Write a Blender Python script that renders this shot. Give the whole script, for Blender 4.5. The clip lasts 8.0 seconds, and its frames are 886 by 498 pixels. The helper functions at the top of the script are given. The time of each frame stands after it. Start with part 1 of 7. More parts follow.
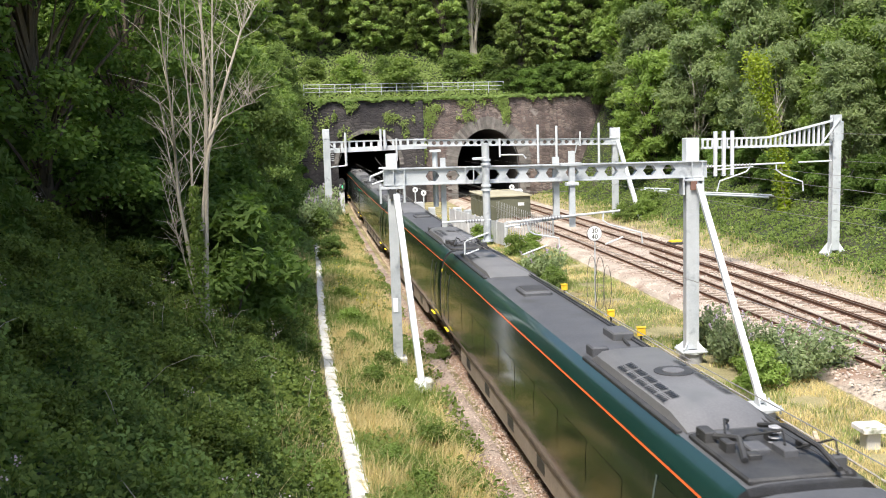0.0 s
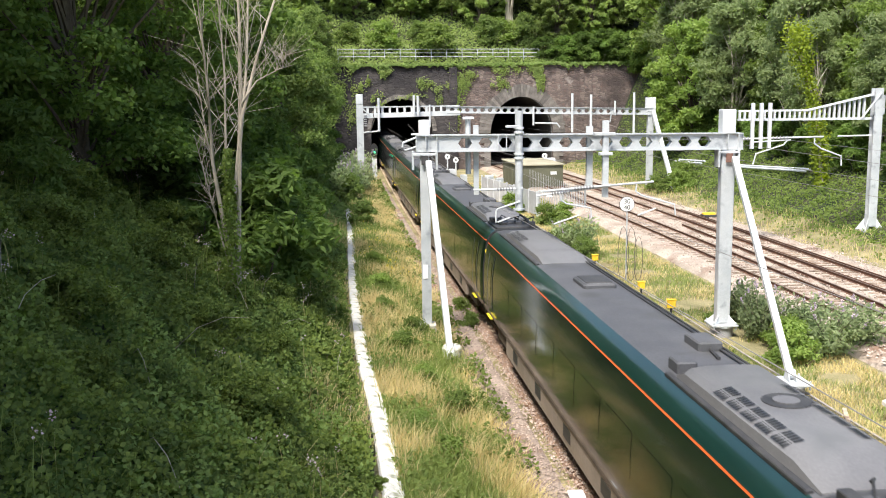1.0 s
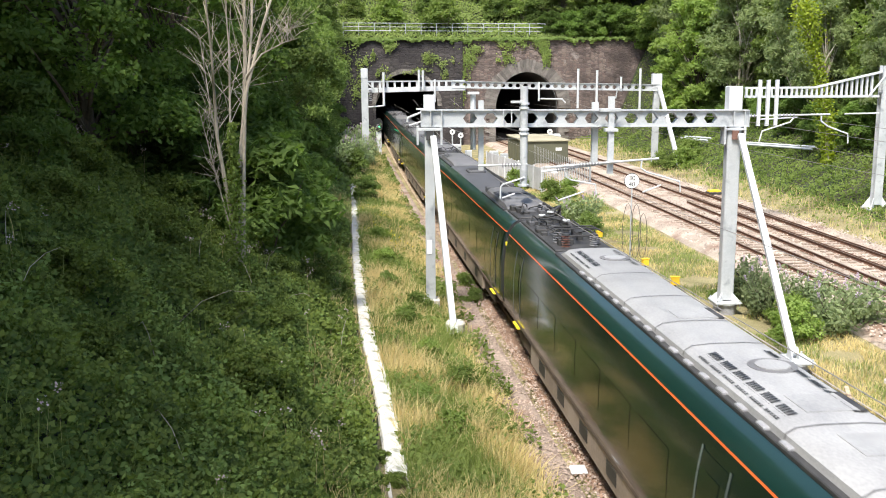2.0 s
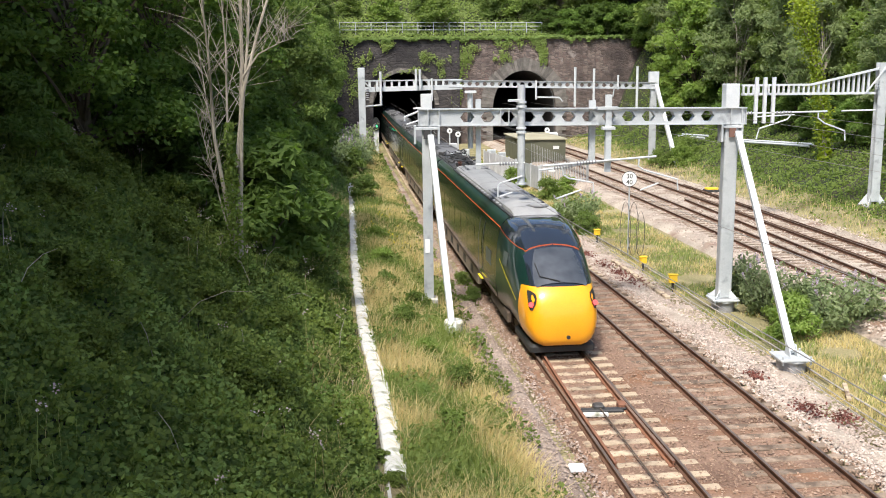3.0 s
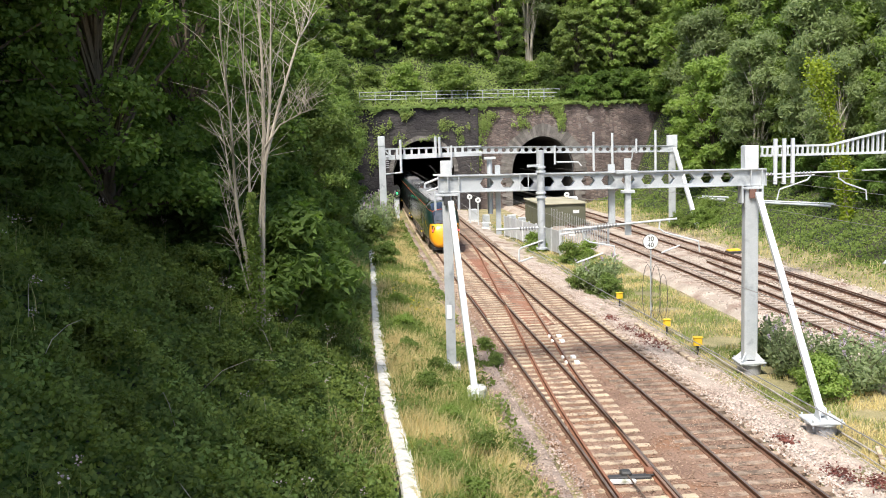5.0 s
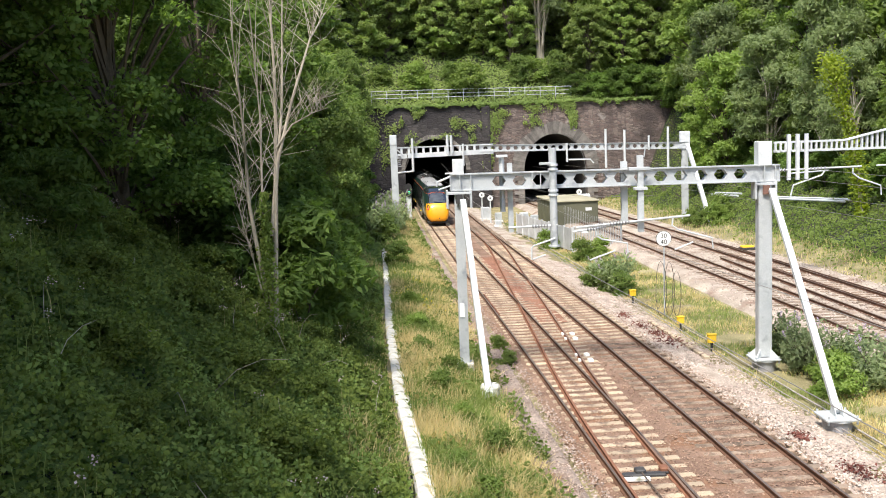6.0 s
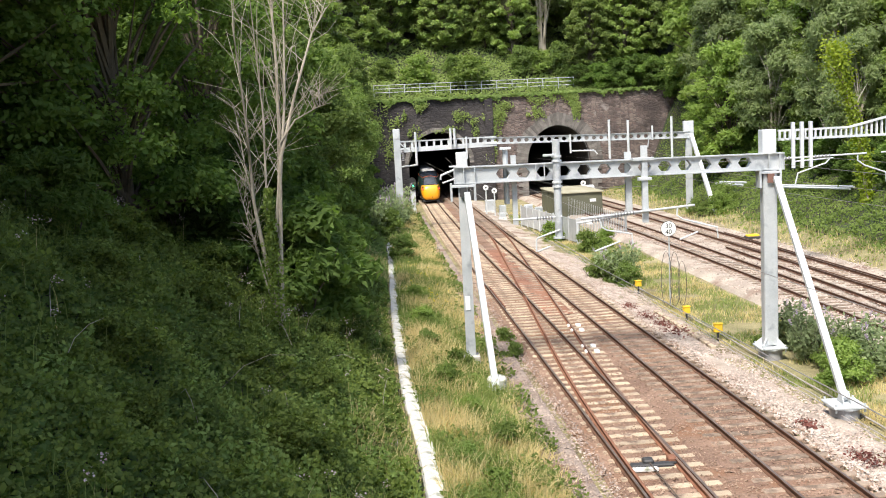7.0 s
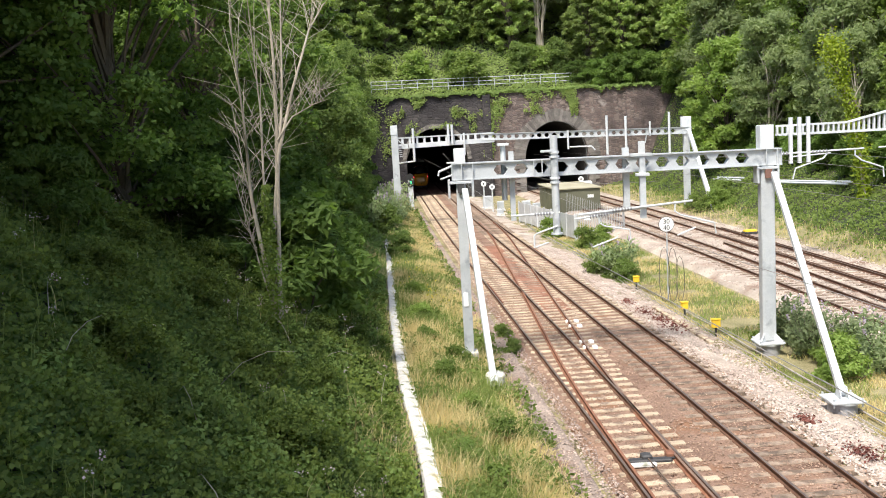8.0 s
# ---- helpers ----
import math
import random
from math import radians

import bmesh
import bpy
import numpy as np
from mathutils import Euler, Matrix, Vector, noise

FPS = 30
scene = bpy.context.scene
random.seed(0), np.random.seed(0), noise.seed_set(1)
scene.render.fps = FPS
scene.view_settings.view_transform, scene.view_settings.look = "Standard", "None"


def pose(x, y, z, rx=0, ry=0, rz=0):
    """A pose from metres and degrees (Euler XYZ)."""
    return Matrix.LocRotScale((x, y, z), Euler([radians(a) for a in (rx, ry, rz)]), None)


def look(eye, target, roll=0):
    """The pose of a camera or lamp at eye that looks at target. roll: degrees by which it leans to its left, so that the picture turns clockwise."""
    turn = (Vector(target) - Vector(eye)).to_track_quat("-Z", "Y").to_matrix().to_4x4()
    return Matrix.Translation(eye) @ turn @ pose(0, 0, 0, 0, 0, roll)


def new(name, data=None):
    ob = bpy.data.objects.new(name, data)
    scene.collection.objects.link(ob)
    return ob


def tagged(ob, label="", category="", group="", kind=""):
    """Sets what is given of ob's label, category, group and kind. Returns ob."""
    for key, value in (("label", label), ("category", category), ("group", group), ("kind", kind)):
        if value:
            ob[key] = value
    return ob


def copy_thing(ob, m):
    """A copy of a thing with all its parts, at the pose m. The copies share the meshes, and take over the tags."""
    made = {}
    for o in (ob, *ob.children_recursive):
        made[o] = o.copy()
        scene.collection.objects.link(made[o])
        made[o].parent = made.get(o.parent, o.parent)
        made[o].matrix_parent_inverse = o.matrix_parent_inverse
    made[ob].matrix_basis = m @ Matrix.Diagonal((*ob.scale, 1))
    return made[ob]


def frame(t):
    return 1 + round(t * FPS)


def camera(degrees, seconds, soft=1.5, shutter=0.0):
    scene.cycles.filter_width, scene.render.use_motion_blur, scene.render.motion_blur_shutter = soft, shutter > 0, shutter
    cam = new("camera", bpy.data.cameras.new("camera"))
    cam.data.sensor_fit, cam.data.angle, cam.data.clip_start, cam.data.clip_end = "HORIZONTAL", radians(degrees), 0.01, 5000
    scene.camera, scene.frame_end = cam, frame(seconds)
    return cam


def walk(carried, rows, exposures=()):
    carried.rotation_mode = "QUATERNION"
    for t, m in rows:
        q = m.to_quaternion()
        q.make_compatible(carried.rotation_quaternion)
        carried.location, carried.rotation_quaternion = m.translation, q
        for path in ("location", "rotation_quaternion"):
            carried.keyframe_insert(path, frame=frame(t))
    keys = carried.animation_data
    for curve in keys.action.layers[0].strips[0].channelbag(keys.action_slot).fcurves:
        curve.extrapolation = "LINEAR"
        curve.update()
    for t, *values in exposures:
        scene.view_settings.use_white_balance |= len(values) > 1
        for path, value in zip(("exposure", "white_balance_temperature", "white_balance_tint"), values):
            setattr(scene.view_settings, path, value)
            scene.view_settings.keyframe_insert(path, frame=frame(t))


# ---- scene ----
H_EYE = 8.483
cam = camera(50.0, 8.0, soft=1.0, shutter=0.08)
walk(cam, [
    (0.0, pose(0, 0, H_EYE, 82.886, 1.753, -4.446)),
    (0.5, pose(0, 0, H_EYE, 82.729, 1.168, -3.564)),
    (1.0, pose(0, 0, H_EYE, 80.959, 0.772, -2.437)),
    (1.5, pose(0, 0, H_EYE, 79.885, 0.498, -1.946)),
    (2.0, pose(0, 0, H_EYE, 79.485, 0.412, -2.125)),
    (3.5, pose(0, 0, H_EYE, 79.417, 0.901, -2.208)),
    (4.0, pose(0, 0, H_EYE, 81.495, 1.469, -1.475)),
    (4.5, pose(0, 0, H_EYE, 83.411, 1.718, -1.252)),
    (6.0, pose(0, 0, H_EYE, 83.337, 2.189, -0.455)),
    (6.5, pose(0, 0, H_EYE, 83.084, 3.099, -0.395)),
    (7.0, pose(0, 0, H_EYE, 82.941, 3.049, -0.267)),
    (7.5, pose(0, 0, H_EYE, 82.828, 3.462, -0.317)),
    (8.0, pose(0, 0, H_EYE, 82.712, 3.203, -0.409)),
], exposures=((0.0, 0.72), (1.5, 0.78), (2.2, 0.74), (3.5, 0.42), (4.5, 0.55), (6.0, 0.62), (8.0, 0.66)))

# ---------------------------------------------------------------- light
SUN_TO = Vector((-0.235, -0.47, 0.90)).normalized()
world = bpy.data.worlds.new("sky")
world.use_nodes = True
scene.world = world
wn = world.node_tree
sky = wn.nodes.new("ShaderNodeTexSky")
sky.sky_type = "NISHITA"
sky.sun_disc = False
sky.sun_elevation = math.asin(SUN_TO.z)
sky.sun_rotation = math.atan2(SUN_TO.x, SUN_TO.y)
sky.dust_density = 2.0
wn.links.new(sky.outputs[0], wn.nodes["Background"].inputs[0])
wn.nodes["Background"].inputs[1].default_value = 0.16
sun = new("sun", bpy.data.lights.new("sun", "SUN"))
sun.data.energy = 4.6
sun.data.angle = radians(13.0)
sun.data.color = (1.0, 0.95, 0.87)
sun.matrix_world = look((0, 0, 60), Vector((0, 0, 60)) - SUN_TO)

# ---------------------------------------------------------------- materials


def shader(name):
    m = bpy.data.materials.new(name)
    m.use_nodes = True
    nt = m.node_tree
    return m, nt, nt.nodes["Principled BSDF"]


def mat(name, a, b, rough=0.7, metal=0.0, scale=3.0, fine=40.0, bump=0.15, dist=0.01, coat=0.0,
        random_v=0.0, island=False, stretch=(1, 1, 1), rough2=None, spot=None, spot_at=0.62, spot_scale=1.0):
    """Two colours mixed by coarse and fine noise, with relief; spot: a third colour in blotches."""
    m, nt, bs = shader(name)
    N, L = nt.nodes.new, nt.links.new
    co = N("ShaderNodeTexCoord")
    mp = N("ShaderNodeMapping")
    mp.inputs["Scale"].default_value = stretch
    L(co.outputs["Object"], mp.inputs[0])
    n1, n2 = N("ShaderNodeTexNoise"), N("ShaderNodeTexNoise")
    n1.inputs["Scale"].default_value, n2.inputs["Scale"].default_value = scale, fine
    n1.inputs["Detail"].default_value = 5
    for n in (n1, n2):
        L(mp.outputs[0], n.inputs["Vector"])
    add = N("ShaderNodeMath")
    add.operation = "MULTIPLY_ADD"
    L(n2.outputs[0], add.inputs[0])
    add.inputs[1].default_value = 0.6
    L(n1.outputs[0], add.inputs[2])
    ramp = N("ShaderNodeMapRange")
    ramp.inputs["From Min"].default_value, ramp.inputs["From Max"].default_value = 0.55, 1.05
    L(add.outputs[0], ramp.inputs["Value"])
    mix = N("ShaderNodeMix")
    mix.data_type = "RGBA"
    mix.inputs["A"].default_value, mix.inputs["B"].default_value = (*a, 1), (*b, 1)
    L(ramp.outputs[0], mix.inputs["Factor"])
    out = mix.outputs["Result"]
    if spot:
        n3 = N("ShaderNodeTexNoise")
        n3.inputs["Scale"].default_value, n3.inputs["Detail"].default_value = spot_scale, 6
        L(mp.outputs[0], n3.inputs["Vector"])
        r3 = N("ShaderNodeMapRange")
        r3.inputs["From Min"].default_value, r3.inputs["From Max"].default_value = spot_at - 0.05, spot_at + 0.08
        L(n3.outputs[0], r3.inputs["Value"])
        mx = N("ShaderNodeMix")
        mx.data_type = "RGBA"
        mx.inputs["B"].default_value = (*spot, 1)
        L(out, mx.inputs["A"])
        L(r3.outputs[0], mx.inputs["Factor"])
        out = mx.outputs["Result"]
    if random_v:
        if island:
            src = N("ShaderNodeNewGeometry").outputs["Random Per Island"]
        else:
            src = N("ShaderNodeObjectInfo").outputs["Random"]
        mr = N("ShaderNodeMapRange")
        mr.inputs["To Min"].default_value, mr.inputs["To Max"].default_value = 1 - random_v, 1 + random_v
        L(src, mr.inputs["Value"])
        hsv = N("ShaderNodeHueSaturation")
        L(mr.outputs[0], hsv.inputs["Value"])
        L(out, hsv.inputs["Color"])
        out = hsv.outputs[0]
    L(out, bs.inputs["Base Color"])
    bs.inputs["Roughness"].default_value = rough
    bs.inputs["Metallic"].default_value = metal
    if rough2 is not None:
        rr = N("ShaderNodeMapRange")
        rr.inputs["To Min"].default_value, rr.inputs["To Max"].default_value = rough, rough2
        L(n1.outputs[0], rr.inputs["Value"])
        L(rr.outputs[0], bs.inputs["Roughness"])
    if coat:
        bs.inputs["Coat Weight"].default_value = coat
        bs.inputs["Coat Roughness"].default_value = 0.08
    if bump:
        bp = N("ShaderNodeBump")
        bp.inputs["Strength"].default_value, bp.inputs["Distance"].default_value = bump, dist
        L(n2.outputs[0], bp.inputs["Height"])
        L(bp.outputs[0], bs.inputs["Normal"])
    return m


def leaf_mat(name, a, b, light=0.35, rough=0.7, vary=0.3):
    """Leaves: colour varies from leaf to leaf and over the crown; some light passes through."""
    m, nt, bs = shader(name)
    N, L = nt.nodes.new, nt.links.new
    geo, info, co = N("ShaderNodeNewGeometry"), N("ShaderNodeObjectInfo"), N("ShaderNodeTexCoord")
    ns = N("ShaderNodeTexNoise")
    ns.inputs["Scale"].default_value = 0.5
    L(co.outputs["Object"], ns.inputs["Vector"])
    av = N("ShaderNodeMath")
    av.operation = "MULTIPLY_ADD"
    L(geo.outputs["Random Per Island"], av.inputs[0])
    av.inputs[1].default_value = 0.5
    sub = N("ShaderNodeMapRange")
    sub.inputs["From Min"].default_value, sub.inputs["From Max"].default_value = 0.3, 0.7
    sub.inputs["To Max"].default_value = 0.5
    L(ns.outputs[0], sub.inputs["Value"])
    L(sub.outputs[0], av.inputs[2])
    mix = N("ShaderNodeMix")
    mix.data_type = "RGBA"
    mix.inputs["A"].default_value, mix.inputs["B"].default_value = (*a, 1), (*b, 1)
    L(av.outputs[0], mix.inputs["Factor"])
    mr = N("ShaderNodeMapRange")
    mr.inputs["To Min"].default_value, mr.inputs["To Max"].default_value = 1 - vary, 1 + vary
    L(info.outputs["Random"], mr.inputs["Value"])
    hsv = N("ShaderNodeHueSaturation")
    L(mr.outputs[0], hsv.inputs["Value"])
    L(mix.outputs["Result"], hsv.inputs["Color"])
    L(hsv.outputs[0], bs.inputs["Base Color"])
    bs.inputs["Roughness"].default_value = rough
    bs.inputs["Specular IOR Level"].default_value = 0.2
    tr = N("ShaderNodeBsdfTranslucent")
    br = N("ShaderNodeHueSaturation")
    br.inputs["Saturation"].default_value, br.inputs["Value"].default_value = 1.15, 1.6
    L(hsv.outputs[0], br.inputs["Color"])
    L(br.outputs[0], tr.inputs["Color"])
    ms = N("ShaderNodeMixShader")
    ms.inputs[0].default_value = light
    L(bs.outputs[0], ms.inputs[1])
    L(tr.outputs[0], ms.inputs[2])
    L(ms.outputs[0], nt.nodes["Material Output"].inputs[0])
    return m


def rubble_mat(name, tones, joint, w=0.5, h=0.24, soot=(0.03, 0.027, 0.028), soot_at=0.5, pale=None):
    """Roughly coursed rubble stone on an upright face along x: uneven stones, soot, runs of damp and pale patches."""
    m, nt, bs = shader(name)
    N, L = nt.nodes.new, nt.links.new
    co = N("ShaderNodeTexCoord")

    def noise_tex(scale, detail, stretch=(1, 1, 1), rough=0.6):
        mp = N("ShaderNodeMapping")
        mp.inputs["Scale"].default_value = stretch
        L(co.outputs["Object"], mp.inputs[0])
        n = N("ShaderNodeTexNoise")
        n.inputs["Scale"].default_value, n.inputs["Detail"].default_value, n.inputs["Roughness"].default_value = scale, detail, rough
        L(mp.outputs[0], n.inputs["Vector"])
        return n

    def ramp(src, lo, hi):
        r = N("ShaderNodeMapRange")
        r.inputs["From Min"].default_value, r.inputs["From Max"].default_value = lo, hi
        L(src, r.inputs["Value"])
        return r.outputs[0]

    def blend(a, colour, fac):
        x = N("ShaderNodeMix")
        x.data_type = "RGBA"
        L(a, x.inputs["A"])
        x.inputs["B"].default_value = (*colour, 1)
        L(fac, x.inputs["Factor"])
        return x.outputs["Result"]

    stones_map = N("ShaderNodeMapping")
    stones_map.inputs["Scale"].default_value = (1 / w, 1 / w, 1 / h)
    wob = N("ShaderNodeMixRGB")
    wob.inputs[0].default_value = 0.12
    L(co.outputs["Object"], wob.inputs[1])
    L(noise_tex(0.9, 3).outputs[1], wob.inputs[2])
    L(wob.outputs[0], stones_map.inputs[0])
    cell, edge = N("ShaderNodeTexVoronoi"), N("ShaderNodeTexVoronoi")
    edge.feature = "DISTANCE_TO_EDGE"
    for v in (cell, edge):
        v.inputs["Scale"].default_value, v.inputs["Randomness"].default_value = 1.0, 0.75
        L(stones_map.outputs[0], v.inputs["Vector"])
    sep = N("ShaderNodeSeparateColor")
    L(cell.outputs["Color"], sep.inputs[0])
    cr = N("ShaderNodeValToRGB")
    for k, t in enumerate(tones):
        e = cr.color_ramp.elements[k] if k < 2 else cr.color_ramp.elements.new(0.5)
        e.position, e.color = k / (len(tones) - 1), (*t, 1)
    L(sep.outputs[0], cr.inputs[0])
    col = blend(cr.outputs[0], joint, ramp(edge.outputs["Distance"], 0.09, 0.02))
    if pale:
        col = blend(col, pale, ramp(noise_tex(0.55, 7).outputs[0], 0.60, 0.70))
    col = blend(col, soot, ramp(noise_tex(0.32, 8).outputs[0], soot_at - 0.1, soot_at + 0.12))
    col = blend(col, tuple(q * 1.3 for q in soot), ramp(noise_tex(0.8, 6, (1.4, 1, 0.14)).outputs[0], 0.56, 0.72))
    L(col, bs.inputs["Base Color"])
    bs.inputs["Roughness"].default_value = 0.92
    bp = N("ShaderNodeBump")
    bp.inputs["Strength"].default_value, bp.inputs["Distance"].default_value = 0.8, 0.06
    L(ramp(edge.outputs["Distance"], 0.0, 0.12), bp.inputs["Height"])
    L(bp.outputs[0], bs.inputs["Normal"])
    return m


def glow_mat(name, colour, strength):
    m, nt, bs = shader(name)
    bs.inputs["Base Color"].default_value = (*colour, 1)
    bs.inputs["Emission Color"].default_value = (*colour, 1)
    bs.inputs["Emission Strength"].default_value = strength
    return m


GALV = mat("galvanised_steel", (0.42, 0.445, 0.46), (0.59, 0.61, 0.62), 0.5, 0.2, 1.2, 30, 0.08, random_v=0.08, rough2=0.6, spot=(0.33, 0.35, 0.37), spot_scale=2.5)
GALV_PLATE = mat("white_steel", (0.50, 0.525, 0.54), (0.66, 0.68, 0.69), 0.5, 0.0, 1.5, 30, 0.05)
RUST = mat("rusty_rail", (0.085, 0.045, 0.03), (0.17, 0.085, 0.05), 0.8, 0.2, 2, 60, 0.4)
RUST_BRIGHT = mat("fresh_rust_rail", (0.17, 0.075, 0.044), (0.26, 0.115, 0.066), 0.8, 0.1, 2, 60, 0.4)
RAIL_TOP = mat("worn_rail_head", (0.14, 0.10, 0.08), (0.26, 0.20, 0.165), 0.42, 0.5, 1.5, 60, 0.1)
RAIL_NEW = mat("polished_rail_head", (0.22, 0.13, 0.09), (0.34, 0.22, 0.16), 0.45, 0.4, 1.5, 60, 0.1)
SLEEPER = mat("sleeper_concrete", (0.33, 0.255, 0.175), (0.48, 0.39, 0.28), 0.9, 0, 3, 50, 0.4, random_v=0.22, spot=(0.16, 0.11, 0.08), spot_at=0.58, spot_scale=2.2)
SLEEPER_DARK = mat("sleeper_stained", (0.19, 0.14, 0.105), (0.32, 0.245, 0.18), 0.9, 0, 3, 50, 0.4, random_v=0.25, spot=(0.12, 0.085, 0.06), spot_at=0.55, spot_scale=2.2)
BALLAST = mat("brown_ballast", (0.12, 0.068, 0.045), (0.31, 0.20, 0.142), 0.95, 0, 0.6, 16, 1.0, 0.05, spot=(0.22, 0.115, 0.065), spot_at=0.56, spot_scale=0.5)
BALLAST_L = mat("pale_ballast", (0.25, 0.20, 0.16), (0.50, 0.43, 0.355), 0.95, 0, 0.7, 16, 1.0, 0.05, spot=(0.22, 0.14, 0.10), spot_at=0.6, spot_scale=0.4)
CESS = mat("cess_ballast", (0.17, 0.125, 0.10), (0.36, 0.29, 0.24), 0.95, 0, 0.7, 16, 1.0, 0.05, spot=(0.20, 0.115, 0.075), spot_at=0.55, spot_scale=0.5)
RED_BALLAST = mat("rust_red_ballast", (0.15, 0.06, 0.035), (0.33, 0.16, 0.10), 0.95, 0, 0.8, 16, 1.0, 0.05)
STONE_C = mat("cess_stone", (0.21, 0.155, 0.125), (0.42, 0.34, 0.29), 0.95, 0, 2, 30, 0.3, random_v=0.35, island=True)
RED_WEED = leaf_mat("dead_red_weed", (0.10, 0.035, 0.03), (0.22, 0.09, 0.07), 0.2, vary=0.05)
STONE = mat("ballast_stone", (0.30, 0.23, 0.19), (0.52, 0.44, 0.38), 0.95, 0, 2, 30, 0.3, random_v=0.3, island=True)
STONE_B = mat("brown_ballast_stone", (0.17, 0.105, 0.072), (0.35, 0.245, 0.178), 0.95, 0, 2, 30, 0.3, random_v=0.3, island=True)
SOIL = mat("grassy_soil", (0.13, 0.125, 0.05), (0.38, 0.32, 0.17), 0.95, 0, 0.7, 14, 0.9, 0.08, spot=(0.16, 0.13, 0.065), spot_at=0.56, spot_scale=0.35)
# undergrowth soil, darkened so the shade between leaves is in its colour
LITTER_SHADE = mat("shaded_undergrowth_soil", (0.022, 0.028, 0.010), (0.06, 0.056, 0.026), 0.95, 0, 0.8, 14, 0.9, 0.08, spot=(0.03, 0.045, 0.014), spot_at=0.5, spot_scale=0.6)
CONC = mat("weathered_concrete", (0.55, 0.53, 0.49), (0.76, 0.74, 0.70), 0.9, 0, 1.2, 30, 0.3, spot=(0.19, 0.20, 0.13), spot_at=0.60, spot_scale=2.2, random_v=0.06)
CONC_D = mat("dull_concrete", (0.36, 0.34, 0.31), (0.52, 0.50, 0.46), 0.9, 0, 1.5, 30, 0.3, random_v=0.1)
BARK = mat("pale_bark", (0.27, 0.235, 0.18), (0.50, 0.445, 0.365), 0.9, 0, 2, 25, 0.5, stretch=(1, 1, 0.25), spot=(0.10, 0.09, 0.06), spot_at=0.6, spot_scale=1.5)
BARK_D = mat("dark_bark", (0.06, 0.05, 0.035), (0.15, 0.12, 0.085), 0.95, 0, 2, 25, 0.5, stretch=(1, 1, 0.25))
LEAF_DARK = leaf_mat("dark_leaves", (0.066, 0.110, 0.026), (0.165, 0.245, 0.060), 0.45)
LEAF_MID = leaf_mat("mid_leaves", (0.100, 0.148, 0.042), (0.225, 0.300, 0.090), 0.48)
LEAF_LIGHT = leaf_mat("light_leaves", (0.115, 0.172, 0.042), (0.255, 0.330, 0.092), 0.48)
LEAF_GREY = leaf_mat("grey_green_leaves", (0.12, 0.162, 0.068), (0.245, 0.29, 0.133), 0.5)
# pale green with the hill's hazy light mixed into the colour
LEAF_HAZE = leaf_mat("hazy_pale_green_leaves", (0.152, 0.212, 0.063), (0.32, 0.39, 0.132), 0.5)
LEAF_BUDD = leaf_mat("buddleia_leaves", (0.17, 0.225, 0.11), (0.36, 0.415, 0.22), 0.5)
LEAF_YEL = leaf_mat("yellow_green_leaves", (0.12, 0.17, 0.02), (0.25, 0.30, 0.04), 0.4)
BRAMBLE = leaf_mat("bramble_leaves", (0.042, 0.070, 0.016), (0.225, 0.285, 0.066), 0.38, vary=0.05)
GRASS_G = leaf_mat("green_grass", (0.125, 0.175, 0.045), (0.31, 0.365, 0.115), 0.35, vary=0.05)
GRASS_Y = leaf_mat("dry_grass", (0.44, 0.36, 0.16), (0.74, 0.63, 0.34), 0.35, vary=0.05)
FLOWER = leaf_mat("mauve_flowers", (0.46, 0.33, 0.34), (0.68, 0.57, 0.54), 0.2, vary=0.05)
MAUVE = leaf_mat("mauve_blossom", (0.36, 0.28, 0.38), (0.58, 0.49, 0.56), 0.2, vary=0.05)
FLOWER_Y = leaf_mat("yellow_flowers", (0.65, 0.50, 0.02), (0.85, 0.72, 0.05), 0.2, vary=0.05)
WALL_L = rubble_mat("sooty_rubble_stone", ((0.042, 0.038, 0.039), (0.085, 0.074, 0.071), (0.058, 0.051, 0.051)), (0.045, 0.041, 0.040), 0.6, 0.3, (0.026, 0.023, 0.025), 0.47)
WALL_R = rubble_mat("red_rubble_stone", ((0.145, 0.100, 0.087), (0.235, 0.185, 0.163), (0.088, 0.064, 0.058)), (0.12, 0.098, 0.088), 0.45, 0.24, (0.058, 0.044, 0.042), 0.56, (0.36, 0.32, 0.295))
VOUSS = mat("arch_stone", (0.11, 0.10, 0.092), (0.22, 0.20, 0.18), 0.9, 0, 1.5, 20, 0.4, random_v=0.3)
LINING = mat("sooty_tunnel_lining", (0.02, 0.018, 0.017), (0.05, 0.045, 0.04), 0.95, 0, 0.6, 8, 0.4)
GREEN = mat("dark_green_paint", (0.004, 0.022, 0.018), (0.006, 0.030, 0.024), 0.32, 0, 0.6, 20, 0.02, coat=0.6, rough2=0.45)
SIDE = mat("dark_green_glossy_side", (0.005, 0.012, 0.009), (0.009, 0.018, 0.012), 0.12, 0, 0.35, 1.2, 0.2, coat=0.0, rough2=0.2, spot=(0.022, 0.024, 0.016), spot_scale=0.5)
GLASS = mat("tinted_glass", (0.005, 0.010, 0.008), (0.008, 0.014, 0.010), 0.13, 0, 0.35, 1.2, 0.2, coat=0.0)
WINDSCREEN = mat("windscreen_glass", (0.03, 0.035, 0.04), (0.10, 0.105, 0.115), 0.05, 0, 0.9, 1.5, 0.0, coat=1.0)
ROOF = mat("grey_train_roof", (0.055, 0.056, 0.062), (0.095, 0.096, 0.102), 0.6, 0, 0.8, 25, 0.08, rough2=0.75, spot=(0.06, 0.06, 0.06), spot_scale=0.9)
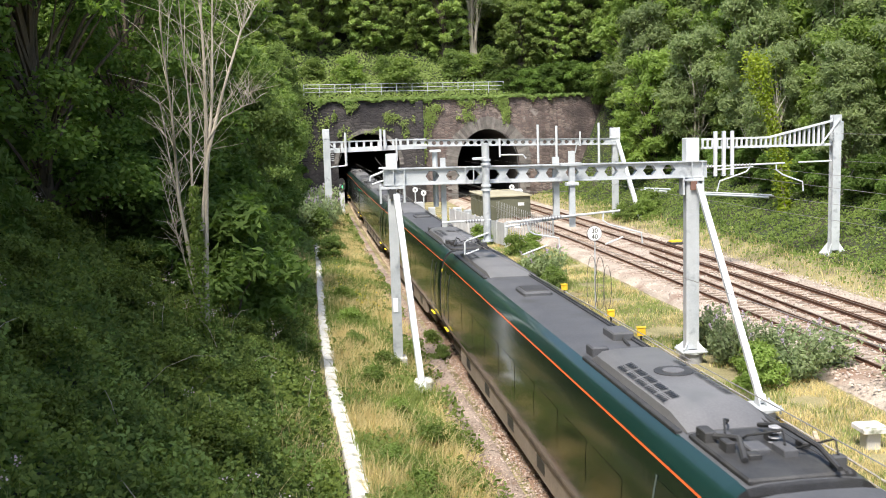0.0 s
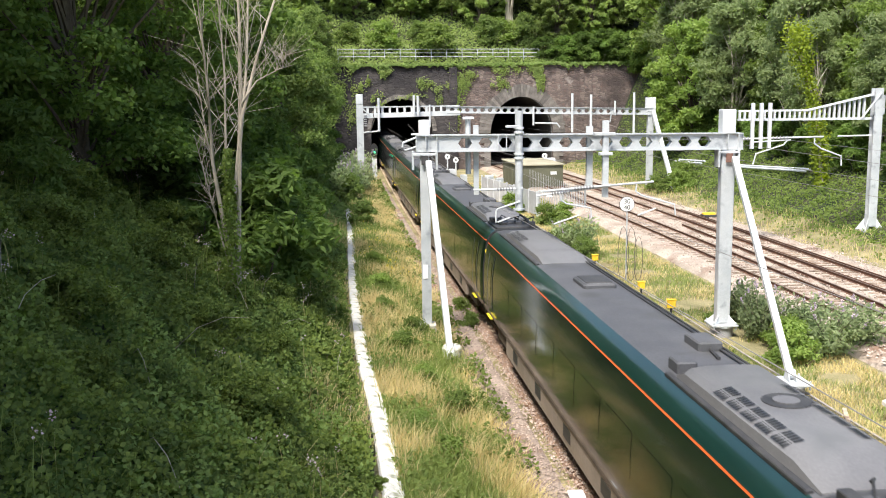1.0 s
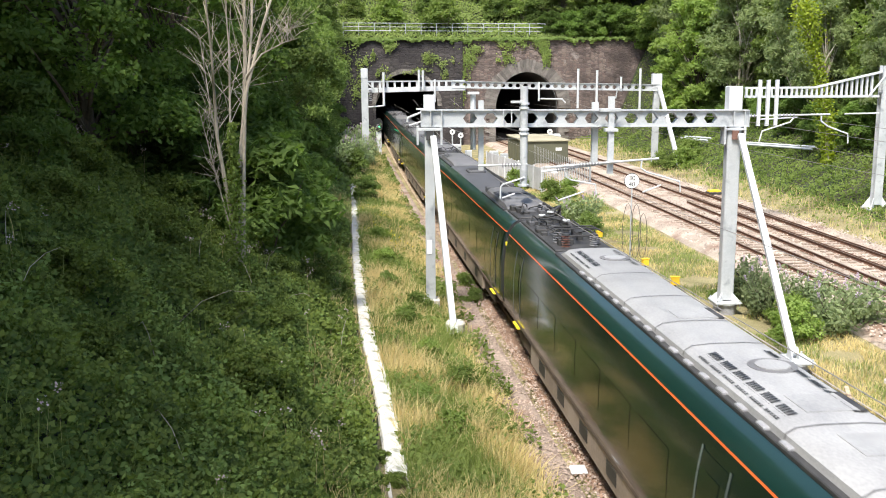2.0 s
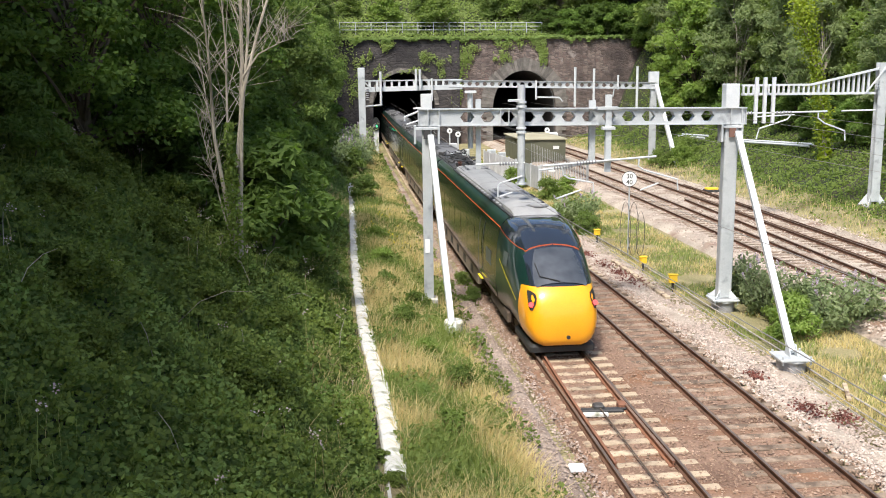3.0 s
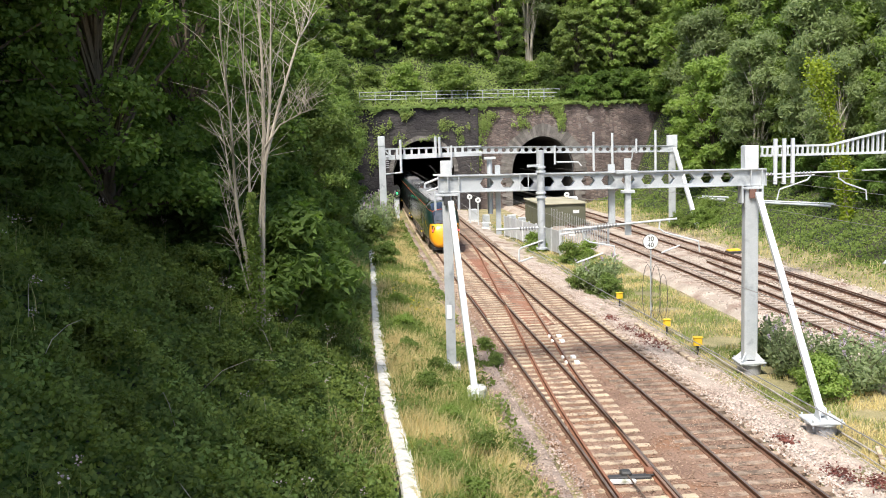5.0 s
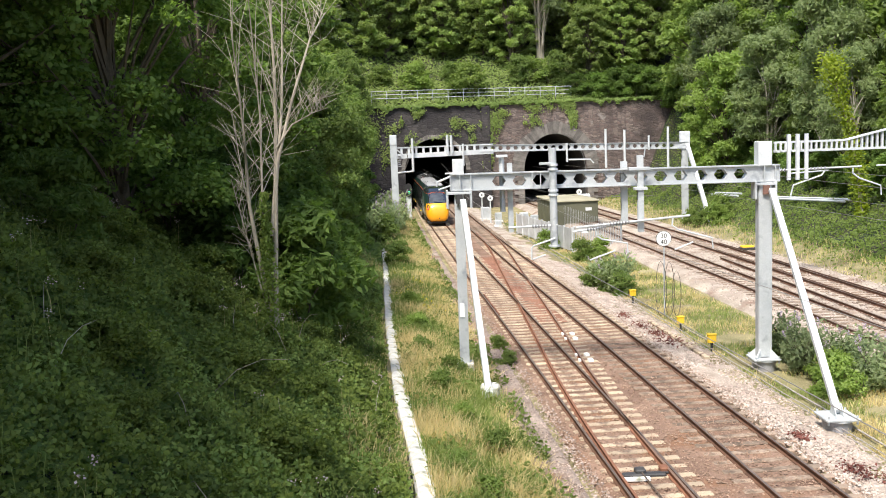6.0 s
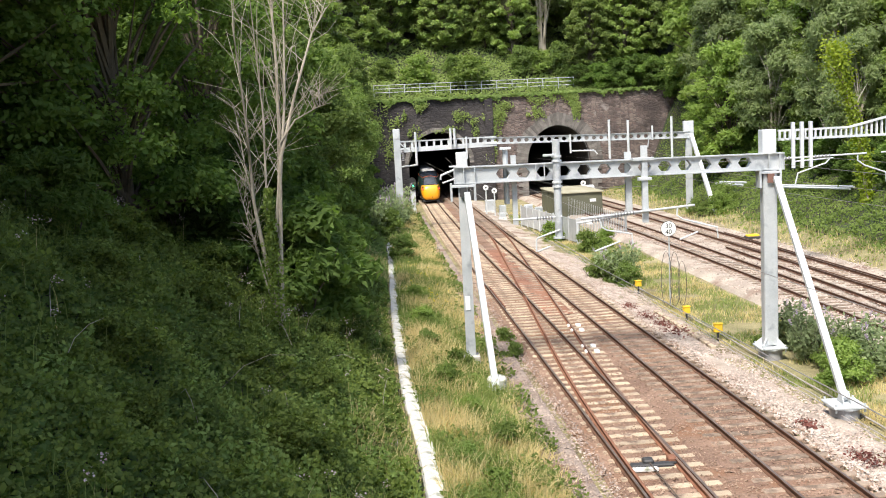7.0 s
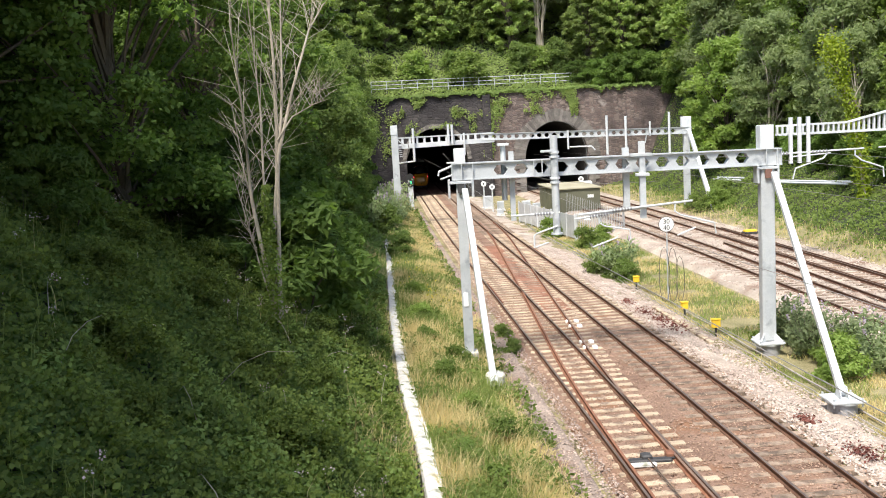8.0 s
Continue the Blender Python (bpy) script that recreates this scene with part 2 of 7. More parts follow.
ROOF_HUMP = mat("roof_cover_grey", (0.115, 0.112, 0.115), (0.175, 0.172, 0.172), 0.5, 0, 0.8, 25, 0.06, spot=(0.13, 0.13, 0.13), spot_scale=0.8)
ROOF_PALE = mat("roof_cover_pale", (0.23, 0.23, 0.232), (0.37, 0.37, 0.365), 0.5, 0, 0.8, 25, 0.06, spot=(0.28, 0.28, 0.28), spot_scale=0.8)
ROOF_DARK = mat("roof_gear_dark", (0.03, 0.03, 0.032), (0.07, 0.068, 0.066), 0.6, 0.2, 3, 40, 0.2)
ORANGE = mat("orange_stripe", (0.62, 0.10, 0.025), (0.72, 0.13, 0.03), 0.35, 0, 1, 20, 0)
YELLOW = mat("yellow_cab_paint", (0.86, 0.345, 0.010), (0.92, 0.40, 0.014), 0.34, 0, 0.8, 20, 0.02, coat=0.5)
DOME = mat("dark_cab_dome", (0.010, 0.014, 0.022), (0.016, 0.020, 0.028), 0.12, 0, 0.7, 15, 0.02, coat=1.0)
UNDER = mat("brown_underframe", (0.055, 0.038, 0.028), (0.13, 0.095, 0.07), 0.85, 0, 1.5, 20, 0.3)
SKIRT = mat("dusty_skirt", (0.19, 0.15, 0.12), (0.30, 0.245, 0.205), 0.65, 0, 0.8, 15, 0.1)
BLACK = mat("black_rubber", (0.012, 0.012, 0.012), (0.03, 0.03, 0.03), 0.6, 0, 2, 30, 0.1)
DOORGREY = mat("grey_door_frame", (0.07, 0.09, 0.085), (0.12, 0.145, 0.14), 0.4, 0, 1, 20, 0)
INSUL = mat("brown_insulator", (0.13, 0.055, 0.04), (0.19, 0.08, 0.06), 0.35, 0, 2, 20, 0)
INSUL_G = mat("grey_insulator", (0.22, 0.22, 0.23), (0.34, 0.34, 0.35), 0.4, 0, 2, 20, 0)
STEP_Y = mat("yellow_step_edge", (0.75, 0.60, 0.02), (0.85, 0.70, 0.04), 0.5, 0, 2, 20, 0)
BOX_Y = mat("yellow_box_paint", (0.80, 0.50, 0.02), (0.88, 0.58, 0.04), 0.6, 0, 4, 20, 0.05)
SIGN_W = mat("white_sign_face", (0.80, 0.80, 0.78), (0.88, 0.88, 0.86), 0.5, 0, 2, 20, 0)
SIGN_K = mat("sign_black", (0.02, 0.02, 0.02), (0.03, 0.03, 0.03), 0.5, 0, 2, 20, 0)
CABLE = mat("cable_black", (0.05, 0.045, 0.038), (0.11, 0.098, 0.08), 0.6, 0, 4, 40, 0.1)
CABLE_G = mat("cable_grey", (0.24, 0.22, 0.20), (0.40, 0.37, 0.34), 0.7, 0, 4, 40, 0.1)
WIRE = mat("copper_wire", (0.22, 0.21, 0.20), (0.34, 0.32, 0.30), 0.5, 0.3, 4, 40, 0)
SHED = mat("olive_cabin_paint", (0.115, 0.115, 0.075), (0.16, 0.16, 0.105), 0.7, 0, 0.7, 12, 0.1)
SHED_ROOF = mat("dusty_cabin_roof", (0.28, 0.26, 0.18), (0.40, 0.37, 0.27), 0.9, 0, 0.6, 12, 0.1)
FENCE = mat("palisade_steel", (0.46, 0.47, 0.48), (0.62, 0.63, 0.64), 0.6, 0.2, 2, 20, 0.05, random_v=0.15)
RED_LAMP = glow_mat("red_tail_lamp", (1.0, 0.05, 0.05), 2.5)
GREEN_LAMP = glow_mat("green_signal_lamp", (0.05, 1.0, 0.45), 1.2)
FLANGE_RED = mat("primer_red", (0.15, 0.075, 0.055), (0.21, 0.11, 0.08), 0.7, 0, 3, 30, 0.1)

# ---------------------------------------------------------------- mesh helpers


class Build:
    """Collects vertices and faces of one mesh."""

    def __init__(self):
        self.v, self.f = [], []

    def add(self, vs, fs):
        k = len(self.v)
        self.v += [tuple(p) for p in vs]
        self.f += [tuple(k + i for i in f) for f in fs]
        return self

    def box(self, x0, x1, y0, y1, z0, z1, c=0.0, m=None):
        """A box with chamfered upright and top edges when c > 0."""
        if c <= 0:
            vs = [(x, y, z) for z in (z0, z1) for x, y in ((x0, y0), (x1, y0), (x1, y1), (x0, y1))]
            fs = [(3, 2, 1, 0), (4, 5, 6, 7), (0, 1, 5, 4), (1, 2, 6, 5), (2, 3, 7, 6), (3, 0, 4, 7)]
        else:
            def ring(d, z):
                a, b, e, g = x0 + d, x1 - d, y0 + d, y1 - d
                return [(a + c, e, z), (b - c, e, z), (b, e + c, z), (b, g - c, z), (b - c, g, z), (a + c, g, z), (a, g - c, z), (a, e + c, z)]
            vs = ring(0, z0) + ring(0, z1 - c) + ring(c, z1)
            fs = [tuple(range(7, -1, -1)), tuple(range(16, 24))]
            for r in (0, 8):
                fs += [(r + i, r + (i + 1) % 8, r + 8 + (i + 1) % 8, r + 8 + i) for i in range(8)]
        if m is not None:
            vs = [m @ Vector(p) for p in vs]
        return self.add(vs, fs)

    def tube(self, pts, r, n=8, cap=True):
        """A round bar through pts; r: one radius or one for each point."""
        pts = [Vector(p) for p in pts]
        rs = r if isinstance(r, (list, tuple)) else [r] * len(pts)
        vs, up = [], None
        for i, p in enumerate(pts):
            d = (pts[min(i + 1, len(pts) - 1)] - pts[max(i - 1, 0)]).normalized()
            if up is None:
                up = d.orthogonal().normalized()
            up = (up - d * up.dot(d)).normalized()
            w = d.cross(up)
            vs += [p + (up * math.cos(2 * math.pi * k / n) + w * math.sin(2 * math.pi * k / n)) * rs[i] for k in range(n)]
        fs = [(i * n + k, i * n + (k + 1) % n, (i + 1) * n + (k + 1) % n, (i + 1) * n + k) for i in range(len(pts) - 1) for k in range(n)]
        if cap:
            fs += [tuple(range(n - 1, -1, -1)), tuple(range((len(pts) - 1) * n, len(pts) * n))]
        return self.add(vs, fs)

    def loft(self, rings, closed=True, caps=True):
        n = len(rings[0])
        vs = [p for r in rings for p in r]
        m = n if closed else n - 1
        fs = [(i * n + k, i * n + (k + 1) % n, (i + 1) * n + (k + 1) % n, (i + 1) * n + k) for i in range(len(rings) - 1) for k in range(m)]
        if caps and closed:
            fs += [tuple(range(n - 1, -1, -1)), tuple(range((len(rings) - 1) * n, len(rings) * n))]
        return self.add(vs, fs)

    def bar(self, a, b, w, h, side=None):
        """A square-cut bar from a to b, w across and h high."""
        a, b = Vector(a), Vector(b)
        d = (b - a).normalized()
        s = (Vector(side) if side else d.cross(Vector((0, 0, 1))))
        if s.length < 1e-4:
            s = Vector((1, 0, 0))
        s = (s - d * s.dot(d)).normalized()
        u = s.cross(d)
        return self.loft([[p + s * i * w / 2 + u * j * h / 2 for i, j in ((-1, -1), (1, -1), (1, 1), (-1, 1))] for p in (a, b)])

    def mesh(self, name, material, smooth=False):
        me = bpy.data.meshes.new(name)
        me.from_pydata(self.v, [], self.f)
        bm = bmesh.new()
        bm.from_mesh(me)
        bmesh.ops.recalc_face_normals(bm, faces=bm.faces)
        bm.to_mesh(me)
        bm.free()
        me.materials.append(material)
        if smooth:
            me.shade_smooth()
            me.set_sharp_from_angle(angle=radians(38))
        return me


def part(name, b, material, parent=None, label="", smooth=False):
    """One mesh object under a thing or a part."""
    me = b.mesh(name, material, smooth) if isinstance(b, Build) else b
    ob = new(name, me)
    ob.parent = parent
    if label:
        ob["label"] = label
    return ob


def thing(name, label, category, m=None, group="", kind=""):
    ob = new(name)
    ob.empty_display_size = 0.3
    if m is not None:
        ob.matrix_world = m
    return tagged(ob, label, category, group, kind)


def solid(name, b, material, label, category="", group="", kind="", smooth=False, m=None):
    ob = part(name, b, material, None, "", smooth)
    if m is not None:
        ob.matrix_world = m
    return tagged(ob, label, category, group, kind)


def quads(name, centres, normals, sizes, material, aspect=1.6, rng=None, droop=0.25, single=False):
    """Leaves: one folded diamond each (or one triangle, far off), in one mesh."""
    n = len(centres)
    nr = normals / np.linalg.norm(normals, axis=1, keepdims=True)
    rnd = rng.normal(size=(n, 3))
    t = np.cross(nr, rnd)
    t /= np.linalg.norm(t, axis=1, keepdims=True) + 1e-9
    s = np.cross(nr, t)
    L, W = (sizes * 0.5 * aspect)[:, None], (sizes * 0.5)[:, None]
    v = np.empty((n, 4, 3))
    v[:, 0] = centres - t * L
    v[:, 1] = centres + s * W - nr * W * droop
    v[:, 2] = centres + t * L
    v[:, 3] = centres - s * W - nr * W * droop
    if single:
        return facets(name, v[:, :3] * np.array([1.0]), material)
    me = bpy.data.meshes.new(name)
    me.vertices.add(4 * n)
    me.vertices.foreach_set("co", v.reshape(-1))
    tri = np.arange(4 * n).reshape(n, 4)[:, [0, 1, 2, 0, 2, 3]].reshape(-1)
    me.loops.add(6 * n)
    me.loops.foreach_set("vertex_index", tri.astype(np.int32))
    me.polygons.add(2 * n)
    me.polygons.foreach_set("loop_start", np.arange(0, 6 * n, 3, dtype=np.int32))
    me.update(calc_edges=True)
    me.validate()
    me.materials.append(material)
    return me


def facets(name, v, material):
    """One triangle each."""
    n = len(v)
    me = bpy.data.meshes.new(name)
    me.vertices.add(3 * n)
    me.vertices.foreach_set("co", v.reshape(-1))
    me.loops.add(3 * n)
    me.loops.foreach_set("vertex_index", np.arange(3 * n, dtype=np.int32))
    me.polygons.add(n)
    me.polygons.foreach_set("loop_start", np.arange(0, 3 * n, 3, dtype=np.int32))
    me.update(calc_edges=True)
    me.validate()
    me.materials.append(material)
    return me


def blades(name, base, height, lean, width, material, rng):
    """Grass: one tall bent blade each (three triangles)."""
    n = len(base)
    a = rng.uniform(0, 2 * np.pi, n)
    side = np.stack([np.cos(a), np.sin(a), np.zeros(n)], 1) * (width[:, None] / 2)
    tip = base + lean + np.array([0, 0, 1.0]) * height[:, None]
    mid = base + lean * 0.3 + np.array([0, 0, 0.6]) * height[:, None]
    v = np.stack([base - side, base + side, mid + side * 0.8, mid - side * 0.8, tip], 1)
    me = bpy.data.meshes.new(name)
    me.vertices.add(5 * n)
    me.vertices.foreach_set("co", v.reshape(-1))
    tri = np.arange(5 * n).reshape(n, 5)[:, [0, 1, 2, 0, 2, 3, 3, 2, 4]].reshape(-1)
    me.loops.add(9 * n)
    me.loops.foreach_set("vertex_index", tri.astype(np.int32))
    me.polygons.add(3 * n)
    me.polygons.foreach_set("loop_start", np.arange(0, 9 * n, 3, dtype=np.int32))
    me.update(calc_edges=True)
    me.validate()
    me.materials.append(material)
    return me


# ---------------------------------------------------------------- plan of the place
GAUGE, SIX_FOOT, FAR_SIX_FOOT = 1.505, 1.831, 2.35
PAIR = 2 * GAUGE + SIX_FOOT


def rail_a(y):
    """x of the left rail of the line that the train takes."""
    if y > 112:
        return rail_a(112) - 0.062 * (y - 112)
    return 5.546 - 0.05592 * y - 2.272e-4 * y * y + 7.32e-7 * y ** 3 + 2.1e-4 * max(0.0, y - 55) ** 2


def rail_c(y):
    """x of the left rail of the far pair of lines."""
    if y > 120:
        return rail_c(120) - 0.08 * (y - 120)
    return 17.25 - 0.0428 * (y - 30) - 2.4e-4 * (y - 30) * abs(y - 30)


def trough_x(y):
    pts = ((-20, 1.6), (10, 0.35), (22.3, -0.61), (30.6, -1.50), (40.9, -2.27), (66, -3.8), (130, -8.2))
    for (y0, x0), (y1, x1) in zip(pts, pts[1:]):
        if y <= y1:
            return x0 + (x1 - x0) * (y - y0) / (y1 - y0)
    return -8.2


def smooth(a, b, x):
    t = min(1.0, max(0.0, (x - a) / (b - a)))
    return t * t * (3 - 2 * t)


WALL_Y = 120.0
BORE_A, BORE_B = -0.1, 15.0


def height(x, y):
    """Ground level: the cutting's floor, its banks, and the hill over the tunnels."""
    xl, xr = trough_x(y), rail_c(min(max(y, -40), 120)) + PAIR + 2.6
    n = noise.noise((x * 0.25, y * 0.25, 0.3)) * 0.5 + noise.noise((x * 0.9, y * 0.9, 4.1)) * 0.2
    if x < xl - 0.35:
        d = xl - 0.35 - x
        z = 0.25 + 0.74 * min(d, 11) + 0.12 * max(0, d - 11) + n * min(1, d) * 0.7
    elif x > xr:
        d = x - xr
        z = -0.32 + 0.2 * min(d, 4) + 0.52 * min(max(0, d - 4), 32) + n * min(1, d * 0.5) * 0.6
    else:
        z = -0.33 - 0.16 * smooth(rail_a(min(y, 119)) + 5.5, rail_a(min(y, 119)) + 8, x) + 0.5 * smooth(xl + 4.2, xl + 0.3, x) + n * 0.05
    f = 1.0 if y > WALL_Y + 1.35 else smooth(92, 121, y) * max(smooth(25.5, 31, x), smooth(-7, -11.5, x))
    hill = 12.1 + 0.6 * min(max(0, y - WALL_Y - 1.4), 75) + n * 1.2
    return z + (max(z, hill) - z) * f


def axis(lo, a, b, hi, fine, extra=()):
    vals, v, step = [], a, fine
    vals = list(np.arange(a, b + 1e-6, fine))
    while v > lo:
        step *= 1.5
        v -= step
        vals.append(v)
    v, step = b, fine
    while v < hi:
        step *= 1.5
        v += step
        vals.append(v)
    return sorted(set([round(float(q), 3) for q in vals]) | set(extra))


def ground():
    xs = axis(-900, -32, 48, 900, 0.8, (-8.01, 29.01, BORE_A - 4.6, BORE_A + 4.6, BORE_B - 4.6, BORE_B + 4.6))
    ys = axis(-700, 4, 150, 1500, 0.8, (WALL_Y + 1.3, WALL_Y + 1.4))
    ys = [y for y in ys if not (WALL_Y + 0.9 < y < WALL_Y + 1.9) or y in (WALL_Y + 1.3, WALL_Y + 1.4)]
    vs = [(x, y, height(x, y)) for y in ys for x in xs]
    nx, fs = len(xs), []
    for j in range(len(ys) - 1):
        for i in range(nx - 1):
            xm = (xs[i] + xs[i + 1]) / 2
            if ys[j] == WALL_Y + 1.3 and (abs(xm - BORE_A) < 4.6 or abs(xm - BORE_B) < 4.6):
                continue
            fs.append((j * nx + i, j * nx + i + 1, (j + 1) * nx + i + 1, (j + 1) * nx + i))
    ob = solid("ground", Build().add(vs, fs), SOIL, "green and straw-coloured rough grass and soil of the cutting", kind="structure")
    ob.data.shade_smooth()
    # banks and hill take the soil with plant shade painted in
    ob.data.materials.append(LITTER_SHADE)
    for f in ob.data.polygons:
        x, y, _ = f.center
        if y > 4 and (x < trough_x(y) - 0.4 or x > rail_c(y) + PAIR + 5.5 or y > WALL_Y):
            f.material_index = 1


ground()


def strip(name, fn, lo, hi, y0, y1, z, material, label, step=0.8, cross=14, rough=0.05, fall=0.0):
    """A bed of ballast along the rails, with sloping shoulders."""
    ys = np.arange(y0, y1 + step / 2, step)
    rows = []
    for y in ys:
        row = []
        for k in range(cross + 1):
            u = k / cross
            x = fn(y) + lo + (hi - lo) * u
            zz = z + noise.noise((x * 1.3, y * 1.3, 7)) * rough
            zz -= fall * u
            if k in (0, cross):
                zz -= 0.45
            row.append((x, float(y), zz))
        rows.append(row)
    ob = solid(name, Build().loft(rows, closed=False), material, label, kind="structure")
    ob.data.shade_smooth()
    return ob


strip("ballast_bed", rail_a, -0.85, PAIR + 0.7, -10, 220, -0.185, BALLAST, "brown stained stone ballast under the near pair of tracks")
strip("ballast_shoulder", rail_a, PAIR + 0.5, 8.3, -10, 119, -0.2, BALLAST_L, "pale pinkish grey stone ballast beside the near tracks", rough=0.1, fall=0.4)
strip("far_ballast_bed", rail_c, -2.1, PAIR + 3.0, -10, 220, -0.185, BALLAST_L, "pale stone ballast under the far pair of tracks", rough=0.07)

# ---------------------------------------------------------------- tracks
RAIL_SECTION = ((-0.07, -0.16), (0.07, -0.16), (0.065, -0.145), (0.012, -0.12), (0.010, -0.05), (0.036, -0.035), (0.036, -0.006), (-0.036, -0.006), (-0.036, -0.035), (-0.010, -0.05), (-0.012, -0.12), (-0.065, -0.145))
HEAD_SECTION = ((-0.034, -0.0055), (0.034, -0.0055), (0.030, 0.0), (-0.030, 0.0))


def rail(fn, y0, y1, parent, body=RUST, top=RAIL_TOP, step=2.0):
    ys = np.linspace(y0, y1, max(2, int((y1 - y0) / step)))
    for name, section, material in (("rail", RAIL_SECTION, body), ("rail_head", HEAD_SECTION, top)):
        rings = [[(fn(float(y)) + a, float(y), b) for a, b in section] for y in ys]
        if name == "rail":
            r = part("rail", Build().loft(rings), material, parent, "rust brown steel rail")
        else:
            part("rail_head", Build().loft(rings), material, r, "worn bright running surface")


def sleeper_mesh(length, material):
    b = Build().box(-length / 2, length / 2, -0.125, 0.125, -0.32, -0.152, 0.02)
    return b.mesh("sleeper", material)


SLEEPERS = {}


def sleeper(x, y, turn, length, material, parent):
    key = (round(length, 1), material.name)
    if key not in SLEEPERS:
        SLEEPERS[key] = sleeper_mesh(length, material)
    ob = part("sleeper", SLEEPERS[key], material, parent)
    ob.matrix_world = pose(x, y, random.uniform(-0.008, 0.008), 0, random.uniform(-0.3, 0.3), turn + random.uniform(-0.8, 0.8))


def slope(fn, y):
    return math.degrees(math.atan2(-(fn(y + 0.5) - fn(y - 0.5)), 1.0))


def crossing(y):
    """Offset from the near line to the second line along the crossover."""
    s, e = (y - 20) / 64.0, 0.25
    s = min(1, max(0, s))
    v = 1 / (1 - e)
    if s < e:
        u = v * s * s / (2 * e)
    elif s > 1 - e:
        u = 1 - v * (1 - s) ** 2 / (2 * e)
    else:
        u = v * e / 2 + v * (s - e)
    return u * (GAUGE + SIX_FOOT)


def tracks():
    for k, (fn, y0, label, base, dy) in enumerate((
            (rail_a, 3, "railway track with light sleepers in brown ballast", 0, 0.65),
            (rail_a, 3, "second railway track with brown-stained sleepers", GAUGE + SIX_FOOT, 0.68),
            (rail_c, 8, "railway track with half-buried sleepers in pale ballast", 0, 0.68),
            (rail_c, 8, "outer railway track in pale ballast by the bank", GAUGE + FAR_SIX_FOOT, 0.68))):
        t = thing("railway_track", label, "railway track", group="tracks", kind="structure")
        for off in (0, GAUGE):
            rail(lambda y: fn(y) + base + off, y0, 215, t)
        y = y0 + 0.5
        while y < 124:
            x = fn(y) + base + GAUGE / 2
            if k == 0 and y < 48:
                u = crossing(y)
                ln = 2.6 + (u if u < 1.6 else 0)
                sleeper(x + (ln - 2.6) / 2 + 0.17, y, slope(fn, y), ln - 0.34, SLEEPER, t)
            else:
                m = SLEEPER if k == 0 or (k == 1 and (y > 39 and y < 75)) else SLEEPER_DARK
                sleeper(x, y, slope(fn, y), 2.6, m, t)
            y += dy
    # check rails on the outer lines
    g = thing("check_rail_set", "rusty check rails inside the outer track", "rail", kind="structure")
    rail(lambda y: rail_c(y) + GAUGE + FAR_SIX_FOOT + 0.16, 20, 66, g, RUST, RUST)
    rail(lambda y: rail_c(y) + 2 * GAUGE + FAR_SIX_FOOT + 0.22, 12, 70, g, RUST, RUST)
    rail(lambda y: rail_c(y) + GAUGE + 0.9 + (y - 40) * 0.02, 12, 62, g, RUST, RAIL_TOP)
    c = thing("crossover", "rusty crossover rails joining the two near tracks", "rail", kind="structure")
    rail(lambda y: rail_a(y) + crossing(y) + 0.11, 19.5, 84, c, RUST_BRIGHT, RUST_BRIGHT, 1.0)
    rail(lambda y: rail_a(y) + GAUGE + crossing(y) - 0.11, 19.5, 84, c, RUST_BRIGHT, RAIL_NEW, 1.0)
    for y0, y1 in ((45, 51), (60, 66)):
        rail(lambda y: rail_a(y) + 0.1 + (GAUGE + SIX_FOOT if y1 > 55 else 0) + GAUGE * (y1 > 55), y0, y1, c, RUST_BRIGHT, RUST_BRIGHT)
    y = 48.4
    while y < 82:
        u = crossing(y)
        if 0.9 < u < 2.5:
            sleeper(rail_a(y) + u + GAUGE / 2, y, slope(rail_a, y) - 3, 1.5, SLEEPER_DARK, c)
        y += 0.65


tracks()


def points_gear():
    p = thing("point_machine", "dark point rods and pale bearer across the track", "point machine")
    for y in (22.75,):
        x = rail_a(y)
        part("bearer", Build().box(x + 0.16, x + 0.85, y - 0.07, y + 0.07, -0.15, -0.07, 0.02), CONC, p, "pale steel bearer")
        part("rod", Build().tube([(x + 0.1, y + 0.3, -0.09), (x + 1.45, y + 0.32, -0.09)], 0.03), ROOF_DARK, p)
        part("rod_box", Build().box(x + 0.2, x + 1.3, y + 0.18, y + 0.42, -0.16, -0.07, 0.03), ROOF_DARK, p)
    x = rail_a(21.4)
    part("drive_rod", Build().tube([(x + 0.6, 23.1, -0.05), (x + 0.95, 17.5, -0.05)], 0.018), UNDER, p)
    part("clamp", Build().box(x + 0.45, x + 0.72, 23.0, 23.3, -0.12, 0.02, 0.03), ROOF_DARK, p)
    part("clamp", Build().box(x + 1.1, x + 1.32, 23.1, 23.4, -0.12, 0.02, 0.03), RUST_BRIGHT, p)
    part("slide_plate", Build().box(x - 0.78, x - 0.42, 19.4, 19.8, -0.17, -0.12, 0.02), GALV_PLATE, p, "white plate beside the rail")


points_gear()


def point_clips():
    for y, off in ((40.3, 2.4), (39.3, 2.33), (36.3, 2.12), (35.4, 2.06)):
        for dx in (-0.16, 0.2):
            solid("rail_clip", Build().box(-0.09, 0.09, -0.13, 0.13, -0.17, -0.06, 0.02), SIGN_W, "white plastic cover clipped beside the crossover rail", "rail clip", "rail clips", m=pose(rail_a(y) + off + dx, y, 0, 0, 0, 8))


point_clips()


